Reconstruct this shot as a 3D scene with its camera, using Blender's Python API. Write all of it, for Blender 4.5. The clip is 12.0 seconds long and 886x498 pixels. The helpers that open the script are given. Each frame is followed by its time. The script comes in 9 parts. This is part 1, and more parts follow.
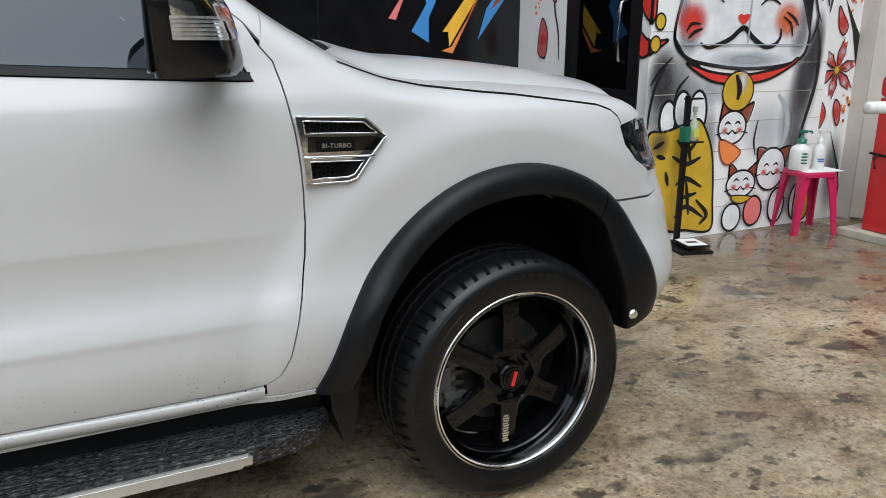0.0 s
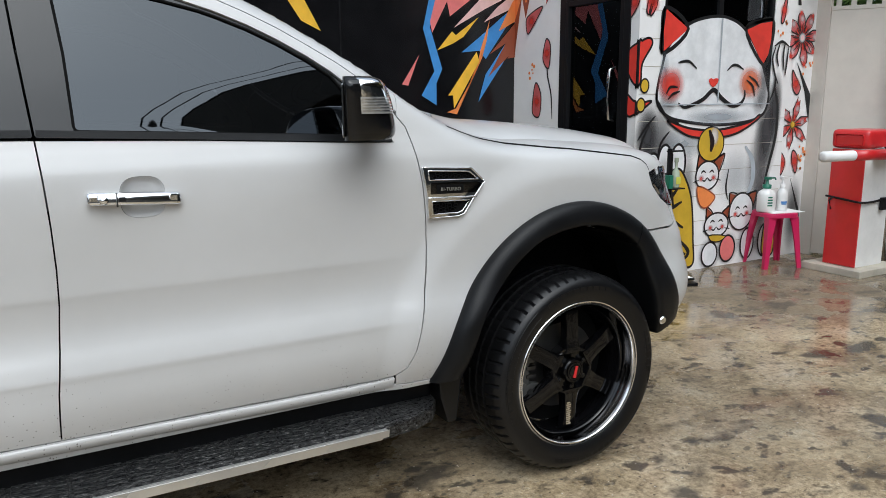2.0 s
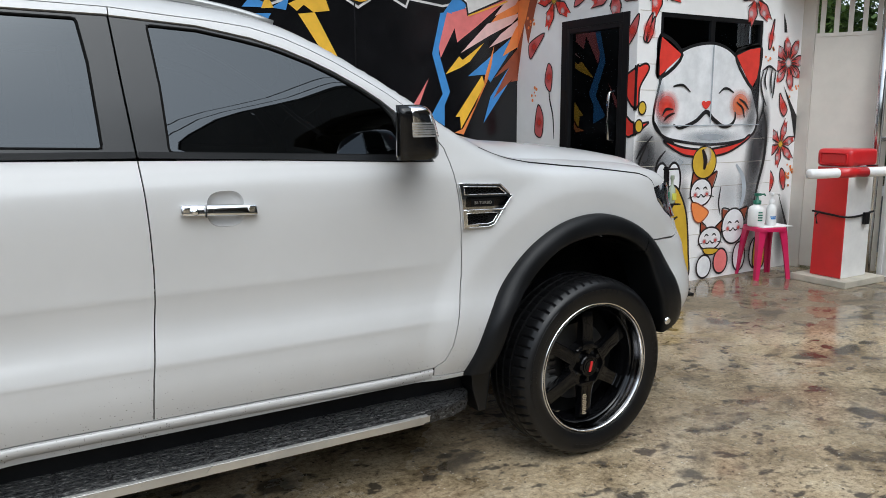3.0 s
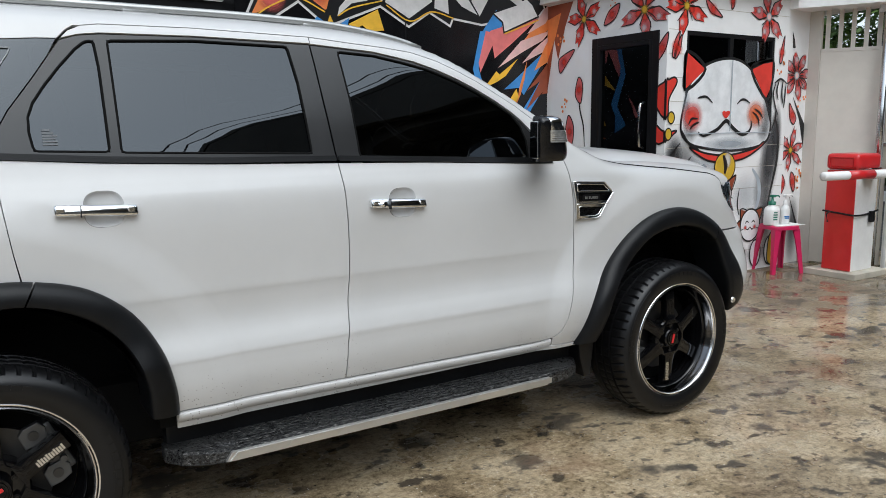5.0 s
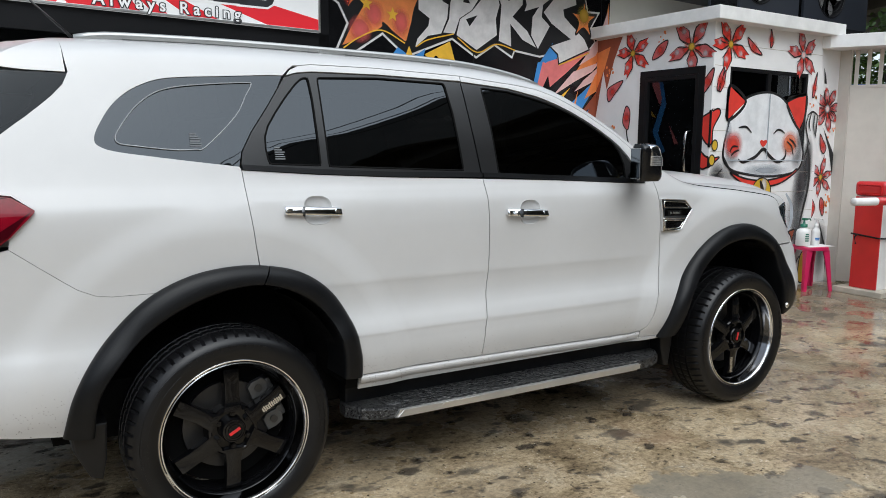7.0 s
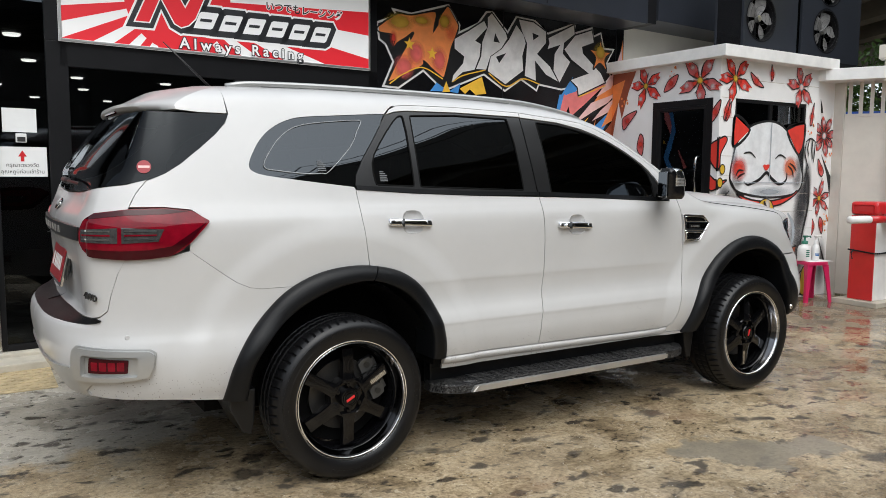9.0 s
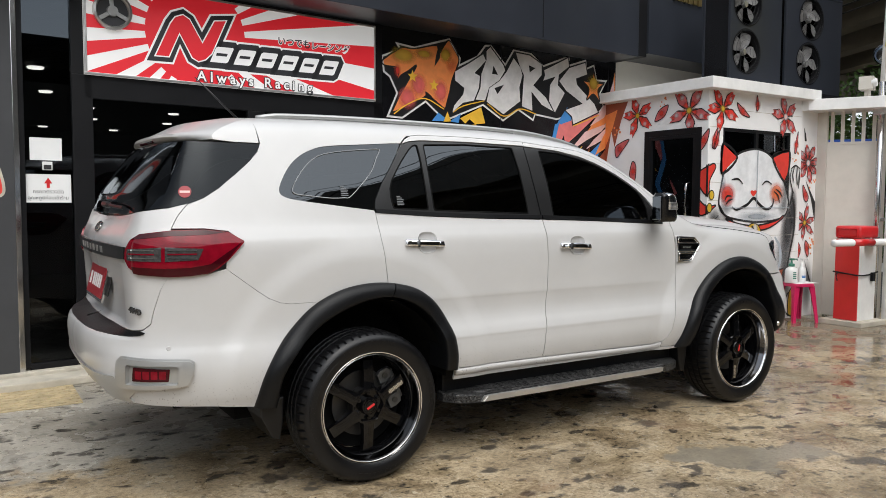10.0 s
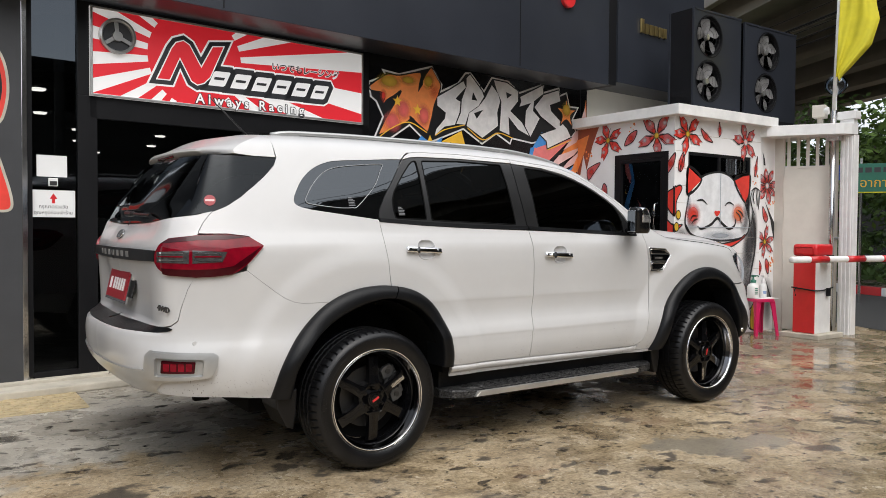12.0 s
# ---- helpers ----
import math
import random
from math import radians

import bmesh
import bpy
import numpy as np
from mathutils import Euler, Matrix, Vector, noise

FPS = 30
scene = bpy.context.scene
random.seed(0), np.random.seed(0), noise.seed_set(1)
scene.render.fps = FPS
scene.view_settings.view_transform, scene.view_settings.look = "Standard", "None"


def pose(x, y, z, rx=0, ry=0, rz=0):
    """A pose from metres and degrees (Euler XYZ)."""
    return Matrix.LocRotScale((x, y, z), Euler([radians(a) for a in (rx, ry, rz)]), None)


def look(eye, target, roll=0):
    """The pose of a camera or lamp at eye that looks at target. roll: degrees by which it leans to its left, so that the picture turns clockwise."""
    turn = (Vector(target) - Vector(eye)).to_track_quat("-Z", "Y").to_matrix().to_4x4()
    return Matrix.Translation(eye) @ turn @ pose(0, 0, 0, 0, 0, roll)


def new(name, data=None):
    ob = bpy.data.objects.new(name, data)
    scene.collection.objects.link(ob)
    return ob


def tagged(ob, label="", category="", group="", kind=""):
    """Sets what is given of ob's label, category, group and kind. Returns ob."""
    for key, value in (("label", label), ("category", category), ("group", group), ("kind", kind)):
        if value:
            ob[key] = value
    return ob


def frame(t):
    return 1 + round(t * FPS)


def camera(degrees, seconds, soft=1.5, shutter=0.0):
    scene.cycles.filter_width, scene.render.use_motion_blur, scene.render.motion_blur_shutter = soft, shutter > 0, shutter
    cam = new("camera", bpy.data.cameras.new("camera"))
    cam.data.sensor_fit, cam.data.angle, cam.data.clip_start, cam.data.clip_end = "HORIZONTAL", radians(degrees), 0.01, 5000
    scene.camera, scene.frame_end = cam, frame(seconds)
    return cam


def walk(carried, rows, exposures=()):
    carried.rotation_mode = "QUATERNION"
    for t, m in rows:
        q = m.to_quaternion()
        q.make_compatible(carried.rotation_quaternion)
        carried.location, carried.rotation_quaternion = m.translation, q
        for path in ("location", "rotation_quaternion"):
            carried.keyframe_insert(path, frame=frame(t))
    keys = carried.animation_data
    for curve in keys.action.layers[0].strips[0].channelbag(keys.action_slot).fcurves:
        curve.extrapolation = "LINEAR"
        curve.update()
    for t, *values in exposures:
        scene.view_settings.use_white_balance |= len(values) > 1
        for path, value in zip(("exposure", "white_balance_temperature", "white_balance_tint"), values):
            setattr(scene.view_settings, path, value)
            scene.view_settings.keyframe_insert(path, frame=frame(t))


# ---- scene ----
cam = camera(60.1, 12.0, soft=0.55)
PATH = [
    (0, (0.149, 0.157, 1.341), (1.016, 1.881, 0.814), 0.3),
    (0.5, (-0.004, 0.056, 1.359), (0.902, 1.771, 0.872), -0.0),
    (1, (-0.137, -0.065, 1.37), (0.799, 1.643, 0.914), 0.1),
    (1.5, (-0.293, -0.138, 1.38), (0.665, 1.567, 0.961), -0.1),
    (2, (-0.499, -0.186, 1.38), (0.476, 1.516, 0.993), -0.3),
    (2.5, (-0.653, -0.261, 1.388), (0.339, 1.438, 1.028), -0.4),
    (3, (-0.803, -0.395, 1.403), (0.199, 1.302, 1.062), -0.3),
    (5, (-1.586, -0.53, 1.4), (-0.532, 1.14, 1.087), -0.7),
    (5.5, (-1.824, -0.536, 1.409), (-0.76, 1.129, 1.104), -0.5),
    (6, (-2.004, -0.569, 1.406), (-0.935, 1.097, 1.117), -0.2),
    (6.5, (-2.192, -0.693, 1.41), (-1.131, 0.98, 1.133), 0.3),
    (7, (-2.362, -0.782, 1.414), (-1.316, 0.902, 1.151), 0.6),
    (9, (-3.028, -1.221, 1.404), (-1.981, 0.471, 1.206), 0.4),
    (9.5, (-3.184, -1.292, 1.393), (-2.124, 0.397, 1.229), 0.3),
    (10, (-3.277, -1.417, 1.388), (-2.208, 0.268, 1.261), 0.3),
    (10.5, (-3.369, -1.557, 1.362), (-2.292, 0.126, 1.268), 0.3),
    (11, (-3.474, -1.612, 1.34), (-2.382, 0.062, 1.268), 0.3),
    (11.5, (-3.569, -1.631, 1.317), (-2.455, 0.029, 1.257), 0.3),
    (12, (-3.623, -1.643, 1.294), (-2.481, -0.002, 1.238), 0.4),
]
walk(cam, [(t, look(eye, target, roll)) for t, eye, target, roll in PATH], exposures=[(0, 0.70, 6060, 5), (6, 0.66, 6030, 5), (9.5, 0.76, 6420, 7), (12, 0.80, 6540, 9)])

# ---- light ----
world = bpy.data.worlds.new("overcast_sky")
scene.world = world
world.use_nodes = True
wn, wl = world.node_tree.nodes, world.node_tree.links
sky = wn.new("ShaderNodeTexSky")
sky.sky_type, sky.sun_disc = "NISHITA", False
sky.sun_elevation, sky.sun_rotation = radians(55), radians(198)
sky.air_density, sky.dust_density, sky.ozone_density = 1.0, 2.5, 1.0
grey = wn.new("ShaderNodeHueSaturation")
grey.inputs["Saturation"].default_value = 0.38
wl.new(sky.outputs[0], grey.inputs["Color"])
wl.new(grey.outputs[0], wn["Background"].inputs["Color"])
wn["Background"].inputs["Strength"].default_value = 0.15
sun_data = bpy.data.lights.new("sun", "SUN")
sun_data.energy, sun_data.angle, sun_data.color = 1.10, radians(76), (1.0, 0.99, 0.98)
sun = new("sun", sun_data)
sun.matrix_world = look((0, 0, 32.4), (-7.2, 21.5, 0))


# ---- materials ----
def nodes_of(name):
    m = bpy.data.materials.new(name)
    m.use_nodes = True
    return m, m.node_tree.nodes, m.node_tree.links, m.node_tree.nodes["Principled BSDF"]


def noise_node(n, l, scale, detail=4.0, rough=0.6, coords="Object"):
    tc, no = n.new("ShaderNodeTexCoord"), n.new("ShaderNodeTexNoise")
    no.inputs["Scale"].default_value, no.inputs["Detail"].default_value, no.inputs["Roughness"].default_value = scale, detail, rough
    l.new(tc.outputs[coords], no.inputs["Vector"])
    return no


def ramp(n, l, src, stops):
    r = n.new("ShaderNodeValToRGB")
    while len(r.color_ramp.elements) < len(stops):
        r.color_ramp.elements.new(0.5)
    for e, (p, c) in zip(r.color_ramp.elements, stops):
        e.position, e.color = p, (*c, 1.0) if len(c) == 3 else c
    l.new(src, r.inputs["Fac"])
    return r


def plain(name, color, rough=0.5, metal=0.0, coat=0.0, vary=0.08, scale=6.0, bump=0.0, bump_scale=120.0, spec=0.5):
    """A surface of one colour with stains and grain in its tone, gloss and relief."""
    m, n, l, b = nodes_of(name)
    big, fine = noise_node(n, l, scale, 5.0), noise_node(n, l, bump_scale, 3.0)
    lo, hi = [max(0.0, c * (1 - vary)) for c in color], [min(1.0, c * (1 + vary)) for c in color]
    r = ramp(n, l, big.outputs["Fac"], [(0.3, lo), (0.7, hi)])
    l.new(r.outputs["Color"], b.inputs["Base Color"])
    rr = n.new("ShaderNodeMapRange")
    rr.inputs["To Min"].default_value, rr.inputs["To Max"].default_value = rough * 0.85, min(1.0, rough * 1.15)
    l.new(big.outputs["Fac"], rr.inputs["Value"])
    l.new(rr.outputs[0], b.inputs["Roughness"])
    b.inputs["Metallic"].default_value, b.inputs["Coat Weight"].default_value, b.inputs["Coat Roughness"].default_value = metal, coat, 0.03
    b.inputs["Specular IOR Level"].default_value = spec
    if bump:
        bp = n.new("ShaderNodeBump")
        bp.inputs["Strength"].default_value, bp.inputs["Distance"].default_value = 1.0, bump
        l.new(fine.outputs["Fac"], bp.inputs["Height"])
        l.new(bp.outputs[0], b.inputs["Normal"])
    return m


def car_paint():
    """Pearl white coat with mud specks low on the doors."""
    m, n, l, b = nodes_of("white_car_paint")
    big = noise_node(n, l, 3.0, 4.0)
    r = ramp(n, l, big.outputs["Fac"], [(0.3, (0.515, 0.510, 0.503)), (0.7, (0.550, 0.544, 0.537))])
    tc, sep = n.new("ShaderNodeTexCoord"), n.new("ShaderNodeSeparateXYZ")
    l.new(tc.outputs["Object"], sep.inputs[0])
    low = n.new("ShaderNodeMapRange")
    low.inputs["From Min"].default_value, low.inputs["From Max"].default_value = 0.76, 0.46
    low.inputs["To Min"].default_value, low.inputs["To Max"].default_value = 0.0, 1.0
    l.new(sep.outputs["Z"], low.inputs["Value"])
    vo = n.new("ShaderNodeTexVoronoi")
    vo.inputs["Scale"].default_value = 150.0
    l.new(tc.outputs["Object"], vo.inputs["Vector"])
    patch = noise_node(n, l, 5.0, 3.0)
    size = n.new("ShaderNodeMath")
    size.operation, size.inputs[1].default_value = "MULTIPLY_ADD", 0.75
    l.new(patch.outputs["Fac"], size.inputs[0])
    size.inputs[2].default_value = -0.14
    amount = n.new("ShaderNodeMath")
    amount.operation = "MULTIPLY"
    l.new(size.outputs[0], amount.inputs[0])
    l.new(low.outputs[0], amount.inputs[1])
    dot = n.new("ShaderNodeMath")
    dot.operation = "LESS_THAN"
    l.new(vo.outputs["Distance"], dot.inputs[0])
    l.new(amount.outputs[0], dot.inputs[1])
    pick = n.new("ShaderNodeSeparateColor")
    l.new(vo.outputs["Color"], pick.inputs[0])
    few = n.new("ShaderNodeMath")
    few.operation, few.inputs[1].default_value = "LESS_THAN", 0.16
    l.new(pick.outputs[0], few.inputs[0])
    both = n.new("ShaderNodeMath")
    both.operation = "MULTIPLY"
    l.new(dot.outputs[0], both.inputs[0])
    l.new(few.outputs[0], both.inputs[1])
    mix = n.new("ShaderNodeMix")
    mix.data_type = "RGBA"
    l.new(both.outputs[0], mix.inputs["Factor"])
    l.new(r.outputs["Color"], mix.inputs["A"])
    mix.inputs["B"].default_value = (0.07, 0.055, 0.04, 1)
    l.new(mix.outputs["Result"], b.inputs["Base Color"])
    b.inputs["Roughness"].default_value, b.inputs["Coat Weight"].default_value, b.inputs["Coat Roughness"].default_value = 0.48, 0.85, 0.13
    b.inputs["Coat IOR"].default_value = 1.42
    return m


def pane(name, tint, rough=0.01, ior=1.44):
    """A sheet of glass: tinted light goes through, gloss by Fresnel on top."""
    m = bpy.data.materials.new(name)
    m.use_nodes = True
    n, l = m.node_tree.nodes, m.node_tree.links
    n.remove(n["Principled BSDF"])
    fr, tr, gl, mx = n.new("ShaderNodeFresnel"), n.new("ShaderNodeBsdfTransparent"), n.new("ShaderNodeBsdfGlossy"), n.new("ShaderNodeMixShader")
    fr.inputs["IOR"].default_value = ior
    tr.inputs["Color"].default_value = (*tint, 1)
    gl.inputs["Roughness"].default_value = rough
    gl.inputs["Color"].default_value = (0.86, 0.93, 1.0, 1)
    l.new(fr.outputs[0], mx.inputs[0])
    l.new(tr.outputs[0], mx.inputs[1])
    l.new(gl.outputs[0], mx.inputs[2])
    l.new(mx.outputs[0], n["Material Output"].inputs["Surface"])
    return m


def wet_concrete():
    """Old yard concrete: tan laitance worn down to grit, dark oil blots, pale flecks, damp glossy hollows."""
    m, n, l, b = nodes_of("wet_worn_concrete")

    def mixed(fac, a, c, blend="MIX", amount=None):
        mx = n.new("ShaderNodeMix")
        mx.data_type, mx.blend_type = "RGBA", blend
        if fac is None:
            mx.inputs["Factor"].default_value = amount
        else:
            l.new(fac, mx.inputs["Factor"])
        l.new(a, mx.inputs["A"])
        if isinstance(c, tuple):
            mx.inputs["B"].default_value = (*c, 1)
        else:
            l.new(c, mx.inputs["B"])
        return mx.outputs["Result"]

    def stretched(scale, detail, rough, along=(0.7, 1.3, 1.0), twist=0.0, warp=0.0):
        tc, mp, no = n.new("ShaderNodeTexCoord"), n.new("ShaderNodeMapping"), n.new("ShaderNodeTexNoise")
        mp.inputs["Scale"].default_value, mp.inputs["Rotation"].default_value = along, (0, 0, twist)
        no.inputs["Scale"].default_value, no.inputs["Detail"].default_value, no.inputs["Roughness"].default_value, no.inputs["Distortion"].default_value = scale, detail, rough, warp
        l.new(tc.outputs["Object"], mp.inputs["Vector"])
        l.new(mp.outputs[0], no.inputs["Vector"])
        return no.outputs["Fac"]

    def near(x, y, rx, ry, ragged, amount, turn=0.0, soft=0.05):
        """1 inside a ragged oval of the yard, 0 outside."""
        tc, mp, ln, no = n.new("ShaderNodeTexCoord"), n.new("ShaderNodeMapping"), n.new("ShaderNodeVectorMath"), n.new("ShaderNodeMath")
        mp.vector_type = "TEXTURE"
        mp.inputs["Location"].default_value, mp.inputs["Rotation"].default_value, mp.inputs["Scale"].default_value = (x, y, 0), (0, 0, turn), (rx, ry, 1)
        ln.operation, no.operation, no.inputs[1].default_value = "LENGTH", "MULTIPLY_ADD", ragged
        l.new(tc.outputs["Object"], mp.inputs["Vector"])
        l.new(mp.outputs[0], ln.inputs[0])
        l.new(edge_noise, no.inputs[0])
        l.new(ln.outputs["Value"], no.inputs[2])
        return cut(no.outputs[0], 1.0 + ragged * 0.5, amount, soft)

    def cut(value, at, amount, soft=0.05):
        mr = n.new("ShaderNodeMapRange")
        mr.inputs["From Min"].default_value, mr.inputs["From Max"].default_value = at - soft, at + soft
        mr.inputs["To Min"].default_value, mr.inputs["To Max"].default_value = amount, 0.0
        l.new(value, mr.inputs["Value"])
        return mr.outputs[0]

    def specks(scale, size, share):
        """Small spots, one in some cells."""
        tc, vo, sp, lt, pick, both = n.new("ShaderNodeTexCoord"), n.new("ShaderNodeTexVoronoi"), n.new("ShaderNodeSeparateColor"), n.new("ShaderNodeMath"), n.new("ShaderNodeMath"), n.new("ShaderNodeMath")
        vo.inputs["Scale"].default_value = scale
        l.new(tc.outputs["Object"], vo.inputs["Vector"])
        l.new(vo.outputs["Color"], sp.inputs[0])
        lt.operation, lt.inputs[1].default_value = "LESS_THAN", size
        l.new(vo.outputs["Distance"], lt.inputs[0])
        pick.operation, pick.inputs[1].default_value = "LESS_THAN", share
        l.new(sp.outputs[0], pick.inputs[0])
        both.operation = "MULTIPLY"
        l.new(lt.outputs[0], both.inputs[0])
        l.new(pick.outputs[0], both.inputs[1])
        return both.outputs[0]

    edge_noise = stretched(3.2, 9.0, 0.62, (1, 1, 1))
    warm, mid = stretched(0.6, 7.0, 0.62, (0.9, 1.1, 1.0)), stretched(2.8, 12.0, 0.74, (0.9, 1.1, 1.0), warp=0.3)
    fine, grit = stretched(40.0, 8.0, 0.78, (1, 1, 1)), stretched(190.0, 4.0, 0.75, (1, 1, 1))
    base = ramp(n, l, mid, [(0.32, (0.100, 0.074, 0.046)), (0.42, (0.270, 0.209, 0.132)), (0.52, (0.418, 0.335, 0.224)), (0.62, (0.479, 0.403, 0.289)), (0.74, (0.522, 0.476, 0.392))]).outputs["Color"]
    damp = ramp(n, l, warm, [(0.36, (0.66, 0.655, 0.65)), (0.50, (0.96, 0.95, 0.925)), (0.62, (1.12, 1.10, 1.06))]).outputs["Color"]
    col = mixed(None, base, damp, "MULTIPLY", 1.0)
    grain = ramp(n, l, fine, [(0.36, (0.36, 0.33, 0.30)), (0.48, (0.93, 0.92, 0.90)), (0.62, (1.34, 1.33, 1.31))]).outputs["Color"]
    col = mixed(None, col, grain, "MULTIPLY", 0.9)
    sand = ramp(n, l, grit, [(0.36, (0.55, 0.53, 0.51)), (0.5, (1.0, 1.0, 1.0)), (0.66, (1.28, 1.27, 1.25))]).outputs["Color"]
    col = mixed(None, col, sand, "MULTIPLY", 0.7)
    # smoother grey cement before the shop and in one mended patch
    greyish = ramp(n, l, stretched(1.6, 10.0, 0.62, (1, 1, 1)), [(0.34, (0.243, 0.225, 0.194)), (0.5, (0.405, 0.383, 0.333)), (0.66, (0.504, 0.482, 0.432))]).outputs["Color"]
    greyish = mixed(None, greyish, grain, "MULTIPLY", 0.35)
    col = mixed(near(-3.0, 5.2, 2.6, 2.4, 0.9, 0.85), col, greyish)
    # worn spots: dark ovals, pits, pale grit
    for sc, lo, hi, am, tw in ((3.0, 0.585, 0.65, 0.85, 0.2), (7.5, 0.59, 0.65, 0.88, 0.9), (15.0, 0.62, 0.67, 0.7, 0.4)):
        blot = ramp(n, l, stretched(sc, 4.0, 0.52, (0.85, 1.2, 1.0), tw, 0.2), [(lo, (0, 0, 0)), (hi, (am, am, am))]).outputs["Color"]
        col = mixed(blot, col, (0.045, 0.037, 0.029))
    stain = ramp(n, l, stretched(1.3, 6.0, 0.6, (0.8, 1.2, 1.0), 1.1), [(0.60, (0, 0, 0)), (0.68, (0.45, 0.45, 0.45))]).outputs["Color"]
    col = mixed(stain, col, (0.19, 0.105, 0.06))
    col = mixed(specks(42.0, 0.22, 0.07), col, (0.06, 0.048, 0.036))
    col = mixed(specks(75.0, 0.20, 0.045), col, (0.74, 0.69, 0.60))
    # damp, trodden ground before the booth
    col = mixed(near(4.5, 3.5, 1.25, 0.95, 1.6, 0.55, 0.2, 0.25), col, (0.13, 0.108, 0.08))
    # a shallow puddle of grey cement water
    pool = near(0.33, 1.16, 0.40, 0.20, 3.6, 0.78, radians(-31), 0.10)
    col = mixed(pool, col, (0.22, 0.197, 0.155))
    l.new(col, b.inputs["Base Color"])
    wet = ramp(n, l, stretched(1.5, 9.0, 0.62, (1, 1, 1)), [(0.44, (0.05, 0.05, 0.05)), (0.50, (0.16, 0.16, 0.16)), (0.53, (0.50, 0.50, 0.50)), (0.62, (0.65, 0.65, 0.65))]).outputs["Color"]
    wet = mixed(pool, wet, (0.13, 0.13, 0.13))
    l.new(wet, b.inputs["Roughness"])
    b.inputs["Specular IOR Level"].default_value = 0.5
    add, rise = n.new("ShaderNodeMath"), n.new("ShaderNodeMath")
    add.operation, add.inputs[1].default_value = "MULTIPLY_ADD", 0.35
    l.new(grit, add.inputs[0])
    l.new(fine, add.inputs[2])
    rise.operation = "MULTIPLY"
    l.new(add.outputs[0], rise.inputs[0])
    l.new(wet, rise.inputs[1])
    bp = n.new("ShaderNodeBump")
    bp.inputs["Strength"].default_value, bp.inputs["Distance"].default_value = 0.8, 0.009
    l.new(rise.outputs[0], bp.inputs["Height"])
    l.new(bp.outputs[0], b.inputs["Normal"])
    return m


def spray(name, color, rough=0.55, alpha=False):
    """Spray paint; with alpha it thins out towards the edge by the mesh's own 'cover'."""
    m, n, l, b = nodes_of(name)
    no = noise_node(n, l, 9.0, 5.0)
    r = ramp(n, l, no.outputs["Fac"], [(0.3, [c * 0.88 for c in color]), (0.7, [min(1, c * 1.1) for c in color])])
    l.new(r.outputs["Color"], b.inputs["Base Color"])
    b.inputs["Roughness"].default_value = rough
    if alpha:
        at = n.new("ShaderNodeAttribute")
        at.attribute_name = "cover"
        l.new(at.outputs["Fac"], b.inputs["Alpha"])
    return m


def scuffed():
    """Black step plastic with dried, pale scuffs and wet gloss."""
    m, n, l, b = nodes_of("scuffed_wet_step")
    tc, mp, no = n.new("ShaderNodeTexCoord"), n.new("ShaderNodeMapping"), n.new("ShaderNodeTexNoise")
    mp.inputs["Scale"].default_value = (0.5, 1.4, 1.0)
    no.inputs["Scale"].default_value, no.inputs["Detail"].default_value, no.inputs["Roughness"].default_value, no.inputs["Distortion"].default_value = 120.0, 8.0, 0.8, 0.2
    l.new(tc.outputs["Object"], mp.inputs["Vector"])
    l.new(mp.outputs[0], no.inputs["Vector"])
    r = ramp(n, l, no.outputs["Fac"], [(0.44, (0.008, 0.008, 0.009)), (0.53, (0.022, 0.022, 0.022)), (0.60, (0.10, 0.098, 0.095)), (0.69, (0.40, 0.39, 0.37))])
    l.new(r.outputs["Color"], b.inputs["Base Color"])
    rr = ramp(n, l, no.outputs["Fac"], [(0.4, (0.18, 0.18, 0.18)), (0.6, (0.6, 0.6, 0.6))])
    l.new(rr.outputs["Color"], b.inputs["Roughness"])
    b.inputs["Specular IOR Level"].default_value = 0.4
    bp = n.new("ShaderNodeBump")
    bp.inputs["Strength"].default_value, bp.inputs["Distance"].default_value = 0.6, 0.002
    l.new(no.outputs["Fac"], bp.inputs["Height"])
    l.new(bp.outputs[0], b.inputs["Normal"])
    return m


PAINT = car_paint()
GLASS = pane("tinted_car_glass", (0.022, 0.023, 0.025), ior=1.63)
REARGLASS = pane("rear_window_glass", (0.055, 0.057, 0.06), rough=0.07, ior=1.28)
BOOTHGLASS = pane("booth_glass", (0.42, 0.43, 0.44), ior=1.62)
SHOPGLASS = pane("shop_glass", (0.30, 0.31, 0.32))
CLEAR = pane("clear_plastic", (0.85, 0.86, 0.87))
CONCRETE = wet_concrete()
TRIM = plain("black_gloss_trim", (0.013, 0.013, 0.0135), 0.30, vary=0.1, spec=0.5)
PLASTIC = plain("black_textured_plastic", (0.006, 0.0063, 0.007), 0.36, bump=0.0005, bump_scale=400, vary=0.3, spec=0.21)
STEPBLACK = scuffed()
RUBBER = plain("tyre_rubber", (0.005, 0.005, 0.0055), 0.34, bump=0.0003, bump_scale=300, vary=0.3, spec=0.36)
LINER = plain("wheel_well_felt", (0.005, 0.005, 0.005), 0.95, spec=0.1, vary=0.3)
UNDER = plain("underbody_black", (0.006, 0.006, 0.006), 0.9, spec=0.1, vary=0.3)
CHROME = plain("chrome", (0.86, 0.87, 0.88), 0.08, metal=1.0, vary=0.03)
ALU = plain("brushed_aluminium_trim", (0.66, 0.65, 0.63), 0.30, metal=0.85, vary=0.12, bump=0.0002)
SILVER = plain("silver_paint", (0.42, 0.42, 0.41), 0.30, metal=0.55, coat=0.5, vary=0.05)
RIMBLACK = plain("gloss_black_alloy", (0.003, 0.003, 0.0035), 0.06, vary=0.1, spec=0.40)
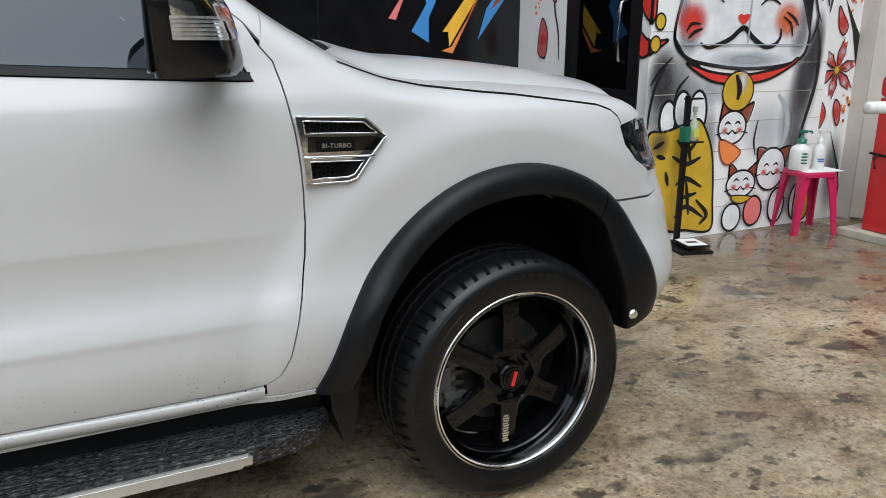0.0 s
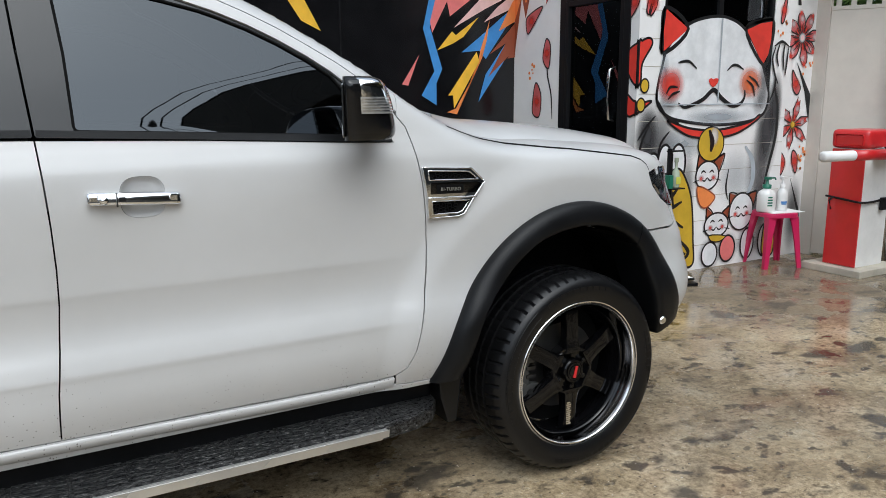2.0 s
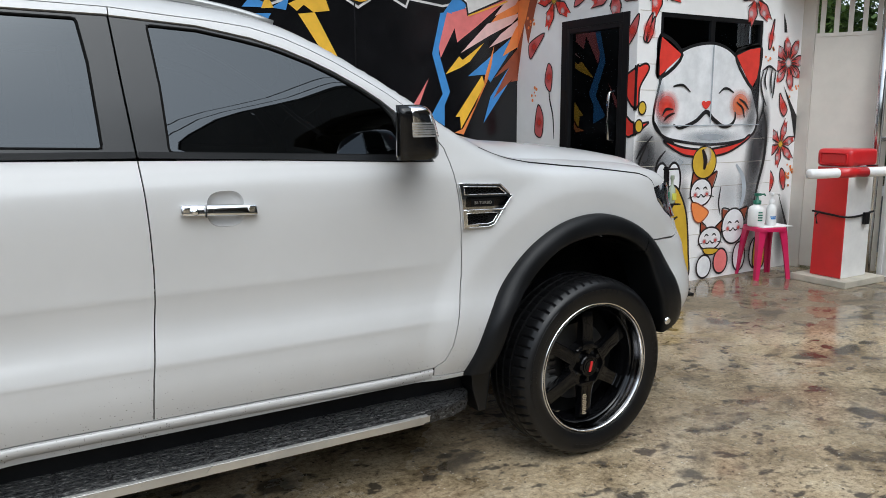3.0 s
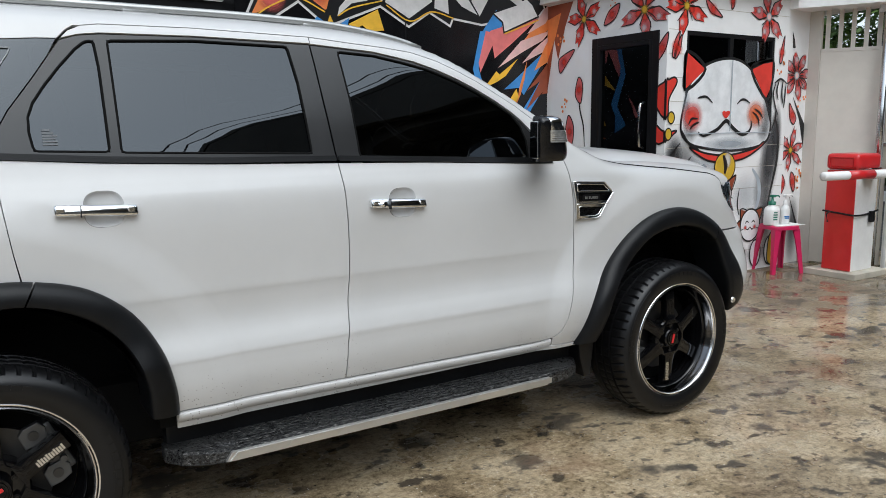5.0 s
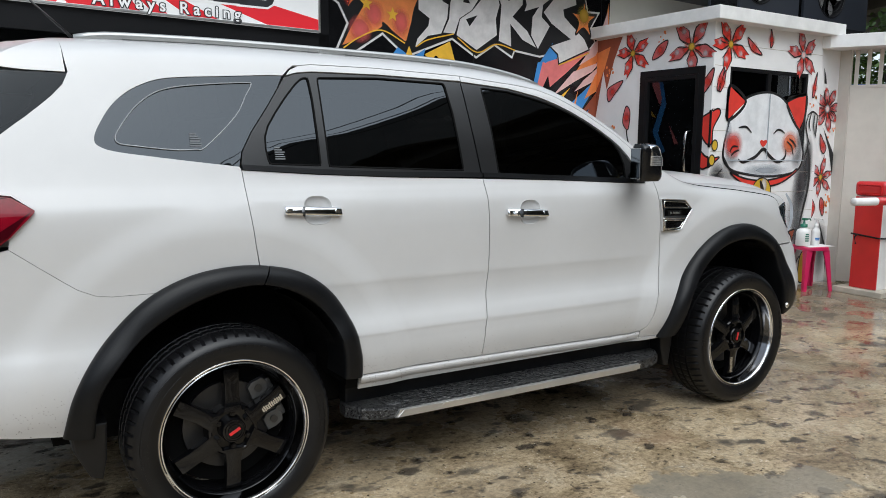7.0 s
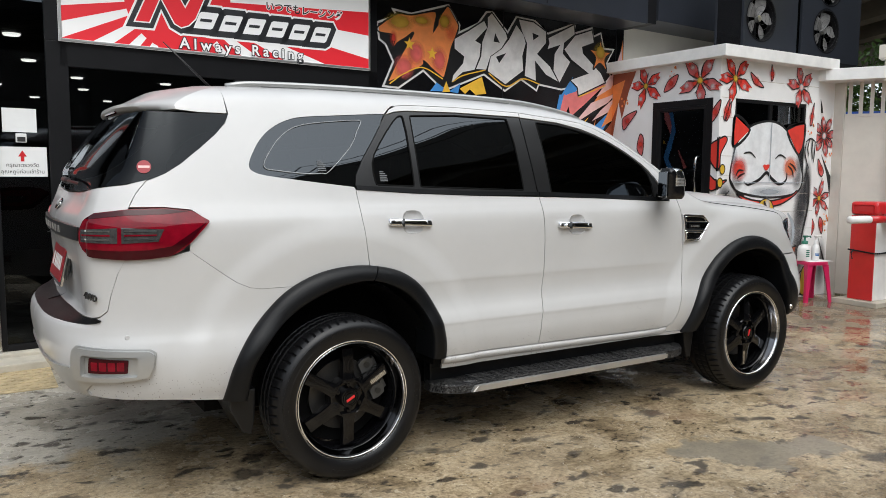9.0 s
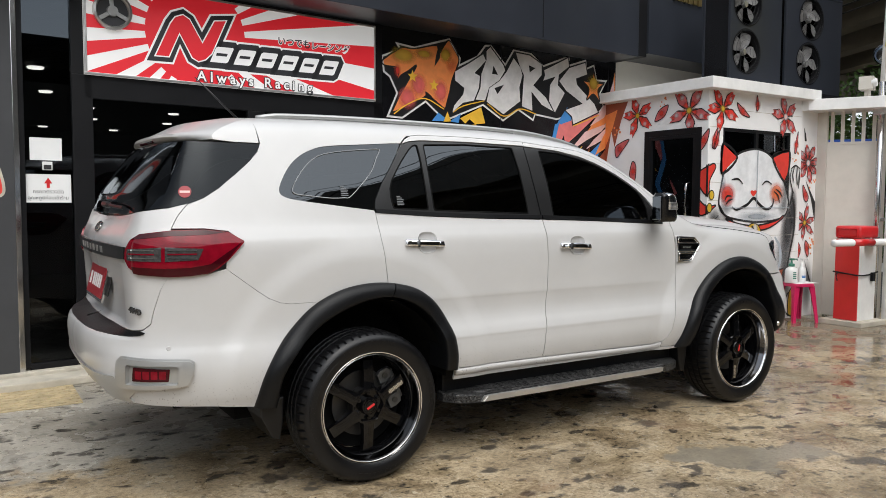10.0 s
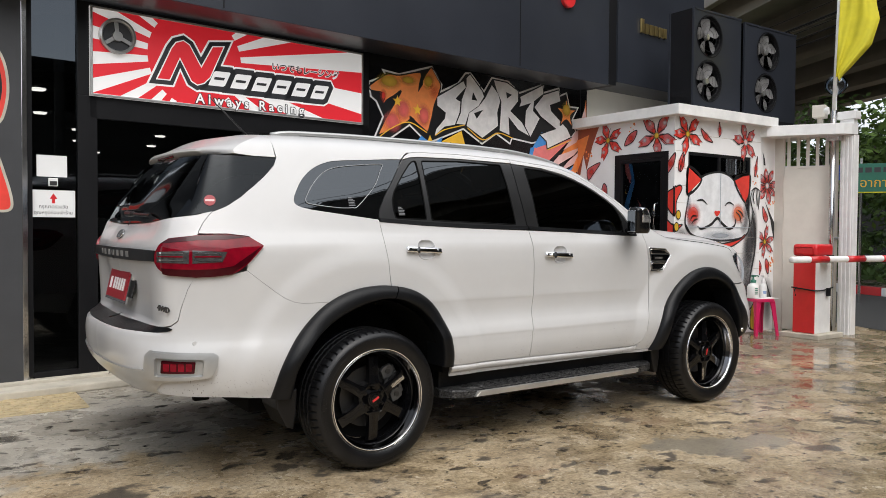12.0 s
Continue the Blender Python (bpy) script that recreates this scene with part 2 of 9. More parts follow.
LIPMETAL = plain("machined_lip", (0.88, 0.88, 0.89), 0.20, metal=1.0, vary=0.05)
# polished like the lip; the dark colour stands in for dim reflections
DISHMETAL = plain("darkened_dish", (0.15, 0.15, 0.155), 0.12, metal=1.0, vary=0.15)
DISC = plain("brake_disc_steel", (0.07, 0.068, 0.066), 0.42, metal=0.8, vary=0.2)
CALIPER = plain("grey_caliper", (0.10, 0.10, 0.098), 0.40, metal=0.5, vary=0.15)
REDLENS = plain("red_lens", (0.17, 0.002, 0.010), 0.05, coat=0.2, vary=0.35, scale=14.0, spec=0.22)
DARKRED = plain("dark_red_lens", (0.040, 0.001, 0.004), 0.05, coat=0.2, vary=0.25, scale=14.0, spec=0.22)
SMOKE = plain("smoked_lens", (0.075, 0.072, 0.072), 0.10, metal=0.4, coat=0.6, vary=0.5, scale=40)
SEAT = plain("dark_leather", (0.03, 0.028, 0.026), 0.5)
RED = plain("red_paint", (0.60, 0.022, 0.025), 0.34, coat=0.3)
WHITE = plain("white_paint", (0.81, 0.80, 0.78), 0.45)
WALLWHITE = plain("white_wall_paint", (0.87, 0.86, 0.85), 0.6, vary=0.05, scale=2.5, bump=0.0012, bump_scale=60)
CREAM = plain("cream_wall", (0.70, 0.66, 0.58), 0.65, vary=0.06, scale=2.0, bump=0.001, bump_scale=50)
CLAD = plain("dark_grey_cladding", (0.024, 0.027, 0.035), 0.30, vary=0.12, scale=1.5)
FRAME = plain("black_window_frame", (0.009, 0.009, 0.010), 0.4, spec=0.2)
BLACKWALL = plain("black_wall_paint", (0.007, 0.007, 0.008), 0.2, vary=0.3)
GREYWALL = plain("dark_grey_wall", (0.040, 0.041, 0.044), 0.55, vary=0.1)
STEEL = plain("stainless_steel", (0.60, 0.60, 0.60), 0.16, metal=1.0, vary=0.05)
BEIGE = plain("beige_gate_paint", (0.64, 0.60, 0.53), 0.55, vary=0.05)
PAPER = plain("white_paper", (0.80, 0.80, 0.79), 0.7, vary=0.03)
INK = plain("black_ink", (0.02, 0.02, 0.02), 0.6)
PINK = plain("crimson_plastic", (0.56, 0.016, 0.095), 0.35, vary=0.06)
BOTTLE = plain("white_bottle", (0.76, 0.76, 0.74), 0.35)
GREEN = plain("green_plastic", (0.02, 0.16, 0.10), 0.35)
KERB = plain("pale_concrete_step", (0.50, 0.46, 0.38), 0.75, vary=0.2, scale=5.0, bump=0.002, bump_scale=40)
VIADUCT = plain("viaduct_concrete", (0.16, 0.15, 0.135), 0.8, vary=0.25, scale=0.6)
VIADUCT_DARK = plain("viaduct_shaded_concrete", (0.10, 0.095, 0.085), 0.85, vary=0.25, scale=0.6)
ASPHALT = plain("asphalt", (0.055, 0.054, 0.052), 0.75, vary=0.25, scale=3.0, bump=0.003, bump_scale=90)
LEAF = plain("leaf_green", (0.13, 0.21, 0.04), 0.55, vary=0.5, scale=1.2)
LEAF_DARK = plain("leaf_dark_green", (0.085, 0.15, 0.035), 0.55, vary=0.4, scale=1.2)
BARK = plain("bark", (0.07, 0.055, 0.042), 0.9, vary=0.3, scale=8.0, bump=0.01, bump_scale=30)
YELLOW = plain("yellow_cloth", (0.62, 0.55, 0.03), 0.8, vary=0.1)
GOLD = plain("brass_letters", (0.50, 0.38, 0.16), 0.3, metal=0.9)
INDOOR = plain("dark_shop_wall", (0.055, 0.055, 0.058), 0.7)
INDOORFLOOR = plain("shop_floor", (0.10, 0.10, 0.10), 0.3)


def lamp_glow(name, color, strength):
    m, n, l, b = nodes_of(name)
    b.inputs["Emission Color"].default_value, b.inputs["Emission Strength"].default_value = (*color, 1), strength
    return m


def glow_print(name, color, glow):
    """Printed sign face with an added glow that stands in for missing daylight."""
    m, n, l, b = nodes_of(name)
    b.inputs["Base Color"].default_value, b.inputs["Roughness"].default_value = (*color, 1), 0.35
    b.inputs["Emission Color"].default_value, b.inputs["Emission Strength"].default_value = (*color, 1), glow
    return m


# the glow only brightens the sign under the fascia
SIGNWHITE, SIGNRED = glow_print("glow_sign_white", (0.76, 0.75, 0.74), 0.22), glow_print("glow_sign_red", (0.60, 0.020, 0.030), 0.26)
DOWNLIGHT = lamp_glow("downlight_glow", (1.0, 0.93, 0.82), 6.0)
P_RED, P_ORANGE, P_YELLOW = spray("spray_red", (0.72, 0.045, 0.030)), spray("spray_orange", (0.84, 0.26, 0.07)), spray("spray_yellow", (0.88, 0.50, 0.04))
P_BLUE, P_GREY, P_BLACK = spray("spray_blue", (0.06, 0.26, 0.62)), spray("spray_grey", (0.76, 0.73, 0.71)), spray("spray_black", (0.012, 0.012, 0.013), 0.4)
P_WHITE, P_PINK, P_GOLD = spray("spray_white", (0.80, 0.81, 0.82)), spray("spray_salmon", (0.78, 0.20, 0.19)), spray("spray_gold", (0.62, 0.40, 0.03))
P_BROWN, P_ROSE, P_PALE = spray("spray_brown", (0.30, 0.07, 0.03)), spray("spray_rose", (0.56, 0.12, 0.12)), spray("spray_pale_pink", (0.78, 0.50, 0.47))
S_RED, S_GREY = spray("soft_red", (0.70, 0.05, 0.03), alpha=True), spray("soft_grey", (0.05, 0.05, 0.055), alpha=True)
S_ORANGE, S_GOLD, S_WHITE = spray("soft_orange", (0.75, 0.16, 0.05), alpha=True), spray("soft_gold", (0.60, 0.40, 0.04), alpha=True), spray("soft_white", (0.76, 0.77, 0.78), alpha=True)
S_PINK = spray("soft_salmon", (0.74, 0.13, 0.12), alpha=True)
S_BLUE = spray("soft_blue_grey", (0.30, 0.34, 0.38), alpha=True)


# ---- building helpers ----
def mesh_ob(name, bm, mat, smooth=False):
    me = bpy.data.meshes.new(name)
    bm.to_mesh(me)
    bm.free()
    me.materials.append(mat)
    if smooth:
        me.polygons.foreach_set("use_smooth", [True] * len(me.polygons))
    return new(name, me)


def part(name, bm, mat, parent, label="", smooth=False):
    """Link a bmesh as one mesh object under a thing or under a part. Its points are world places."""
    place = parent
    at = Vector()
    while place:
        at += place.location
        place = place.parent
    bmesh.ops.translate(bm, verts=bm.verts, vec=-at)
    ob = mesh_ob(name, bm, mat, smooth)
    ob.parent = parent
    if label:
        tagged(ob, label)
    return ob


def thing(name, at, label, category, group="", kind=""):
    ob = new(name)
    ob.empty_display_size = 0.1
    ob.location = at
    return tagged(ob, label, category, group, kind)


def box_bm(lo, hi, bevel=0.0, seg=2, bm=None):
    own = bmesh.new()
    lo, hi = Vector(lo), Vector(hi)
    bmesh.ops.create_cube(own, size=1.0, matrix=Matrix.Translation((lo + hi) / 2) @ Matrix.Diagonal((*(hi - lo), 1)))
    if bevel:
        bmesh.ops.bevel(own, geom=own.edges[:], offset=bevel, segments=seg, affect="EDGES", profile=0.6)
    return join(bm, own)


def join(bm, own):
    if bm is None:
        return own
    me = bpy.data.meshes.new("tmp")
    own.to_mesh(me)
    own.free()
    bm.from_mesh(me)
    bpy.data.meshes.remove(me)
    return bm


def turn_bm(bm, m):
    bmesh.ops.transform(bm, matrix=m, verts=bm.verts)
    return bm


def cyl_bm(a, b, r, r2=None, seg=20, bm=None, caps=True):
    """A round bar from a to b."""
    own = bmesh.new()
    a, b = Vector(a), Vector(b)
    m = Matrix.Translation((a + b) / 2) @ (b - a).to_track_quat("Z", "Y").to_matrix().to_4x4()
    bmesh.ops.create_cone(own, cap_ends=caps, segments=seg, radius1=r, radius2=r if r2 is None else r2, depth=(b - a).length, matrix=m)
    return join(bm, own)


def lathe_bm(profile, seg=48, axis="Z", at=(0, 0, 0), bm=None, closed=False):
    """Turn (radius, height) pairs round an axis."""
    own = bmesh.new()
    rings = []
    for r, h in profile:
        ring = []
        for k in range(seg):
            a = 2 * math.pi * k / seg
            ring.append(own.verts.new((r * math.cos(a), r * math.sin(a), h)))
        rings.append(ring)
    pairs = list(zip(rings, rings[1:])) + ([(rings[-1], rings[0])] if closed else [])
    for p, q in pairs:
        for k in range(seg):
            own.faces.new((p[k], p[(k + 1) % seg], q[(k + 1) % seg], q[k]))
    if axis == "Y":
        turn_bm(own, Matrix.Rotation(radians(-90), 4, "X"))
    turn_bm(own, Matrix.Translation(at))
    return join(bm, own)


def tube_bm(pts, r, seg=8, bm=None):
    """A round bar along a line of points."""
    own = bmesh.new()
    pts = [Vector(p) for p in pts]
    rings = []
    for i, p in enumerate(pts):
        d = (pts[min(i + 1, len(pts) - 1)] - pts[max(i - 1, 0)]).normalized()
        q = d.to_track_quat("Z", "Y")
        rr = r[i] if isinstance(r, (list, tuple)) else r
        rings.append([own.verts.new(p + q @ Vector((rr * math.cos(2 * math.pi * k / seg), rr * math.sin(2 * math.pi * k / seg), 0))) for k in range(seg)])
    for p, q in zip(rings, rings[1:]):
        for k in range(seg):
            own.faces.new((p[k], p[(k + 1) % seg], q[(k + 1) % seg], q[k]))
    own.faces.new(rings[0][::-1])
    own.faces.new(rings[-1])
    return join(bm, own)


def slab_bm(poly, t, m, bm=None, bevel=0.0):
    """A flat polygon (local x, y) of thickness t along local +z, laid by the pose m."""
    own = bmesh.new()
    f = own.faces.new([own.verts.new((x, y, 0)) for x, y in poly])
    f.normal_update()
    if f.normal.z < 0:
        f.normal_flip()
    top_f = bmesh.ops.extrude_face_region(own, geom=[f])
    moved = [v for v in top_f["geom"] if isinstance(v, bmesh.types.BMVert)]
    bmesh.ops.translate(own, verts=moved, vec=(0, 0, t))
    f.normal_flip()
    if bevel:
        edge = [e for e in own.edges if all(abs(v.co.z - t) < 1e-6 for v in e.verts)]
        bmesh.ops.bevel(own, geom=edge, offset=bevel, segments=2, affect="EDGES", profile=0.6)
    big = [f2 for f2 in own.faces if len(f2.verts) > 4]
    if big:
        bmesh.ops.triangulate(own, faces=big)
    turn_bm(own, m)
    return join(bm, own)


def smooth_line(pts, n=6, closed=False):
    """A rounded line through points (Catmull-Rom)."""
    p = [Vector(q) for q in pts]
    p = [p[-1]] + p + p[:2] if closed else [2 * p[0] - p[1]] + p + [2 * p[-1] - p[-2]]
    out = []
    for i in range(1, len(p) - 2):
        for k in range(n):
            t = k / n
            out.append(0.5 * (2 * p[i] + (p[i + 1] - p[i - 1]) * t + (2 * p[i - 1] - 5 * p[i] + 4 * p[i + 1] - p[i + 2]) * t * t + (3 * p[i] - p[i - 1] - 3 * p[i + 1] + p[i + 2]) * t**3))
    return out if closed else out + [p[-2]]


def text_bm(words, size, m, depth=0.002, align="CENTER", spread=1.0, grow=0.0):
    """Words in the built-in font, as a mesh laid by the pose m."""
    cu = bpy.data.curves.new("words", "FONT")
    cu.body, cu.size, cu.extrude, cu.align_x, cu.align_y, cu.space_character, cu.offset = words, size, depth, align, "CENTER", spread, grow
    ob = bpy.data.objects.new("words", cu)
    scene.collection.objects.link(ob)
    bpy.context.view_layer.update()
    me = ob.evaluated_get(bpy.context.evaluated_depsgraph_get()).to_mesh()
    bm = bmesh.new()
    bm.from_mesh(me)
    ob.to_mesh_clear()
    bpy.data.objects.remove(ob)
    bpy.data.curves.remove(cu)
    turn_bm(bm, m)
    return bm


def wall_face(origin, along, up=(0, 0, 1)):
    """The pose whose local x runs along a wall, y up, z out of it."""
    x, y = Vector(along).normalized(), Vector(up)
    z = x.cross(y)
    m = Matrix((x, y, z)).transposed().to_4x4()
    m.translation = Vector(origin)
    return m


def holed_wall(name, m, w, h, t, holes, mat, label="", kind="structure"):
    """A wall sheet w by h, thickness t inward, with rectangular openings (x0, y0, x1, y1), in the pose m."""
    xs = sorted({0.0, w, *(v for q in holes for v in (q[0], q[2]))})
    ys = sorted({0.0, h, *(v for q in holes for v in (q[1], q[3]))})
    bm = bmesh.new()
    grid = {}

    def vert(x, y, z):
        key = (round(x, 4), round(y, 4), z)
        if key not in grid:
            grid[key] = bm.verts.new((x, y, z))
        return grid[key]

    solid = {}
    for i in range(len(xs) - 1):
        for j in range(len(ys) - 1):
            cx, cy = (xs[i] + xs[i + 1]) / 2, (ys[j] + ys[j + 1]) / 2
            solid[i, j] = not any(q[0] < cx < q[2] and q[1] < cy < q[3] for q in holes)
    for (i, j), full in solid.items():
        if not full:
            continue
        x0, x1, y0, y1 = xs[i], xs[i + 1], ys[j], ys[j + 1]
        bm.faces.new([vert(*p, 0.0) for p in ((x0, y0), (x1, y0), (x1, y1), (x0, y1))])
        bm.faces.new([vert(*p, -t) for p in ((x0, y1), (x1, y1), (x1, y0), (x0, y0))])
        for (di, dj), (a, b) in {(-1, 0): ((x0, y1), (x0, y0)), (1, 0): ((x1, y0), (x1, y1)), (0, -1): ((x0, y0), (x1, y0)), (0, 1): ((x1, y1), (x0, y1))}.items():
            if not solid.get((i + di, j + dj), False):
                bm.faces.new([vert(*b, 0.0), vert(*a, 0.0), vert(*a, -t), vert(*b, -t)])
    turn_bm(bm, m)
    bmesh.ops.recalc_face_normals(bm, faces=bm.faces[:])
    ob = mesh_ob(name, bm, mat)
    return tagged(ob, label, "wall", kind=kind)


# ---- ground and street ----
bm = bmesh.new()
bmesh.ops.create_grid(bm, x_segments=4, y_segments=4, size=1.0)
for v in bm.verts:
    v.co.x, v.co.y = v.co.x * 600, v.co.y * 600
ground = tagged(mesh_ob("ground", bm, CONCRETE), "worn, damp yellow-brown concrete yard with oil blots", "ground", kind="structure")


def road_sheet(name, pts, z, mat, label):
    bm = bmesh.new()
    f = bm.faces.new([bm.verts.new((x, y, z)) for x, y in pts])
    f.normal_update()
    if f.normal.z < 0:
        f.normal_flip()
    return tagged(mesh_ob(name, bm, mat), label, "road", kind="structure")


# the street runs along the viaduct, beyond the barrier
road_sheet("road", [(6.6, -60.0), (11.4, -60.0), (13.0, 6.0), (28.0, 60.0), (20.0, 60.0), (8.0, 6.6), (6.6, 3.0)], 0.004, ASPHALT, "grey asphalt street beyond the barrier")
for k in range(24):
    a = Vector((10.6, 1.2, 0)) + Vector((0.30, 0.954, 0)) * (0.8 * k - 4)
    bm = box_bm((0, 0, 0.0), (0.16, 0.79, 0.17), 0.015)
    turn_bm(bm, Matrix.Translation(a) @ Matrix.Rotation(radians(-17.5), 4, "Z"))
    ob = mesh_ob("kerb_stone", bm, RED if k % 2 else WHITE)
    tagged(ob, "red painted kerb stone" if k % 2 else "white painted kerb stone", "kerb", "kerb stones of the street")

# ---- shop front ----
K = 0.08
FO_, FA = Vector((1.1, 5.43, 0.0)), Vector((1.0, K, 0.0)).normalized()
FACE = wall_face(FO_, FA)


def F(s, z, out=0.0):
    return FACE @ Vector((s, z, out))


def fbox(s0, z0, s1, z1, o0, o1, bevel=0.0):
    """A block on the shop front: along it, up, and out of it."""
    return turn_bm(box_bm((s0, z0, o0), (s1, z1, o1), bevel), FACE)


def struct(name, bm, mat, label, category):
    return tagged(mesh_ob(name, bm, mat), label, category, kind="structure")


struct("wall_shop_left", fbox(-9.0, 0.0, -4.03, 3.15, -0.25, 0.05), GREYWALL, "dark grey rendered shop wall", "wall")
struct("trim_corner", fbox(-4.03, 0.02, -3.99, 3.15, -0.1, 0.055, 0.004), STEEL, "narrow metal corner trim", "trim")
struct("wall_shop_right", fbox(2.66, 0.0, 4.6, 5.2, -0.3, 0.0), CREAM, "cream painted wall above the guard booth", "wall")
struct("wall_shop_upper", fbox(-9.0, 3.25, 2.66, 5.2, -0.3, -0.02), CLAD, "dark upper wall of the shop", "wall")
fascia = struct("fascia", fbox(-9.0, 3.10, 2.475, 5.3, 0.0, 0.5, 0.004), CLAD, "dark blue-grey metal clad fascia over the shop", "fascia")
struct("fascia_joint", fbox(2.475, 3.12, 2.66, 5.3, 0.0, 0.47), FRAME, "black recess in the fascia", "fascia")
struct("fascia_end", fbox(2.66, 3.16, 4.6, 5.3, 0.0, 0.5, 0.004), CLAD, "dark blue-grey fascia block with brass letters", "fascia")
for sx in (-6.0, -2.6, 0.9):
    part("cladding_joint", fbox(sx, 3.12, sx + 0.012, 5.3, 0.498, 0.5025), FRAME, fascia)
struct("step", fbox(-9.0, 0.0, 2.6, 0.085, -0.3, 0.10, 0.01), KERB, "pale worn concrete step along the shop", "step")
struct("step_edge", fbox(-9.0, 0.0, -2.9, 0.06, 0.10, 0.34, 0.012), KERB, "pale cement strip before the step", "step")

# interior behind the glass
bm = fbox(-4.2, 0.0, 2.7, 0.086, -8.0, -0.3)
struct("floor_shop", bm, INDOORFLOOR, "dark polished shop floor", "floor")
struct("wall_shop_back", fbox(-4.2, 0.0, 2.7, 3.3, -8.2, -8.0), INDOOR, "dark shop back wall", "wall")
struct("wall_shop_side", fbox(-4.4, 0.0, -4.2, 3.3, -8.2, -0.25), INDOOR, "dark shop side wall", "wall")
struct("wall_shop_side", fbox(2.7, 0.0, 2.9, 3.3, -8.2, -0.3), INDOOR, "dark shop side wall", "wall")
struct("ceiling_shop", fbox(-4.19, 2.52, 2.69, 2.62, -8.0, -0.06), INDOOR, "dark shop ceiling with downlights", "ceiling")
for s in np.arange(-3.7, 2.6, 1.05):
    for o in (-1.0, -2.6, -3.9, -5.3, -7.0):
        bm = turn_bm(lathe_bm([(0.001, 0.0), (0.05, 0.0), (0.062, -0.012), (0.07, 0.004)], 16), Matrix.Translation(F(s + (0.35 if o in (-2.6, -5.3) else 0.0), 2.516, o)))
        ob = mesh_ob("downlight", bm, DOWNLIGHT)
        tagged(ob, "small round recessed ceiling downlight", "lamp", "downlights of the shop")

# sign
sign = thing("shop_sign", F(-2.2, 2.34), "red and white sunray shop sign in a silver frame", "sign")
S0, S1, Z0, Z1 = -3.53, -0.907, 2.345, 3.068
part("sign_box", fbox(S0, Z0, S1, Z1, 0.0, 0.05), SIGNWHITE, sign)
for a in ((S0, Z0, S1, Z0 + 0.018), (S0, Z1 - 0.018, S1, Z1), (S0, Z0 + 0.018, S0 + 0.018, Z1 - 0.018), (S1 - 0.018, Z0 + 0.018, S1, Z1 - 0.018)):
    part("sign_frame", fbox(*a, 0.046, 0.060, 0.002), ALU, sign, "thin silver frame")


def clip_rect(poly, x0, y0, x1, y1):
    for ax, lim, keep in ((0, x0, 1), (0, x1, -1), (1, y0, 1), (1, y1, -1)):
        out = []
        for p, q in zip(poly, poly[1:] + poly[:1]):
            a, b = (p[ax] - lim) * keep, (q[ax] - lim) * keep
            if a >= 0:
                out.append(p)
            if (a >= 0) != (b >= 0):
                t = a / (a - b)
                out.append((p[0] + (q[0] - p[0]) * t, p[1] + (q[1] - p[1]) * t))
        poly = out
        if not poly:
            break
    return poly


CXS, CZS, RAY = -2.656, 2.757, 360 / 26
for k in range(26):
    a0, a1 = radians(RAY * k - 3.2), radians(RAY * (k + 0.5) - 3.2)
    ray_ = clip_rect([(CXS + 0.1 * math.cos(a0), CZS + 0.1 * math.sin(a0)), (CXS + 3 * math.cos(a0), CZS + 3 * math.sin(a0)), (CXS + 3 * math.cos(a1), CZS + 3 * math.sin(a1)), (CXS + 0.1 * math.cos(a1), CZS + 0.1 * math.sin(a1))], S0 + 0.018, Z0 + 0.018, S1 - 0.018, Z1 - 0.018)
    if len(ray_) > 2:
        part("sun_ray", slab_bm(ray_, 0.0015, FACE @ Matrix.Translation((0, 0, 0.050))), SIGNRED, sign, "red ray")
disc_ = clip_rect([(CXS + 0.42 * math.cos(a), CZS + 0.42 * math.sin(a)) for a in np.linspace(0, 2 * math.pi, 64, endpoint=False)], S0 + 0.018, Z0 + 0.018, S1 - 0.018, Z1 - 0.018)
part("sun_disc", slab_bm(disc_, 0.0018, FACE @ Matrix.Translation((0, 0, 0.051))), SIGNRED, sign, "red sun disc")


def decal(parent, poly, mat, out, m=None, name="painted_shape", label="", t=0.0012):
    return part(name, slab_bm(poly, t, (m or FACE) @ Matrix.Translation((0, 0, out))), mat, parent, label)


def fat(poly, d):
    """A loop pushed outward by d."""
    p = np.array(poly, float)
    a = 0.5 * np.sum(p[:, 0] * np.roll(p[:, 1], -1) - np.roll(p[:, 0], -1) * p[:, 1])
    if a < 0:
        p = p[::-1]
    e = np.roll(p, -1, 0) - p
    e /= np.maximum(np.linalg.norm(e, axis=1), 1e-9)[:, None]
    n = np.stack([e[:, 1], -e[:, 0]], 1)
    m = n + np.roll(n, 1, 0)
    m /= np.maximum((m * m).sum(1), 0.9)[:, None] / 2
    return [tuple(q) for q in p + m * d]


def mark_bars(shapes, mats, base_out, parent, grow):
    """The sign's mark as plain slanted shapes, one colour over the other."""
    for n, (mat, g) in enumerate(zip(mats, grow)):
        for sh in shapes:
            decal(parent, fat(sh, g), mat, base_out + 0.0022 * n, name="sign_mark")


SIGNGREY = plain("sign_dark_grey", (0.035, 0.036, 0.040), 0.4)
zigzag = [(-2.995, 2.547), (-2.873, 2.816), (-2.834, 2.872), (-2.772, 2.897), (-2.72, 2.868), (-2.612, 2.685), (-2.505, 2.884), (-2.409, 2.899), (-2.534, 2.616), (-2.588, 2.56), (-2.647, 2.537), (-2.697, 2.562), (-2.803, 2.753), (-2.893, 2.55)]
small = []
for k in range(6):
    x0, w = -2.555 + 0.205 * k, 0.165
    small.append([(x0, 2.540), (x0 + w - 0.02, 2.543), (x0 + w, 2.556), (x0 + w + 0.052, 2.672), (x0 + w + 0.045, 2.684), (x0 + 0.075, 2.680), (x0 + 0.055, 2.668)])
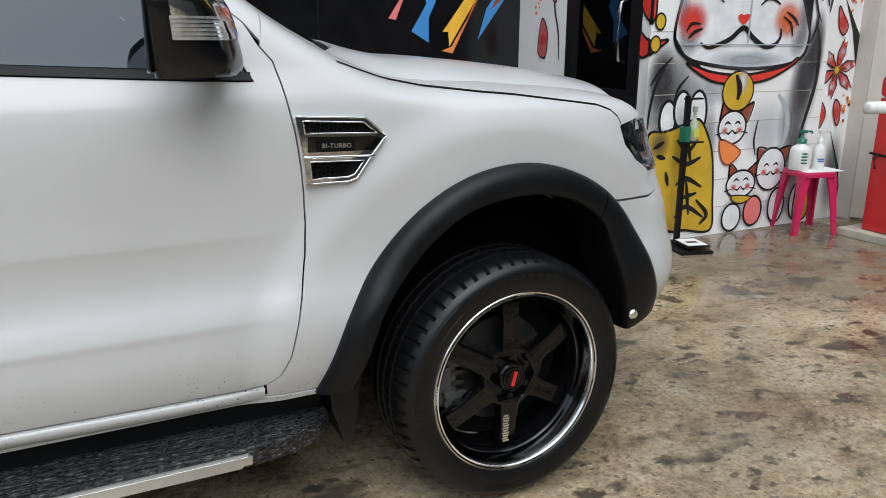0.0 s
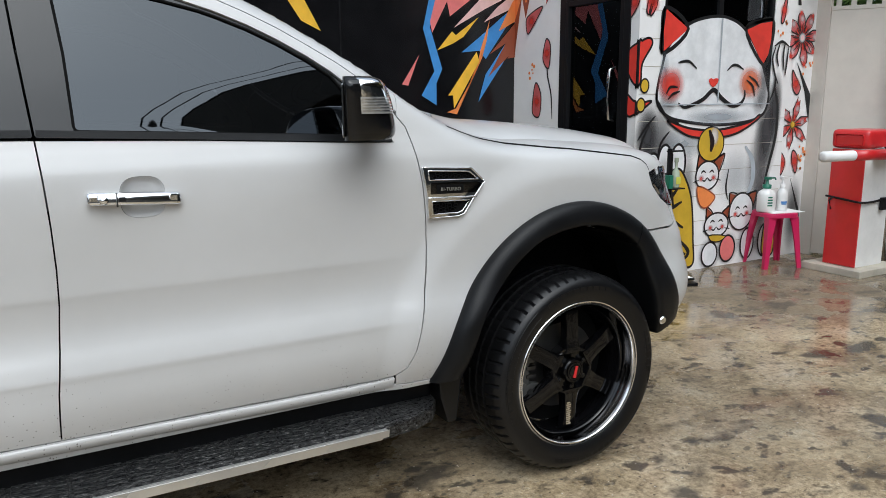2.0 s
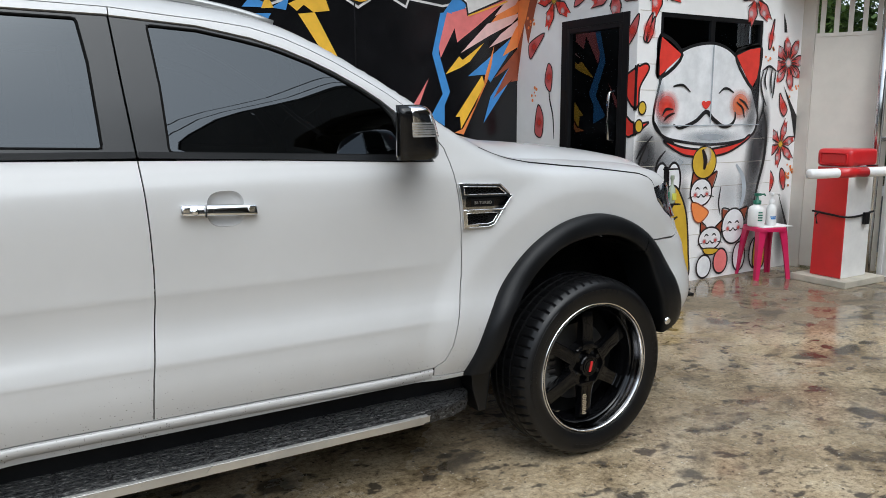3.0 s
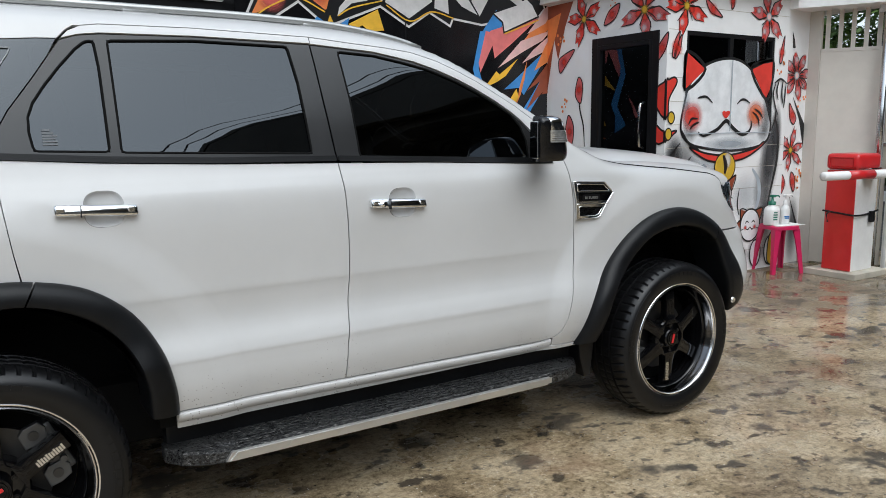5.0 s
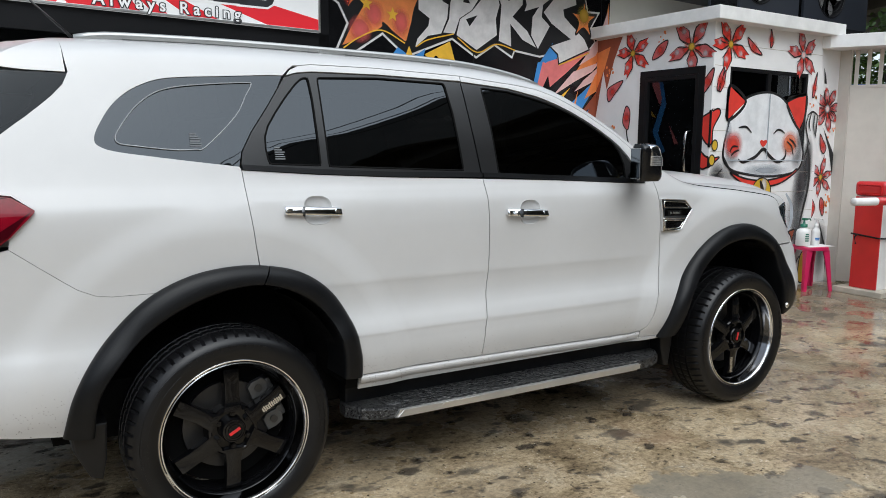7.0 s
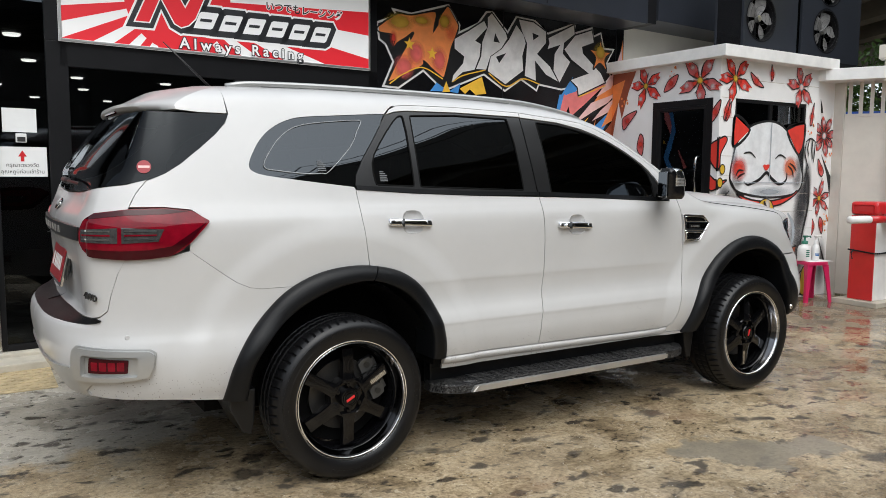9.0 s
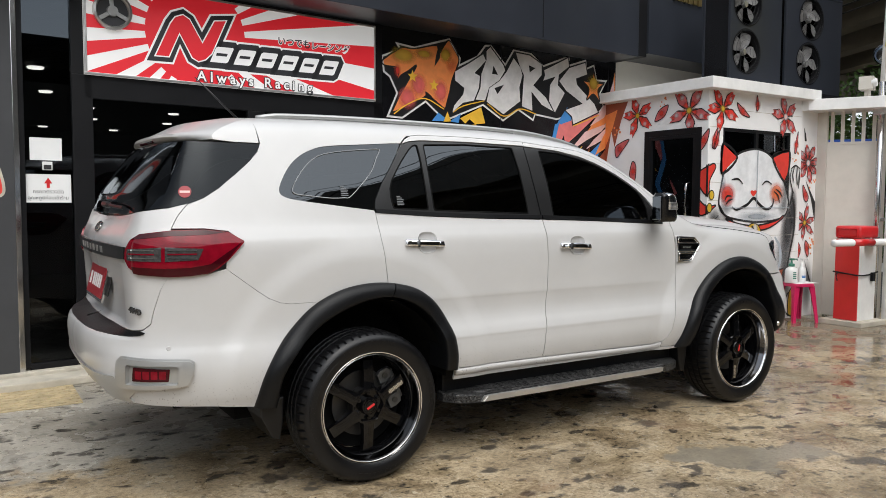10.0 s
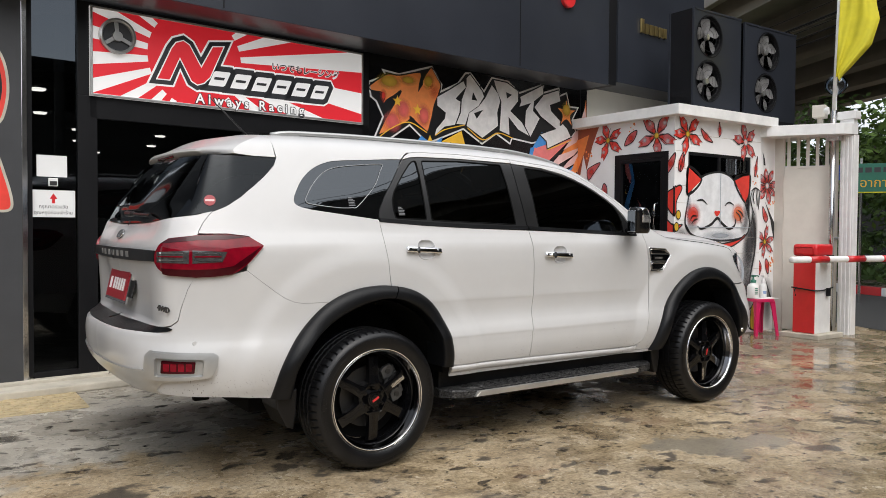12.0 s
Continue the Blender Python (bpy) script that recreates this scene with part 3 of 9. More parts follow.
mark_bars([zigzag] + small, (SIGNWHITE, SIGNGREY), 0.0545, sign, (0.062, 0.046))
mark_bars([zigzag], (SIGNWHITE, SIGNRED), 0.0590, sign, (0.010, 0.0))
mark_bars(small, (SIGNWHITE,), 0.0612, sign, (-0.003,))
for k in range(6):
    x0 = -2.555 + 0.205 * k
    decal(sign, [(x0 + 0.055, 2.600), (x0 + 0.150, 2.602), (x0 + 0.160, 2.626), (x0 + 0.065, 2.624)], SIGNGREY, 0.0634, name="sign_mark")
for words, size, at, out, spread, grow, mat, lab in (("Always Racing", 0.118, (-2.13, 2.412), 0.0650, 1.55, 0.009, SIGNGREY, "dark outline of the slogan"), ("Always Racing", 0.118, (-2.13, 2.412), 0.0670, 1.55, 0.002, SIGNWHITE, "white slogan letters"),
                                                     ("いつでもレーシング", 0.082, (-1.565, 2.795), 0.0560, 1.0, 0.0065, SIGNWHITE, "white edge of the kana"), ("いつでもレーシング", 0.082, (-1.565, 2.795), 0.0580, 1.0, 0.0015, SIGNGREY, "small dark kana letters")):
    tagged(part("slogan", text_bm(words, size, FACE @ Matrix.Translation((*at, out)), 0.0006, spread=spread, grow=grow), mat, sign, lab), kind="stuff")
ring = lathe_bm([(0.145, 0.0), (0.145, 0.035), (0.128, 0.042), (0.118, 0.03), (0.118, 0.0)], 40)
fan = part("sign_wheel", turn_bm(ring, FACE @ Matrix.Translation((-3.323, 2.846, 0.052))), SILVER, sign, "silver steering wheel fixed on the sign", smooth=False)
for k in range(3):
    a = radians(90 + 120 * k + 35)
    part("wheel_spoke", turn_bm(box_bm((-0.016, 0.0, 0.012), (0.016, 0.125, 0.022), 0.003), FACE @ Matrix.Translation((-3.323, 2.846, 0.052)) @ Matrix.Rotation(a, 4, "Z")), SILVER, fan)
part("wheel_hub", turn_bm(lathe_bm([(0.001, 0.03), (0.04, 0.03), (0.045, 0.0)], 24), FACE @ Matrix.Translation((-3.323, 2.846, 0.052))), SILVER, fan)
part("wheel_back", turn_bm(lathe_bm([(0.001, 0.003), (0.12, 0.003), (0.12, 0.0)], 32), FACE @ Matrix.Translation((-3.323, 2.846, 0.0535))), GREYWALL, fan)

# glass front
front = tagged(new("window_1"), "black framed shop glass front with double doors", "window", kind="structure")
for a in ((-3.99, 0.10, -3.95, 3.11), (-3.62, 0.085, -3.47, 2.345), (-3.62, 2.345, -3.53, 3.11), (-3.53, 2.165, -0.81, 2.345), (-3.53, 3.068, -0.81, 3.11), (-2.20, 0.085, -2.04, 2.165), (-0.907, 0.085, -0.81, 3.11), (-3.95, 0.085, -3.62, 0.13),
          (-3.47, 0.085, -2.20, 0.17), (-2.04, 0.085, -0.907, 0.17)):
    part("window_frame", fbox(*a, -0.05, 0.02, 0.004), FRAME, front, "black aluminium frame")
for a in ((-3.95, 0.13, -3.62, 3.11), (-3.47, 0.17, -2.20, 2.165), (-2.04, 0.17, -0.907, 2.165)):
    ob = part("pane", fbox(*a, -0.022, -0.014), SHOPGLASS, front, "dark shop glass")
part("door_pull", tube_bm([F(-2.30, 0.8, 0.03), F(-2.30, 1.5, 0.03)], 0.014), STEEL, front, "steel door pull")
for a, lab in (((-3.915, 1.675, -3.694, 1.845), "blank white paper notice on the glass"), ((-3.955, 1.355, -3.635, 1.57), "white notice with a red arrow and Thai print")):
    notice = tagged(mesh_ob("notice", fbox(*a, -0.013, -0.010), PAPER), lab, "notice")
    if "arrow" in lab:
        mm = FACE @ Matrix.Translation((-3.795, 1.505, -0.0095))
        arrow = slab_bm([(-0.011, -0.04), (0.011, -0.04), (0.011, -0.005), (0.028, -0.005), (0, 0.04), (-0.028, -0.005), (-0.011, -0.005)], 0.0008, mm)
        part("arrow", arrow, RED, notice, "red arrow")
        part("notice_words", text_bm("กรุณาตรวจวัด", 0.038, FACE @ Matrix.Translation((-3.795, 1.437, -0.0088)), 0.0004), INK, notice)
        part("notice_words", text_bm("อุณหภูมิก่อนเข้าร้าน", 0.036, FACE @ Matrix.Translation((-3.795, 1.390, -0.0088)), 0.0004), INK, notice)
reader = tagged(mesh_ob("card_reader", fbox(-3.835, 1.60, -3.765, 1.665, -0.013, 0.012, 0.005), BOTTLE), "small white wall reader with a black face", "reader")
part("reader_face", fbox(-3.826, 1.607, -3.774, 1.640, 0.012, 0.014), INK, reader)

# graffiti wall of black glass
graf = struct("wall_graffiti", fbox(-0.81, 0.085, 2.66, 3.25, -0.12, 0.0), BLACKWALL, "glossy black shop wall sprayed with graffiti", "wall")
for s in (0.75, 2.52):
    part("wall_joint", fbox(s, 0.1, s + 0.012, 3.24, -0.002, 0.003), FRAME, graf)

# ---- guard booth ----
BX, BY = 3.58, 4.07
CAT = wall_face((0, BY, 0), (1, 0, 0))
LEFT = wall_face((BX, 0, 0), (0, -1, 0))
holed_wall("wall_booth_front", wall_face((BX + 0.14, BY, 0), (1, 0, 0)), 5.13 - BX, 2.59, 0.14, [(0.105, 1.315, 1.335, 2.20)], WALLWHITE, "white painted booth wall with a spray mural")
holed_wall("wall_booth_side", wall_face((BX, 5.63, 0), (0, -1, 0)), 5.63 - BY, 2.59, 0.14, [(0.66, 0.0, 1.475, 2.20)], WALLWHITE, "white painted booth side wall with spray flowers")
holed_wall("wall_booth_right", wall_face((5.27, BY + 0.02, 0), (1, 0, 0)), 0.36, 2.59, 0.14, [], WALLWHITE, "white painted wall beside the booth with spray flowers")
struct("ceiling_booth", box_bm((3.6, 4.1, 2.56), (5.6, 5.7, 2.59)), WALLWHITE, "booth ceiling", "ceiling")
struct("booth_roof", box_bm((3.46, 3.93, 2.59), (5.42, 5.72, 2.71), 0.006), WHITE, "white concrete booth roof slab", "roof")
struct("wall_booth_back", box_bm((5.45, 4.2, 0), (5.58, 5.8, 2.58)), WALLWHITE, "booth back wall", "wall")
win = tagged(new("window_2"), "black framed sliding booth window", "window", kind="structure")
for a in ((3.825, 1.315, 3.86, 2.20), (5.02, 1.315, 5.055, 2.20), (3.86, 2.165, 5.02, 2.20), (3.86, 1.315, 5.02, 1.335), (4.405, 1.335, 4.455, 2.165)):
    part("window_frame", box_bm((a[0], BY + 0.006, a[1]), (a[2], BY + 0.06, a[3]), 0.003), FRAME, win)
for a in ((3.86, 4.405), (4.455, 5.02)):
    part("pane", box_bm((a[0], BY + 0.028, 1.335), (a[1], BY + 0.034, 2.165)), BOOTHGLASS, win)
door = tagged(new("door_1"), "black framed glass booth door with a steel pull", "door", kind="structure")


def lbox(y0, z0, y1, z1, o0, o1, bevel=0.0):
    return box_bm((BX - o1, y0, z0), (BX - o0, y1, z1), bevel)


for a in ((4.155, 0.0, 4.225, 2.20), (4.90, 0.0, 4.97, 2.20), (4.225, 2.13, 4.90, 2.20), (4.225, 0.0, 4.262, 2.13), (4.863, 0.0, 4.90, 2.13), (4.262, 2.09, 4.863, 2.13), (4.262, 0.95, 4.863, 1.02)):
    part("door_frame", lbox(*a, -0.05, 0.012, 0.004), FRAME, door)
part("pane", lbox(4.262, 1.02, 4.863, 2.09, -0.03, -0.024), BOOTHGLASS, door, "dark glass")
part("door_panel", lbox(4.262, 0.0, 4.863, 0.95, -0.03, -0.01), FRAME, door)
part("door_handle", tube_bm([(BX - 0.01, 4.30, 1.60), (BX - 0.06, 4.30, 1.58), (BX - 0.075, 4.30, 1.5), (BX - 0.075, 4.30, 1.3), (BX - 0.06, 4.30, 1.22), (BX - 0.01, 4.30, 1.20)], 0.012), STEEL, door, "curved steel pull handle", smooth=True)

# ---- gate, canopy, post ----
struct("canopy", slab_bm([(5.25, 4.3), (5.25, 3.98), (5.33, 3.86), (5.58, 3.40), (5.63, 3.31), (5.70, 3.24), (5.80, 3.20), (5.93, 3.19), (6.0, 4.3)], 0.13, Matrix.Translation((0, 0, 2.47)), bevel=0.006), WHITE, "white concrete canopy over the side gate", "roof")
GA, GB = Vector((5.62, 3.96, 0)), Vector((5.93, 3.42, 0))
GM = wall_face(GA, GB - GA)
GL = (GB - GA).length
gate = tagged(mesh_ob("gate", turn_bm(box_bm((0.0, 0.02, -0.04), (GL, 2.08, 0.0), 0.003), GM), BEIGE), "beige painted steel side gate", "gate")
for k in range(6):
    part("gate_bar", turn_bm(box_bm((0.03 + 0.11 * k, 2.10, -0.06), (0.07 + 0.11 * k, 2.47, -0.01)), GM), BEIGE, gate)
part("gate_rail", turn_bm(box_bm((0.0, 2.08, -0.06), (GL, 2.11, 0.005)), GM), BEIGE, gate)
part("gate_latch", turn_bm(box_bm((GL - 0.10, 1.17, 0.0), (GL + 0.03, 1.21, 0.025), 0.004), GM), STEEL, gate, "steel latch")
tagged(mesh_ob("gate_jamb", box_bm((5.615, 3.965, 0.0), (5.650, 4.13, 2.47), 0.004), BEIGE), "beige steel jamb between booth and gate", "post")
post = tagged(mesh_ob("gate_post", box_bm((5.86, 3.20, 0.0), (5.98, 3.37, 2.47), 0.008), WHITE), "white ribbed gate post", "post")
for k in range(3):
    part("post_rib", box_bm((5.852, 3.22 + 0.05 * k, 0.0), (5.862, 3.245 + 0.05 * k, 2.46), 0.002), WHITE, post)
pole = tagged(mesh_ob("steel_pole", cyl_bm((5.80, 3.43, 0), (5.80, 3.43, 2.78), 0.035, seg=20), STEEL, True), "polished steel pole with a clamp", "pole")
part("clamp", box_bm((5.74, 3.33, 2.40), (5.86, 3.49, 2.50), 0.004), STEEL, pole)


# ---- the car ----
YC, WHEELS = 2.885, (-1.579, 1.271)
OUTLINE = [(-2.79, 2.885), (-2.78, 2.55), (-2.72, 2.25), (-2.60, 2.08), (-2.40, 2.0), (-2.15, 1.972), (-1.6, 1.958), (-0.8, 1.955), (0.2, 1.957), (0.9, 1.962),
           (1.4, 1.962), (1.68, 1.968), (1.85, 2.01), (1.97, 2.13), (2.055, 2.36), (2.09, 2.62), (2.10, 2.885)]
SIDE = [(0.36, 0.075), (0.44, 0.045), (0.50, 0.020), (0.57, 0.004), (0.63, 0.0), (0.69, 0.007), (0.74, 0.019), (0.79, 0.025), (0.9, 0.024), (1.02, 0.018),
        (1.12, 0.016), (1.19, 0.022), (1.235, 0.038), (1.27, 0.052), (1.45, 0.105), (1.65, 0.175), (1.80, 0.235), (1.95, 0.3)]
REAR = [(0.36, 0.2), (0.44, 0.12), (0.5, 0.06), (0.58, 0.016), (0.66, 0.0), (0.73, 0.0), (0.765, 0.012), (0.785, 0.04), (0.80, 0.06), (0.86, 0.064), (0.95, 0.058),
        (1.05, 0.042), (1.14, 0.026), (1.2, 0.03), (1.27, 0.07), (1.32, 0.11), (1.5, 0.235), (1.66, 0.36), (1.8, 0.50), (1.95, 0.6)]
NOSE = [(0.36, 0.13), (0.44, 0.035), (0.55, -0.03), (0.66, -0.048), (0.8, -0.045), (0.87, -0.018), (0.93, 0.045), (1.05, 0.115), (1.12, 0.165), (1.2, 0.25), (1.95, 0.6)]
ROOFLINE = [(-2.9, 1.74), (-2.5, 1.765), (-2.2, 1.785), (-1.6, 1.805), (-0.9, 1.805), (-0.55, 1.800), (-0.2, 1.780), (0.1, 1.724), (0.35, 1.602), (0.55, 1.480),
            (0.68, 1.387), (0.8, 1.318), (0.97, 1.25), (1.27, 1.228), (1.6, 1.200), (1.74, 1.180), (1.84, 1.152), (2.2, 1.03)]
CREASE = [(0.36, 0.0000), (0.56, 0.0000), (0.62, 0.0019), (0.648, 0.0000), (0.660, -0.0025), (0.668, -0.0025), (0.70, 0.0006), (0.74, 0.0043), (0.77, 0.0059), (0.80, 0.0056), (0.84, 0.0031), (0.862, 0.0007), (0.870, -0.0006), (0.878, -0.0012), (0.90, -0.0012), (1.0, 0.0000), (1.95, 0.0000)]
CROWN = [(-2.9, 1.73), (-2.5, 1.772), (-2.3, 1.80), (-1.6, 1.835), (-0.9, 1.84), (-0.4, 1.835), (0.0, 1.798), (0.3, 1.692), (0.6, 1.528), (0.85, 1.358), (1.0, 1.308), (1.2, 1.292), (1.45, 1.268), (1.65, 1.240), (1.85, 1.208), (2.0, 1.160), (2.2, 1.08)]


def catmull(pts, n=24):
    p = np.array(pts, float)
    p = np.vstack([2 * p[0] - p[1], p, 2 * p[-1] - p[-2]])
    out = []
    for i in range(1, len(p) - 2):
        d = [max(np.linalg.norm(p[i + k + 1] - p[i + k]) ** 0.5, 1e-6) for k in (-1, 0, 1)]
        m1 = d[1] * ((p[i] - p[i - 1]) / d[0] - (p[i + 1] - p[i - 1]) / (d[0] + d[1]) + (p[i + 1] - p[i]) / d[1])
        m2 = d[1] * ((p[i + 1] - p[i]) / d[1] - (p[i + 2] - p[i]) / (d[1] + d[2]) + (p[i + 2] - p[i + 1]) / d[2])
        for t in np.linspace(0, 1, n, endpoint=False):
            out.append((2 * t**3 - 3 * t**2 + 1) * p[i] + (t**3 - 2 * t**2 + t) * m1 + (-2 * t**3 + 3 * t**2) * p[i + 1] + (t**3 - t**2) * m2)
    out.append(p[-2])
    return np.array(out)


CURVE = catmull(OUTLINE)
ARC = np.r_[0, np.cumsum(np.linalg.norm(np.diff(CURVE, axis=0), axis=1))]
TAN = np.gradient(CURVE, ARC, axis=0)
TAN /= np.linalg.norm(TAN, axis=1)[:, None]
END = float(ARC[-1])
CURVES = {id(c): catmull(c, 8) for c in (SIDE, REAR, NOSE, ROOFLINE, CROWN, CREASE)}


def ease(a, b, v):
    t = np.clip((v - a) / (b - a), 0, 1)
    return t * t * (3 - 2 * t)


def prof(z, pts):
    c = CURVES[id(pts)]
    return np.interp(z, c[:, 0], c[:, 1])


def X(x):
    """Arc length along the outline at which it passes x."""
    return float(np.interp(x, CURVE[:, 0], ARC))


def skin(u, z, off=0.0):
    """The body's surface: the outline pushed in by the profile of its side, tail or nose; off: metres outward. Below zero u runs on along the other side."""
    u, z = np.asarray(u, float), np.asarray(z, float)
    sign, u = np.where(u < 0, -1.0, 1.0), np.abs(u)
    p = np.stack([np.interp(u, ARC, CURVE[:, k]) for k in (0, 1)], -1)
    t = np.stack([np.interp(u, ARC, TAN[:, k]) for k in (0, 1)], -1)
    t /= np.linalg.norm(t, axis=-1)[..., None]
    n = np.stack([-t[..., 1], t[..., 0]], -1)
    ws, wf = ease(0.30, 0.86, u), ease(END - 0.85, END - 0.3, u)
    h = prof(p[..., 0], ROOFLINE) - z
    side = prof(z, SIDE) + 0.15 * np.exp(-np.maximum(h, -0.03) / 0.021) * ease(0.4, 0.9, u)
    side = side + prof(z, CREASE) * ease(-1.55, -1.15, p[..., 0]) * ease(0.72, 0.40, p[..., 0])
    for w in WHEELS:
        side = side - (0.022 if w > 0 else 0.014) * ease(0.785, 0.665, np.hypot(p[..., 0] - w, z - 0.43)) * (1 - wf) * ease(0.2, 0.5, u)
    d = (ws * side + (1 - ws) * prof(z, REAR)) * (1 - wf) + wf * prof(z, NOSE) - off
    d = d + 0.085 * ease(0.765, 0.815, z) * ease(-2.62, -2.80, p[..., 0])
    d = d + ease(1.70, 1.90, p[..., 0]) * (1 - wf) * (0.045 * ease(0.90, 1.06, z) - 0.031 * ease(0.93, 0.82, z) * ease(0.42, 0.6, z))
    q = p + n * d[..., None]
    # the upper tail leans further forward than the sides lean in
    lean = np.stack([prof(z, REAR), side], -1) - np.stack([off + 0 * z, off + 0 * z], -1)
    f = ease(1.28, 1.42, z) * ease(2.2, 1.6, u)
    q = q + f[..., None] * (p + n * lean - q)
    q[..., 1] = YC + sign * (q[..., 1] - YC)
    return np.concatenate([q, z[..., None]], -1)


def lid(x, v, off=0.0):
    """Roof, screen and bonnet: from edge to edge across the car, v from -1 to 1."""
    x, v = np.asarray(x, float), np.asarray(v, float)
    ze = prof(x, ROOFLINE) - 0.004
    edge = skin(np.interp(x, CURVE[:, 0], ARC), ze)
    w = YC - edge[..., 1]
    z = ze + (prof(x, CROWN) - ze) * (1 - np.abs(v) ** (2.3 + 4.5 * ease(0.75, 1.0, x))) + off
    return np.stack([edge[..., 0], YC + v * w, z], -1)


def inside(px, py, loop):
    a, b = loop, np.roll(loop, -1, 0)
    out = np.zeros(px.shape, bool)
    for (x0, y0), (x1, y1) in zip(a, b):
        hit = (y0 > py) != (y1 > py)
        out ^= hit & (px < (x1 - x0) * (py - y0) / (y1 - y0 + 1e-15) + x0)
    return out


def shrink(loop, d):
    """Move a loop's edges inward by d."""
    p = np.array(loop, float)
    area = 0.5 * np.sum(p[:, 0] * np.roll(p[:, 1], -1) - np.roll(p[:, 0], -1) * p[:, 1])
    if area < 0:
        p = p[::-1]
    e = np.roll(p, -1, 0) - p
    e /= np.maximum(np.linalg.norm(e, axis=1), 1e-9)[:, None]
    n = np.stack([-e[:, 1], e[:, 0]], 1)
    m = n + np.roll(n, 1, 0)
    m /= np.maximum((m * m).sum(1), 0.4)[:, None] / 2
    return p + m * d


def dense(loop, step):
    out = []
    for a, b in zip(loop, np.roll(loop, -1, 0)):
        k = max(1, int(np.ceil(np.linalg.norm(b - a) / step)))
        out += [a + (b - a) * i / k for i in range(k)]
    return np.array(out)


def rounded(loop, r=0.0):
    """Cut a loop's corners round: three points for each sharp one."""
    p, out = np.array(loop, float), []
    for a, b, c in zip(np.roll(p, 1, 0), p, np.roll(p, -1, 0)):
        da, dc = a - b, c - b
        la, lc = np.linalg.norm(da), np.linalg.norm(dc)
        cos = da @ dc / (la * lc)
        if cos < -0.9 or not r:
            out.append(b)
            continue
        k = min(r, la * 0.45, lc * 0.45)
        s, e = b + da / la * k, b + dc / lc * k
        out += [s, 0.25 * s + 0.5 * b + 0.25 * e, e]
    return np.array(out)


def sheet_mesh(name, fn, loop, mat, holes=(), off=0.0, rim=0.012, step=0.028, gap=0.002, r=0.0, flip=False):
    """A panel on a curved surface: a loop in its two directions, with holes, cut fine, with turned-in edges."""
    from mathutils.geometry import delaunay_2d_cdt
    loops = [dense(shrink(rounded(loop, r), gap), step)] + [dense(shrink(rounded(q, r), -gap), step) for q in holes]
    pts, edges = [], []
    for q in loops:
        k = len(pts)
        pts += list(q)
        edges += [(k + i, k + (i + 1) % len(q)) for i in range(len(q))]
    allb = np.array(pts)
    lo, hi = allb.min(0), allb.max(0)
    gx, gy = np.meshgrid(np.arange(lo[0], hi[0], step), np.arange(lo[1], hi[1], step * 0.8))
    gx, gy = gx.ravel(), gy.ravel()
    ok = inside(gx, gy, loops[0])
    for q in loops[1:]:
        ok &= ~inside(gx, gy, q)
    gx, gy = gx[ok], gy[ok]
    if len(gx):
        d = np.min(np.hypot(gx[:, None] - allb[None, :, 0], gy[:, None] - allb[None, :, 1]), 1)
        keep = d > step * 0.45
        pts += list(np.stack([gx[keep], gy[keep]], 1))
    vs, _, fs, *_ = delaunay_2d_cdt([Vector((float(a), float(b))) for a, b in pts], edges, [], 0, 1e-6)
    v2 = np.array([tuple(v) for v in vs])
    f = np.array([tuple(q) for q in fs])
    c = v2[f].mean(1)
    ok = inside(c[:, 0], c[:, 1], loops[0])
    for q in loops[1:]:
        ok &= ~inside(c[:, 0], c[:, 1], q)
    f = f[ok]
    area = np.cross(v2[f[:, 1]] - v2[f[:, 0]], v2[f[:, 2]] - v2[f[:, 0]])
    f[area < 0] = f[area < 0][:, ::-1]
    f = f[np.abs(area) > 1e-9]
    P = fn(v2[:, 0], v2[:, 1], off)
    e = 1e-3
    du = fn(v2[:, 0] + e, v2[:, 1], off) - fn(v2[:, 0] - e, v2[:, 1], off)
    dv = fn(v2[:, 0], v2[:, 1] + e, off) - fn(v2[:, 0], v2[:, 1] - e, off)
    N = np.cross(du, dv)
    N /= np.maximum(np.linalg.norm(N, axis=1), 1e-12)[:, None]
    verts, faces, norms = [tuple(p) for p in P], [tuple(int(i) for i in q) for q in f], [tuple(n) for n in N]
    if rim:
        count = {}
        for a, b, c3 in faces:
            for g in ((a, b), (b, c3), (c3, a)):
                count[g] = True
        for a, b in [g for g in count if (g[1], g[0]) not in count]:
            side = np.cross(P[b] - P[a], N[a])
            side /= max(np.linalg.norm(side), 1e-12)
            k = len(verts)
            verts += [tuple(P[a]), tuple(P[b]), tuple(P[b] - N[b] * rim), tuple(P[a] - N[a] * rim)]
            norms += [tuple(side)] * 4
            faces.append((k + 1, k, k + 3, k + 2))
    V = np.array(verts)
    if flip:
        V[:, 1] = 2 * YC - V[:, 1]
        norms = [(a, -b, c3) for a, b, c3 in norms]
        faces = [q[::-1] for q in faces]
    me = bpy.data.meshes.new(name)
    me.from_pydata([tuple(p) for p in V - np.array((-0.154, YC, 0.0))], [], faces)
    me.materials.append(mat)
    me.polygons.foreach_set("use_smooth", [True] * len(me.polygons))
    me.update()
    me.normals_split_custom_set_from_vertices(norms)
    return me


CAR = thing("suv", (-0.154, YC, 0.0), "white five-door SUV with black wheel arches on the wet yard", "car")


def panel(name, loop, mat, parent=CAR, both=True, label="", fn=skin, **kw):
    """A body panel on the near side and, where both is set, its twin on the far side."""
    for flip in ((False, True) if both else (False,)):
        ob = new(name, sheet_mesh(name, fn, loop, mat, flip=flip, **kw))
        ob.parent = parent
        if label:
            tagged(ob, label)
        if not flip:
            first = ob
    return first


def side(pts):
    return [(X(x), z) for x, z in pts]


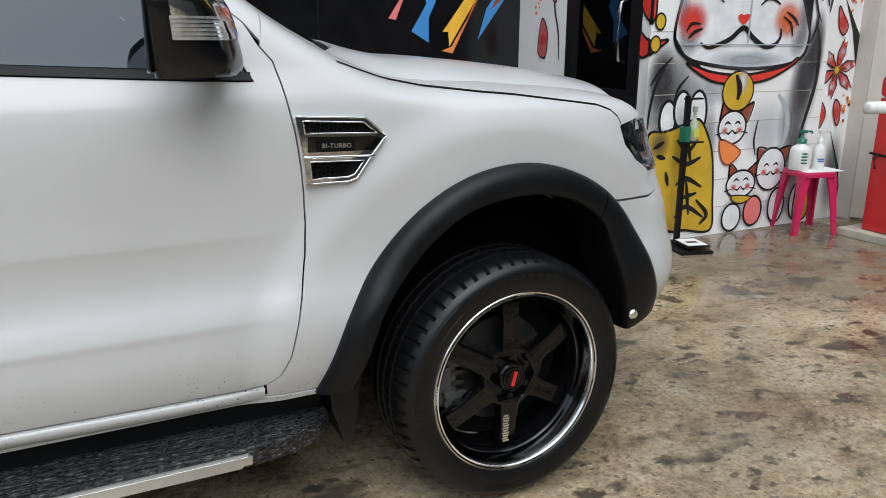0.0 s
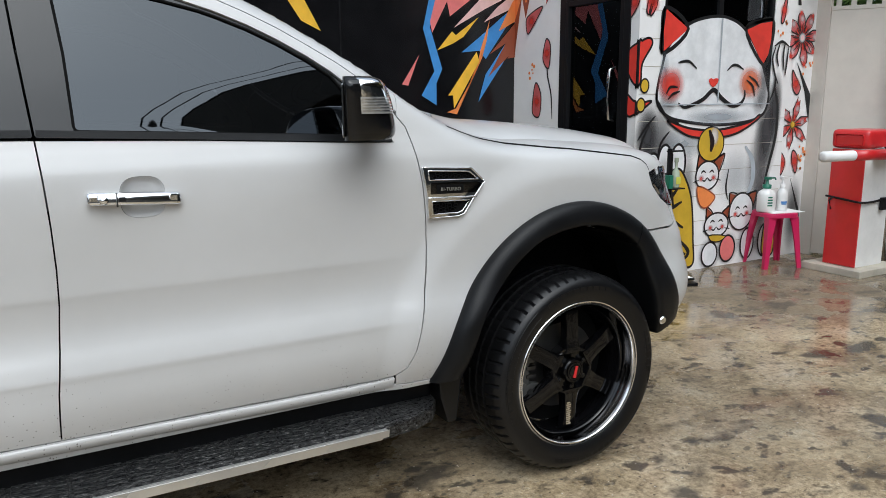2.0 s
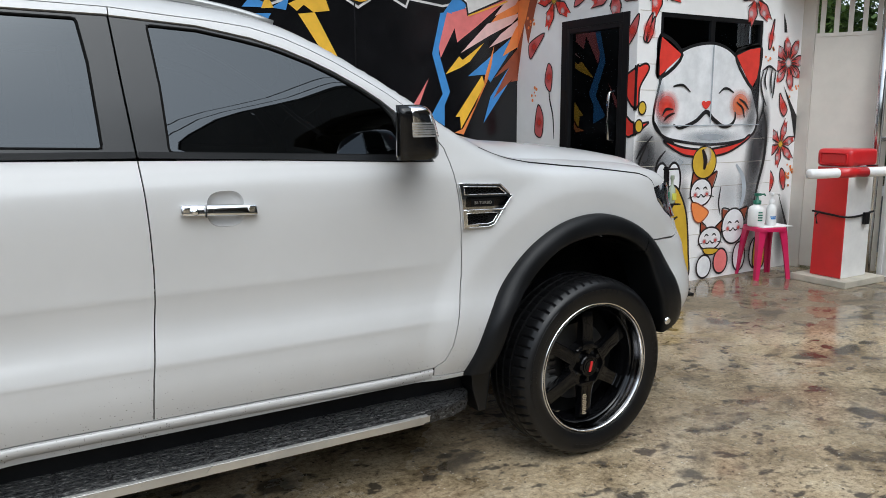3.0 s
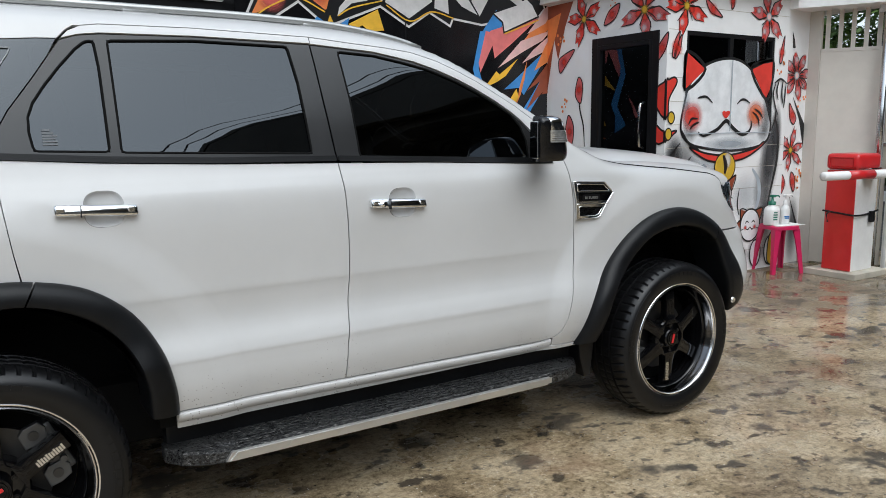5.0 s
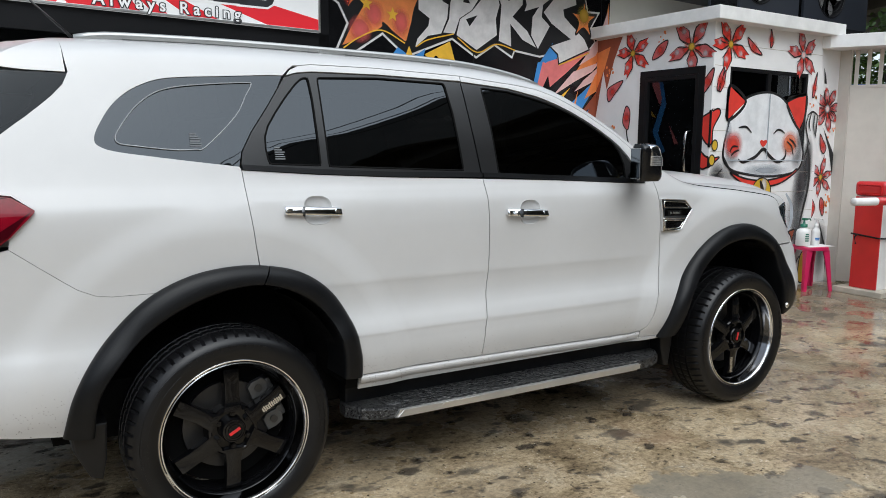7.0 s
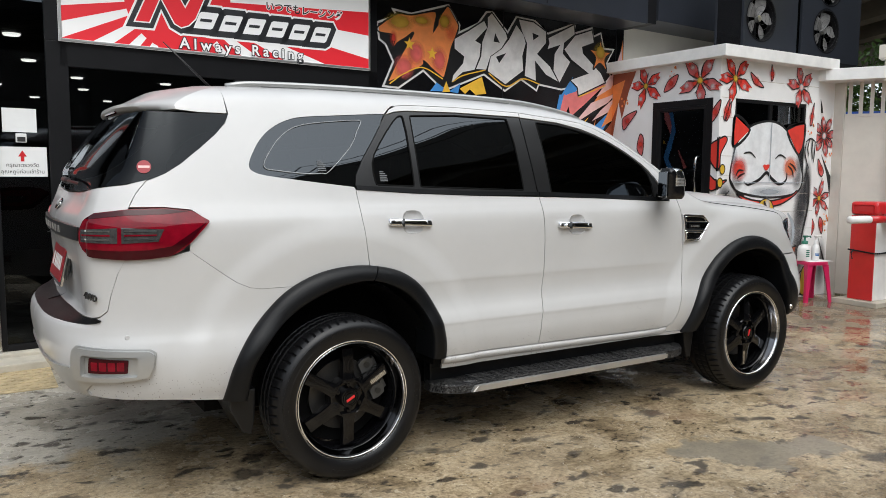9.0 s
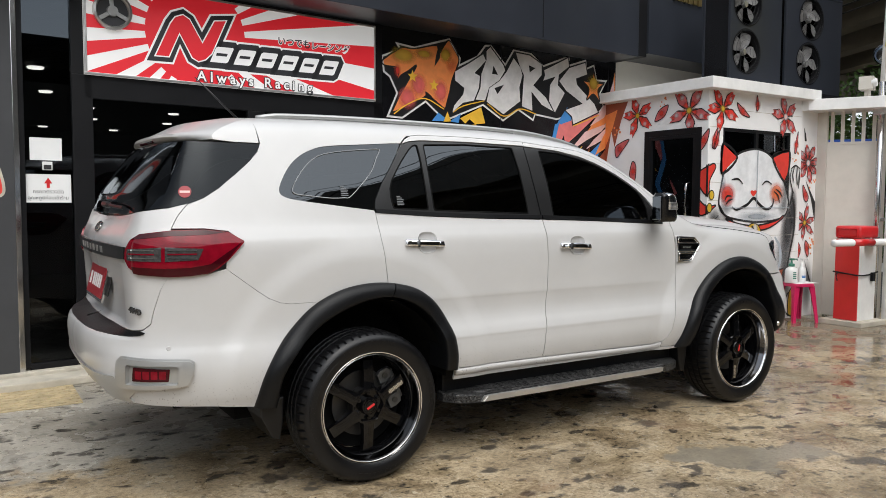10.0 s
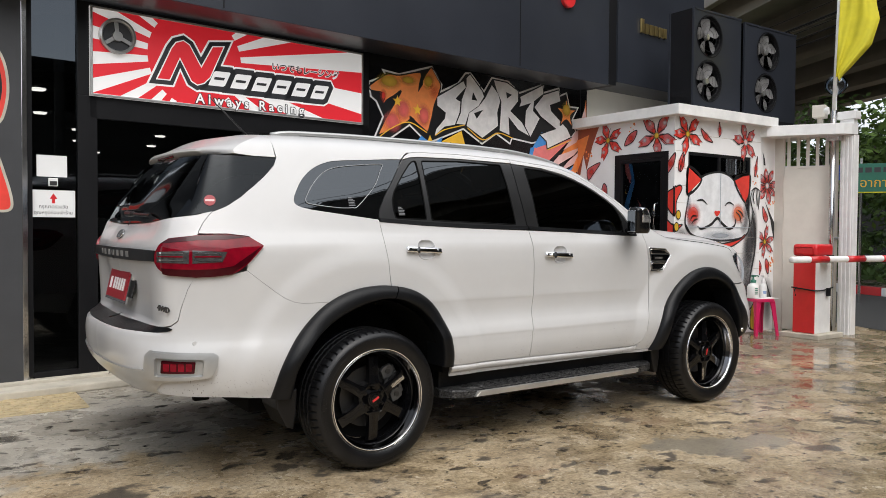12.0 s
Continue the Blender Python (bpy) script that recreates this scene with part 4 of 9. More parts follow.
def roof_edge(x0, x1, n=40, drop=0.004):
    return [(X(x), float(prof(x, ROOFLINE)) - drop) for x in np.linspace(x0, x1, n)]


# seams, read once and shared by the panels on both sides of them
FRONT_SEAM = [(0.555, 0.482), (0.592, 0.508), (0.618, 0.56), (0.637, 0.638), (0.656, 0.72), (0.673, 0.82), (0.680, 0.90), (0.679, 0.97), (0.674, 1.04), (0.664, 1.12), (0.652, 1.18), (0.641, 1.24), (0.628, 1.29), (0.60, 1.325)]
MID_SEAM = [(-0.436, 0.485), (-0.435, 0.55), (-0.431, 0.62), (-0.418, 0.733), (-0.408, 0.85), (-0.406, 0.95), (-0.409, 1.06), (-0.416, 1.175), (-0.424, 1.28)]
REAR_SEAM = [(-1.452, 0.93), (-1.471, 1.05), (-1.480, 1.12), (-1.488, 1.187), (-1.499, 1.325)]
DOOR_CUT = [(-1.499, 1.345), (-1.490, 1.39), (-1.445, 1.465), (-1.37, 1.563), (-1.322, 1.63), (-1.286, 1.682), (-1.258, 1.712), (-1.22, 1.730), (-1.165, 1.738), (-0.873, 1.742), (-0.454, 1.733)]
FRONT_CUT = [(-0.454, 1.733), (-0.3, 1.719), (-0.15, 1.708), (-0.03, 1.694), (0.08, 1.664), (0.165, 1.629), (0.252, 1.588), (0.34, 1.539), (0.43, 1.486), (0.51, 1.430), (0.57, 1.378), (0.60, 1.325)]
BELT_R = [(-1.499, 1.323), (-1.2, 1.305), (-0.852, 1.291), (-0.424, 1.285)]
BELT_F = [(-0.424, 1.285), (0.0, 1.268), (0.43, 1.249), (0.575, 1.245)]
DLO_F = [(0.575, 1.245), (0.535, 1.315), (0.49, 1.378), (0.445, 1.424), (0.40, 1.460), (0.33, 1.505), (0.245, 1.552), (0.16, 1.592), (0.07, 1.627), (-0.03, 1.657), (-0.2, 1.688), (-0.455, 1.706)]
ARCH_F = [(0.765, 0.44), (0.790, 0.52), (0.825, 0.61), (0.862, 0.68), (0.925, 0.757), (0.99, 0.82), (1.065, 0.872), (1.15, 0.915), (1.23, 0.94), (1.32, 0.952), (1.41, 0.942), (1.49, 0.918), (1.57, 0.878)]
ARCH_FB = [(1.57, 0.878), (1.63, 0.82), (1.69, 0.715), (1.725, 0.61), (1.745, 0.52), (1.752, 0.43)]
ARCH_RD = [(-1.075, 0.49), (-1.085, 0.58), (-1.110, 0.67), (-1.172, 0.79), (-1.22, 0.845), (-1.278, 0.888), (-1.35, 0.915), (-1.452, 0.93)]
ARCH_RQ = [(-1.452, 0.93), (-1.553, 0.927), (-1.63, 0.913), (-1.705, 0.89), (-1.79, 0.853)]
ARCH_RB = [(-1.79, 0.853), (-1.86, 0.805), (-1.925, 0.74), (-1.995, 0.645), (-2.04, 0.555), (-2.07, 0.42)]
BUMP_SEAM = [(-1.79, 0.900), (-1.848, 0.900), (-1.969, 0.900), (-2.02, 0.908), (-2.073, 0.932), (-2.12, 0.965), (-2.173, 1.005), (-2.265, 1.076)]

BONNET_SEAM = [(0.80, 1.288), (0.86, 1.268), (0.94, 1.243), (1.04, 1.223), (1.20, 1.205), (1.30, 1.196), (1.45, 1.177), (1.58, 1.160), (1.625, 1.145), (1.65, 1.125), (1.664, 1.100)]

CUPS = ((-0.205, 1.124), (-1.240, 1.167))


def cup_loop(xc, zc, r=1.0, n=36):
    """The edge of the grip recess behind a handle."""
    out = []
    for k in range(n):
        ca, sa = math.cos(2 * math.pi * k / n), math.sin(2 * math.pi * k / n)
        out.append((X(xc + 0.022 + 0.056 * r * abs(ca) ** 0.7 * math.copysign(1, ca)), zc + 0.001 + 0.053 * r * abs(sa) ** 0.7 * math.copysign(1, sa)))
    return out


QUARTER_EDGE = [tuple(p) for p in catmull([(-1.35, 1.684), (-1.553, 1.668), (-1.68, 1.658), (-1.762, 1.646), (-1.83, 1.621), (-1.885, 1.588), (-1.93, 1.546), (-1.965, 1.496), (-1.992, 1.44), (-1.990, 1.415), (-1.965, 1.399), (-1.934, 1.390), (-1.742, 1.364), (-1.505, 1.336)], 5)]
panel("front_fender", side(FRONT_SEAM[::-1]) + side([(0.56, 0.445)]) + side(ARCH_F) + side([(1.62, 0.874), (1.68, 0.871), (1.79, 0.874), (1.835, 0.885), (1.808, 0.955), (1.732, 0.99), (1.680, 1.04), (1.662, 1.09)])
               + side(BONNET_SEAM[::-1]) + roof_edge(0.79, 0.622, 9), PAINT, step=0.022)
front_door = panel("front_door", side(FRONT_SEAM[::-1]) + side([(0.50, 0.472), (0.3, 0.474), (-0.1, 0.482)]) + side(MID_SEAM) + side(BELT_F[1:]) + side(DLO_F[1:]) + side(FRONT_CUT[:-1]), PAINT, holes=(cup_loop(*CUPS[0]),), step=0.0105, gap=0.0021)
rear_door = panel("rear_door", side(MID_SEAM[::-1]) + side([(-0.7, 0.4895)]) + side(ARCH_RD) + side(REAR_SEAM) + side(BELT_R[1:-1]), PAINT, holes=(cup_loop(*CUPS[1]),), step=0.0105, gap=0.0021)
panel("upper_frame", side(DOOR_CUT[4:]) + side([(-0.454, 1.708), (-0.873, 1.713), (-1.165, 1.708), (-1.23, 1.700), (-1.278, 1.686)]), PAINT, rear_door)
panel("quarter_panel", side(REAR_SEAM[::-1]) + side(ARCH_RQ[1:]) + side(BUMP_SEAM) + side([(-2.262, 1.115), (-2.185, 1.199), (-2.25, 1.245), (-2.357, 1.257), (-2.496, 1.257), (-2.472, 1.31), (-2.438, 1.363), (-2.363, 1.394),
      (-2.285, 1.437), (-2.205, 1.499), (-2.124, 1.572), (-2.085, 1.612), (-2.066, 1.656), (-2.076, 1.70), (-2.084, 1.745)]) + roof_edge(-2.09, -1.236) + side([(-1.236, 1.7315), (-1.2625, 1.714), (-1.279, 1.697), (-1.290, 1.686)]) + side(QUARTER_EDGE), PAINT, gap=0.0006)
panel("roof_side", roof_edge(-1.2395, 0.62) + side([(0.605, 1.335)]) + side(FRONT_CUT[::-1][1:]) + side(DOOR_CUT[::-1][1:4]) + side([(-1.2395, 1.7285)]), PAINT, gap=0.001)
panel("sill", side([(-1.045, 0.425), (-1.05, 0.4845), (-1.04, 0.486), (-0.7, 0.4845), (-0.436, 0.4815), (-0.1, 0.4765), (0.3, 0.4685), (0.50, 0.4665), (0.5505, 0.4755), (0.554, 0.443), (0.77, 0.434), (0.765, 0.424), (0.3, 0.425)]), PAINT, off=0.002, gap=0.0)
sill_xs = np.linspace(-1.045, 0.553, 54)
sill_top = np.interp(sill_xs, [-1.05, -0.7, -0.436, -0.1, 0.3, 0.5, 0.552], [0.4845, 0.4835, 0.4805, 0.4755, 0.4675, 0.4655, 0.474])
bm = bmesh.new()
rows = []
for drop, out in ((0.0, 0.001), (0.002, 0.006), (0.008, 0.0105), (0.017, 0.0125), (0.028, 0.0110), (0.037, 0.005), (0.042, -0.006)):
    rows.append([bm.verts.new(tuple(q)) for q in skin(np.array([X(x) for x in sill_xs]), sill_top - drop, 0.001 + (out - 0.001) * (0.35 + 0.65 * ease(0.560, 0.40, sill_xs)))])
for p, q in zip(rows, rows[1:]):
    for k in range(53):
        bm.faces.new((p[k], p[k + 1], q[k + 1], q[k]))
bmesh.ops.recalc_face_normals(bm, faces=bm.faces[:])
part("sill_moulding", bm, PAINT, CAR, "rounded white sill edge", smooth=True)
panel("sill_seal", side([(-1.10, 0.43), (-1.10, 0.51), (-0.7, 0.515), (-0.1, 0.50), (0.3, 0.49), (0.60, 0.49), (0.66, 0.43)]), UNDER, off=-0.012, gap=0.0, rim=0.0, label="black rubber door seal")
half_bumper = [(0.0, 0.47), (0.45, 0.475), (0.80, 0.478), (X(-2.488), 0.463), (X(-2.308), 0.448), (X(-2.122), 0.424)] + side(ARCH_RB[::-1]) + side(BUMP_SEAM) + side([(-2.35, 1.056), (-2.512, 1.045), (-2.541, 0.99)]) \
    + [(0.888, 0.9), (0.870, 0.834), (0.83, 0.808), (0.787, 0.801), (0.448, 0.794), (0.0, 0.791)]
tail_half = [(0.0, 0.795), (0.448, 0.798), (0.78, 0.806), (0.83, 0.813), (0.868, 0.838), (0.886, 0.9), (X(-2.542), 0.99), (X(-2.512), 1.045), (X(-2.500), 1.25), (X(-2.497), 1.262), (X(-2.475), 1.31), (X(-2.441), 1.365), (X(-2.519), 1.345), (0.64, 1.318), (0.343, 1.304), (0.0, 1.30)]
glass_half = [(0.0, 1.308), (0.343, 1.312), (0.64, 1.324), (X(-2.519), 1.351), (X(-2.441), 1.367), (X(-2.363), 1.396), (X(-2.285), 1.439), (X(-2.205), 1.501), (X(-2.124), 1.574), (X(-2.088), 1.613), (X(-2.066), 1.650), (X(-2.2), 1.650), (0.7, 1.655), (0.0, 1.665)]


def whole(half):
    return half + [(-u, z) for u, z in half[::-1] if u > 0.001]


rear_bumper = panel("rear_bumper", whole(half_bumper), PAINT, both=False, gap=0.001, step=0.02)
tailgate = panel("tailgate", whole(tail_half), PAINT, both=False, gap=-0.0004, step=0.022)
panel("rear_window", whole(glass_half), REARGLASS, both=False, rim=0.004, gap=-0.001, label="dark tinted rear window glass", off=-0.003)
panel("bumper_step", whole([(0.0, 0.770), (0.45, 0.772), (0.76, 0.778), (0.815, 0.783), (0.838, 0.790), (0.842, 0.799), (0.815, 0.806), (0.448, 0.803), (0.0, 0.801)]), PLASTIC, rear_bumper, both=False, off=0.006, rim=0.01, label="black plastic bumper step pad")
panel("skid_plate", whole([(0.0, 0.475), (0.45, 0.478), (0.78, 0.482), (0.72, 0.545), (0.68, 0.60), (0.45, 0.585), (0.0, 0.58)]), SILVER, rear_bumper, both=False, off=0.010, rim=0.014, label="silver lower bumper insert")
FOG = [(0.685, 0.50), (0.69, 0.60), (0.70, 0.672), (0.728, 0.697), (X(-2.425), 0.684), (X(-2.402), 0.668), (X(-2.408), 0.615), (X(-2.432), 0.563), (0.93, 0.550), (0.80, 0.535), (0.76, 0.50)]
fog_panel = panel("reflector_surround", FOG, SILVER, rear_bumper, off=0.012, rim=0.02, r=0.006, label="silver reflector surround")
panel("raised_rim", [(0.735, 0.555), (0.742, 0.668), (0.752, 0.690), (X(-2.430), 0.677), (X(-2.410), 0.662), (X(-2.414), 0.615), (X(-2.437), 0.568), (0.93, 0.556)], SILVER, fog_panel, holes=([(0.775, 0.575), (0.780, 0.664), (X(-2.47), 0.655), (X(-2.475), 0.574)],), off=0.034, rim=0.022, r=0.008, gap=0.0, step=0.014, label="raised silver frame")
refl = panel("reflector", [(0.797, 0.587), (0.803, 0.654), (X(-2.503), 0.645), (X(-2.508), 0.586)], DARKRED, rear_bumper, off=0.019, rim=0.01, r=0.006, label="dark red bumper reflector")
for k in range(4):
    u0 = 0.815 + 0.034 * k
    panel("reflector_cell", [(u0, 0.600), (u0, 0.636), (u0 + 0.027, 0.635), (u0 + 0.027, 0.599)], REDLENS, refl, off=0.0205, rim=0.004, r=0.004, step=0.02, gap=0.0)

# tail lamps
lamp = panel("tail_lamp", [(0.730, 1.118), (0.732, 1.157), (0.765, 1.205), (0.822, 1.236), (X(-2.495), 1.252), (X(-2.357), 1.255), (X(-2.25), 1.243), (X(-2.178), 1.199), (X(-2.255), 1.115), (X(-2.30), 1.078), (X(-2.342), 1.057), (X(-2.42), 1.047), (X(-2.505), 1.044), (0.829, 1.054), (0.765, 1.085)],
             REDLENS, off=0.016, rim=0.03, r=0.01, label="red rear lamp lens")
panel("lower_lens", [(0.80, 1.062), (0.829, 1.056), (X(-2.505), 1.047), (X(-2.42), 1.050), (X(-2.342), 1.060), (X(-2.262), 1.117), (X(-2.195), 1.196), (X(-2.335), 1.100), (X(-2.42), 1.086), (X(-2.52), 1.083), (0.79, 1.09)], DARKRED, lamp, off=0.0175, rim=0.006, gap=0.0)
panel("upper_lens", [(0.775, 1.209), (0.825, 1.233), (X(-2.495), 1.248), (X(-2.357), 1.251), (X(-2.262), 1.241), (X(-2.36), 1.229), (X(-2.495), 1.226), (0.83, 1.213)], DARKRED, lamp, off=0.0175, rim=0.006, gap=0.0)
for loop in ([(0.758, 1.117), (0.757, 1.168), (X(-2.532), 1.177), (X(-2.533), 1.112)], [(X(-2.520), 1.112), (X(-2.520), 1.178), (X(-2.362), 1.170), (X(-2.385), 1.119)]):
    clear = panel("clear_lens", loop, SMOKE, lamp, off=0.0185, rim=0.006, gap=0.001, label="smoked clear lens")
    (a, z0), (b, z1) = loop[0], loop[2]
    for k in range(3):
        zz = 1.126 + 0.017 * k
        panel("lens_bar", [(a + 0.012, zz), (a + 0.012, zz + 0.006), (b - 0.03, zz + 0.006), (b - 0.03, zz)], CHROME if k != 1 else REDLENS, clear, off=0.0205, rim=0.003, gap=0.0)

# roof, screen, bonnet
panel("roof", [(-2.09, -1.0), (0.0, -1.0), (0.80, -1.0), (0.78, -0.955), (0.60, -0.965), (0.30, -0.93), (0.06, -0.88), (-0.03, -0.6), (-0.06, 0.0), (-0.03, 0.6), (0.06, 0.88), (0.30, 0.93), (0.60, 0.965), (0.78, 0.955), (0.80, 1.0), (0.0, 1.0), (-2.09, 1.0), (-2.14, 0.6), (-2.15, 0.0), (-2.14, -0.6)],
             PAINT, both=False, fn=lid, step=0.06)
panel("windscreen", [(0.77, -0.95), (0.82, -0.80), (0.84, 0.0), (0.82, 0.80), (0.77, 0.95), (0.60, 0.96), (0.30, 0.925), (0.065, 0.875), (-0.025, 0.6), (-0.055, 0.0), (-0.025, -0.6), (0.065, -0.875), (0.30, -0.925), (0.60, -0.96)], GLASS, both=False, fn=lid, step=0.05, rim=0.004, off=-0.004)
bonnet_edge = [(float(x), -1.0) for x in np.linspace(0.80, 1.80, 20)]
bonnet = panel("bonnet", bonnet_edge + [(1.95, -0.6), (1.99, 0.0), (1.95, 0.6)] + [(x, 1.0) for x, _ in bonnet_edge[::-1]] + [(0.87, 0.8), (0.90, 0.0), (0.87, -0.8)], PAINT, both=False, fn=lid, step=0.04)
panel("bonnet_side", side(BONNET_SEAM) + side([(1.672, 1.102), (1.74, 1.118), (1.80, 1.128)]) + roof_edge(1.80, 0.80, 30), PAINT, bonnet, step=0.02, gap=-0.002)
for seam_part in (BONNET_SEAM,):
    lp = [(x, z + 0.0028) for x, z in seam_part] + [(x, z - 0.0028) for x, z in seam_part[::-1]]
    panel("bonnet_gap", side(lp), UNDER, off=0.0006, rim=0.0, gap=0.0, step=0.02, label="dark gap beside the bonnet")
panel("cowl", [(0.77, -0.95), (0.81, -0.95), (0.86, -0.8), (0.89, 0.0), (0.86, 0.8), (0.81, 0.95), (0.77, 0.95), (0.81, 0.8), (0.85, 0.0), (0.81, -0.8)], PLASTIC, both=False, fn=lid, step=0.05, off=-0.006, label="black plastic scuttle")
nose_half = side(ARCH_FB) + side([(1.80, 0.44)]) + [(END, 0.44), (END, 0.86), (END - 0.45, 0.90)] + side([(1.855, 0.945), (1.835, 0.885), (1.79, 0.870), (1.68, 0.867), (1.62, 0.870)])
panel("front_bumper", nose_half, PAINT)
panel("headlamp", side([(1.668, 1.09), (1.685, 1.045), (1.735, 0.995), (1.812, 0.96), (1.858, 0.95)]) + [(END - 0.46, 0.91), (END - 0.44, 1.0), (X(1.90), 1.085), (X(1.78), 1.115)], CLEAR, off=0.004, rim=0.02, r=0.01, label="clear headlamp lens")
panel("headlamp_bowl", side([(1.671, 1.085), (1.688, 1.045), (1.738, 0.998), (1.815, 0.963), (1.858, 0.953)]) + [(END - 0.47, 0.913), (END - 0.45, 0.995), (X(1.895), 1.078), (X(1.78), 1.108)], plain("headlamp_reflector", (0.22, 0.22, 0.23), 0.22, metal=0.7, vary=0.5, scale=30), off=-0.035, rim=0.0, label="dark headlamp housing")
panel("lamp_strip", side([(1.69, 1.06), (1.712, 1.06), (1.80, 1.0), (1.845, 0.972), (1.838, 0.965), (1.775, 1.0)]), CHROME, off=-0.012, rim=0.01, gap=0.0, label="bright daytime lamp strip")
panel("grille", [(END - 0.43, 0.90), (END - 0.43, 1.03), (END, 1.06), (END, 0.87)], TRIM, off=0.0, label="black front grille")
for zz in (0.92, 0.965, 1.01):
    panel("grille_bar", [(END - 0.42, zz - 0.012), (END - 0.42, zz + 0.012), (END, zz + 0.012), (END, zz - 0.012)], CHROME, off=0.014, rim=0.016, label="chrome grille bar")

# glasshouse
R_TRI = side([(-1.388, 1.345), (-1.396, 1.40), (-1.394, 1.445), (-1.377, 1.488), (-1.342, 1.538), (-1.294, 1.598), (-1.243, 1.654), (-1.212, 1.680), (-1.186, 1.683), (-1.180, 1.60), (-1.180, 1.338)])
R_WIN = side([(-1.146, 1.335), (-1.146, 1.685), (-0.877, 1.698), (-0.545, 1.693), (-0.527, 1.563), (-0.515, 1.315)])
F_WIN = side([(-0.330, 1.300), (-0.335, 1.5), (-0.350, 1.683), (-0.20, 1.674), (-0.07, 1.650), (0.03, 1.627), (0.075, 1.612), (0.16, 1.580), (0.245, 1.540), (0.33, 1.493), (0.40, 1.446), (0.436, 1.40), (0.455, 1.34), (0.452, 1.268)])
panel("pillar_trim", side([(-1.495, 1.327), (-1.2, 1.309), (-0.852, 1.295), (-0.4262, 1.289), (-0.4443, 1.5), (-0.4582, 1.703), (-0.873, 1.710), (-1.165, 1.705), (-1.235, 1.697), (-1.285, 1.680), (-1.3205, 1.63), (-1.3685, 1.563), (-1.4435, 1.465), (-1.488, 1.39), (-1.496, 1.345)]), TRIM, rear_door, holes=(R_TRI, R_WIN), off=-0.004, gap=0.0012, label="black window surround")
panel("pillar_trim", side([(-0.4222, 1.289), (0.0, 1.272), (0.43, 1.253), (0.570, 1.249), (0.531, 1.311), (0.486, 1.374), (0.441, 1.420), (0.396, 1.456), (0.327, 1.501), (0.243, 1.548), (0.158, 1.588), (0.068, 1.623), (-0.03, 1.653), (-0.2, 1.684), (-0.4545, 1.702), (-0.4403, 1.5)]), TRIM, front_door, holes=(F_WIN,), off=-0.004, gap=0.0012, label="black window surround")
for nm, lp, door in (("quarter_light", R_TRI, rear_door), ("door_window", R_WIN, rear_door), ("door_window", F_WIN, front_door)):
    panel(nm, lp, GLASS, door, off=-0.009, rim=0.004, gap=-0.004, label="dark tinted side window glass")
for lp, door in ((R_TRI, rear_door), (R_WIN, rear_door), (F_WIN, front_door)):
    lp = dense(rounded(lp, 0.012), 0.03)
    line = skin(lp[:, 0], lp[:, 1], -0.0055)
    part("window_rubber", tube_bm([tuple(q) for q in line] + [tuple(line[0]), tuple(line[1])], 0.0042, 6), UNDER, door, "black window rubber")
q_loop = side(QUARTER_EDGE[::-1]) + side([(-1.294, 1.6845), (-1.3235, 1.632), (-1.3715, 1.565), (-1.4465, 1.467), (-1.4915, 1.392)])
q_glass = panel("quarter_window", q_loop, GLASS, off=-0.004, rim=0.004, gap=-0.001, label="dark tinted rear quarter glass")
q_inner = np.array(side([(-1.62, 1.408), (-1.66, 1.398), (-1.738, 1.396), (-1.88, 1.410), (-1.918, 1.418), (-1.925, 1.44), (-1.895, 1.49), (-1.85, 1.545), (-1.79, 1.592), (-1.72, 1.618), (-1.60, 1.636), (-1.44, 1.650), (-1.425, 1.640), (-1.45, 1.60), (-1.50, 1.52)]))
for flip in (False, True):
    line = skin(q_inner[:, 0], q_inner[:, 1], 0.0005)
    if flip:
        line[:, 1] = 2 * YC - line[:, 1]
    part("printed_line", tube_bm(smooth_line([tuple(p) for p in line], 4, True) + [Vector(line[0])], 0.0022, 5), plain("printed_line_grey", (0.30, 0.31, 0.32), 0.5), q_glass if not flip else CAR, "thin grey printed line")
for x0, x1, zs in ((-1.495, -0.43, BELT_R), (-0.419, 0.57, BELT_F)):
    xs = np.linspace(x0, x1, 30)
    zz = np.interp(xs, [p[0] for p in zs], [p[1] for p in zs])
    loop = [(X(x), z + 0.002) for x, z in zip(xs, zz)] + [(X(x), z + 0.021) for x, z in zip(xs[::-1], zz[::-1])]
    panel("belt_moulding", loop, PLASTIC, rear_door if x0 < -1 else front_door, off=0.006, rim=0.012, gap=0.0, label="black rubber belt moulding")

# small etched marks on the glass
ETCH = plain("etched_glass_grey", (0.13, 0.135, 0.14), 0.6)
for x0, z0, owner in ((-1.362, 1.362, rear_door), (-1.675, 1.408, CAR)):
    for k, w in enumerate((0.040, 0.040, 0.036, 0.040, 0.030, 0.022)):
        lp = np.array([(X(x0), z0 + 0.0085 * k), (X(x0 + w), z0 + 0.0085 * k), (X(x0 + w), z0 + 0.0085 * k + 0.0045), (X(x0), z0 + 0.0085 * k + 0.0045)])
        q = skin(lp[:, 0], lp[:, 1], -0.0055 if owner is rear_door else -0.001)
        bm = bmesh.new()
        bm.faces.new([bm.verts.new(tuple(v)) for v in q])
        part("etched_mark", bm, ETCH, owner)

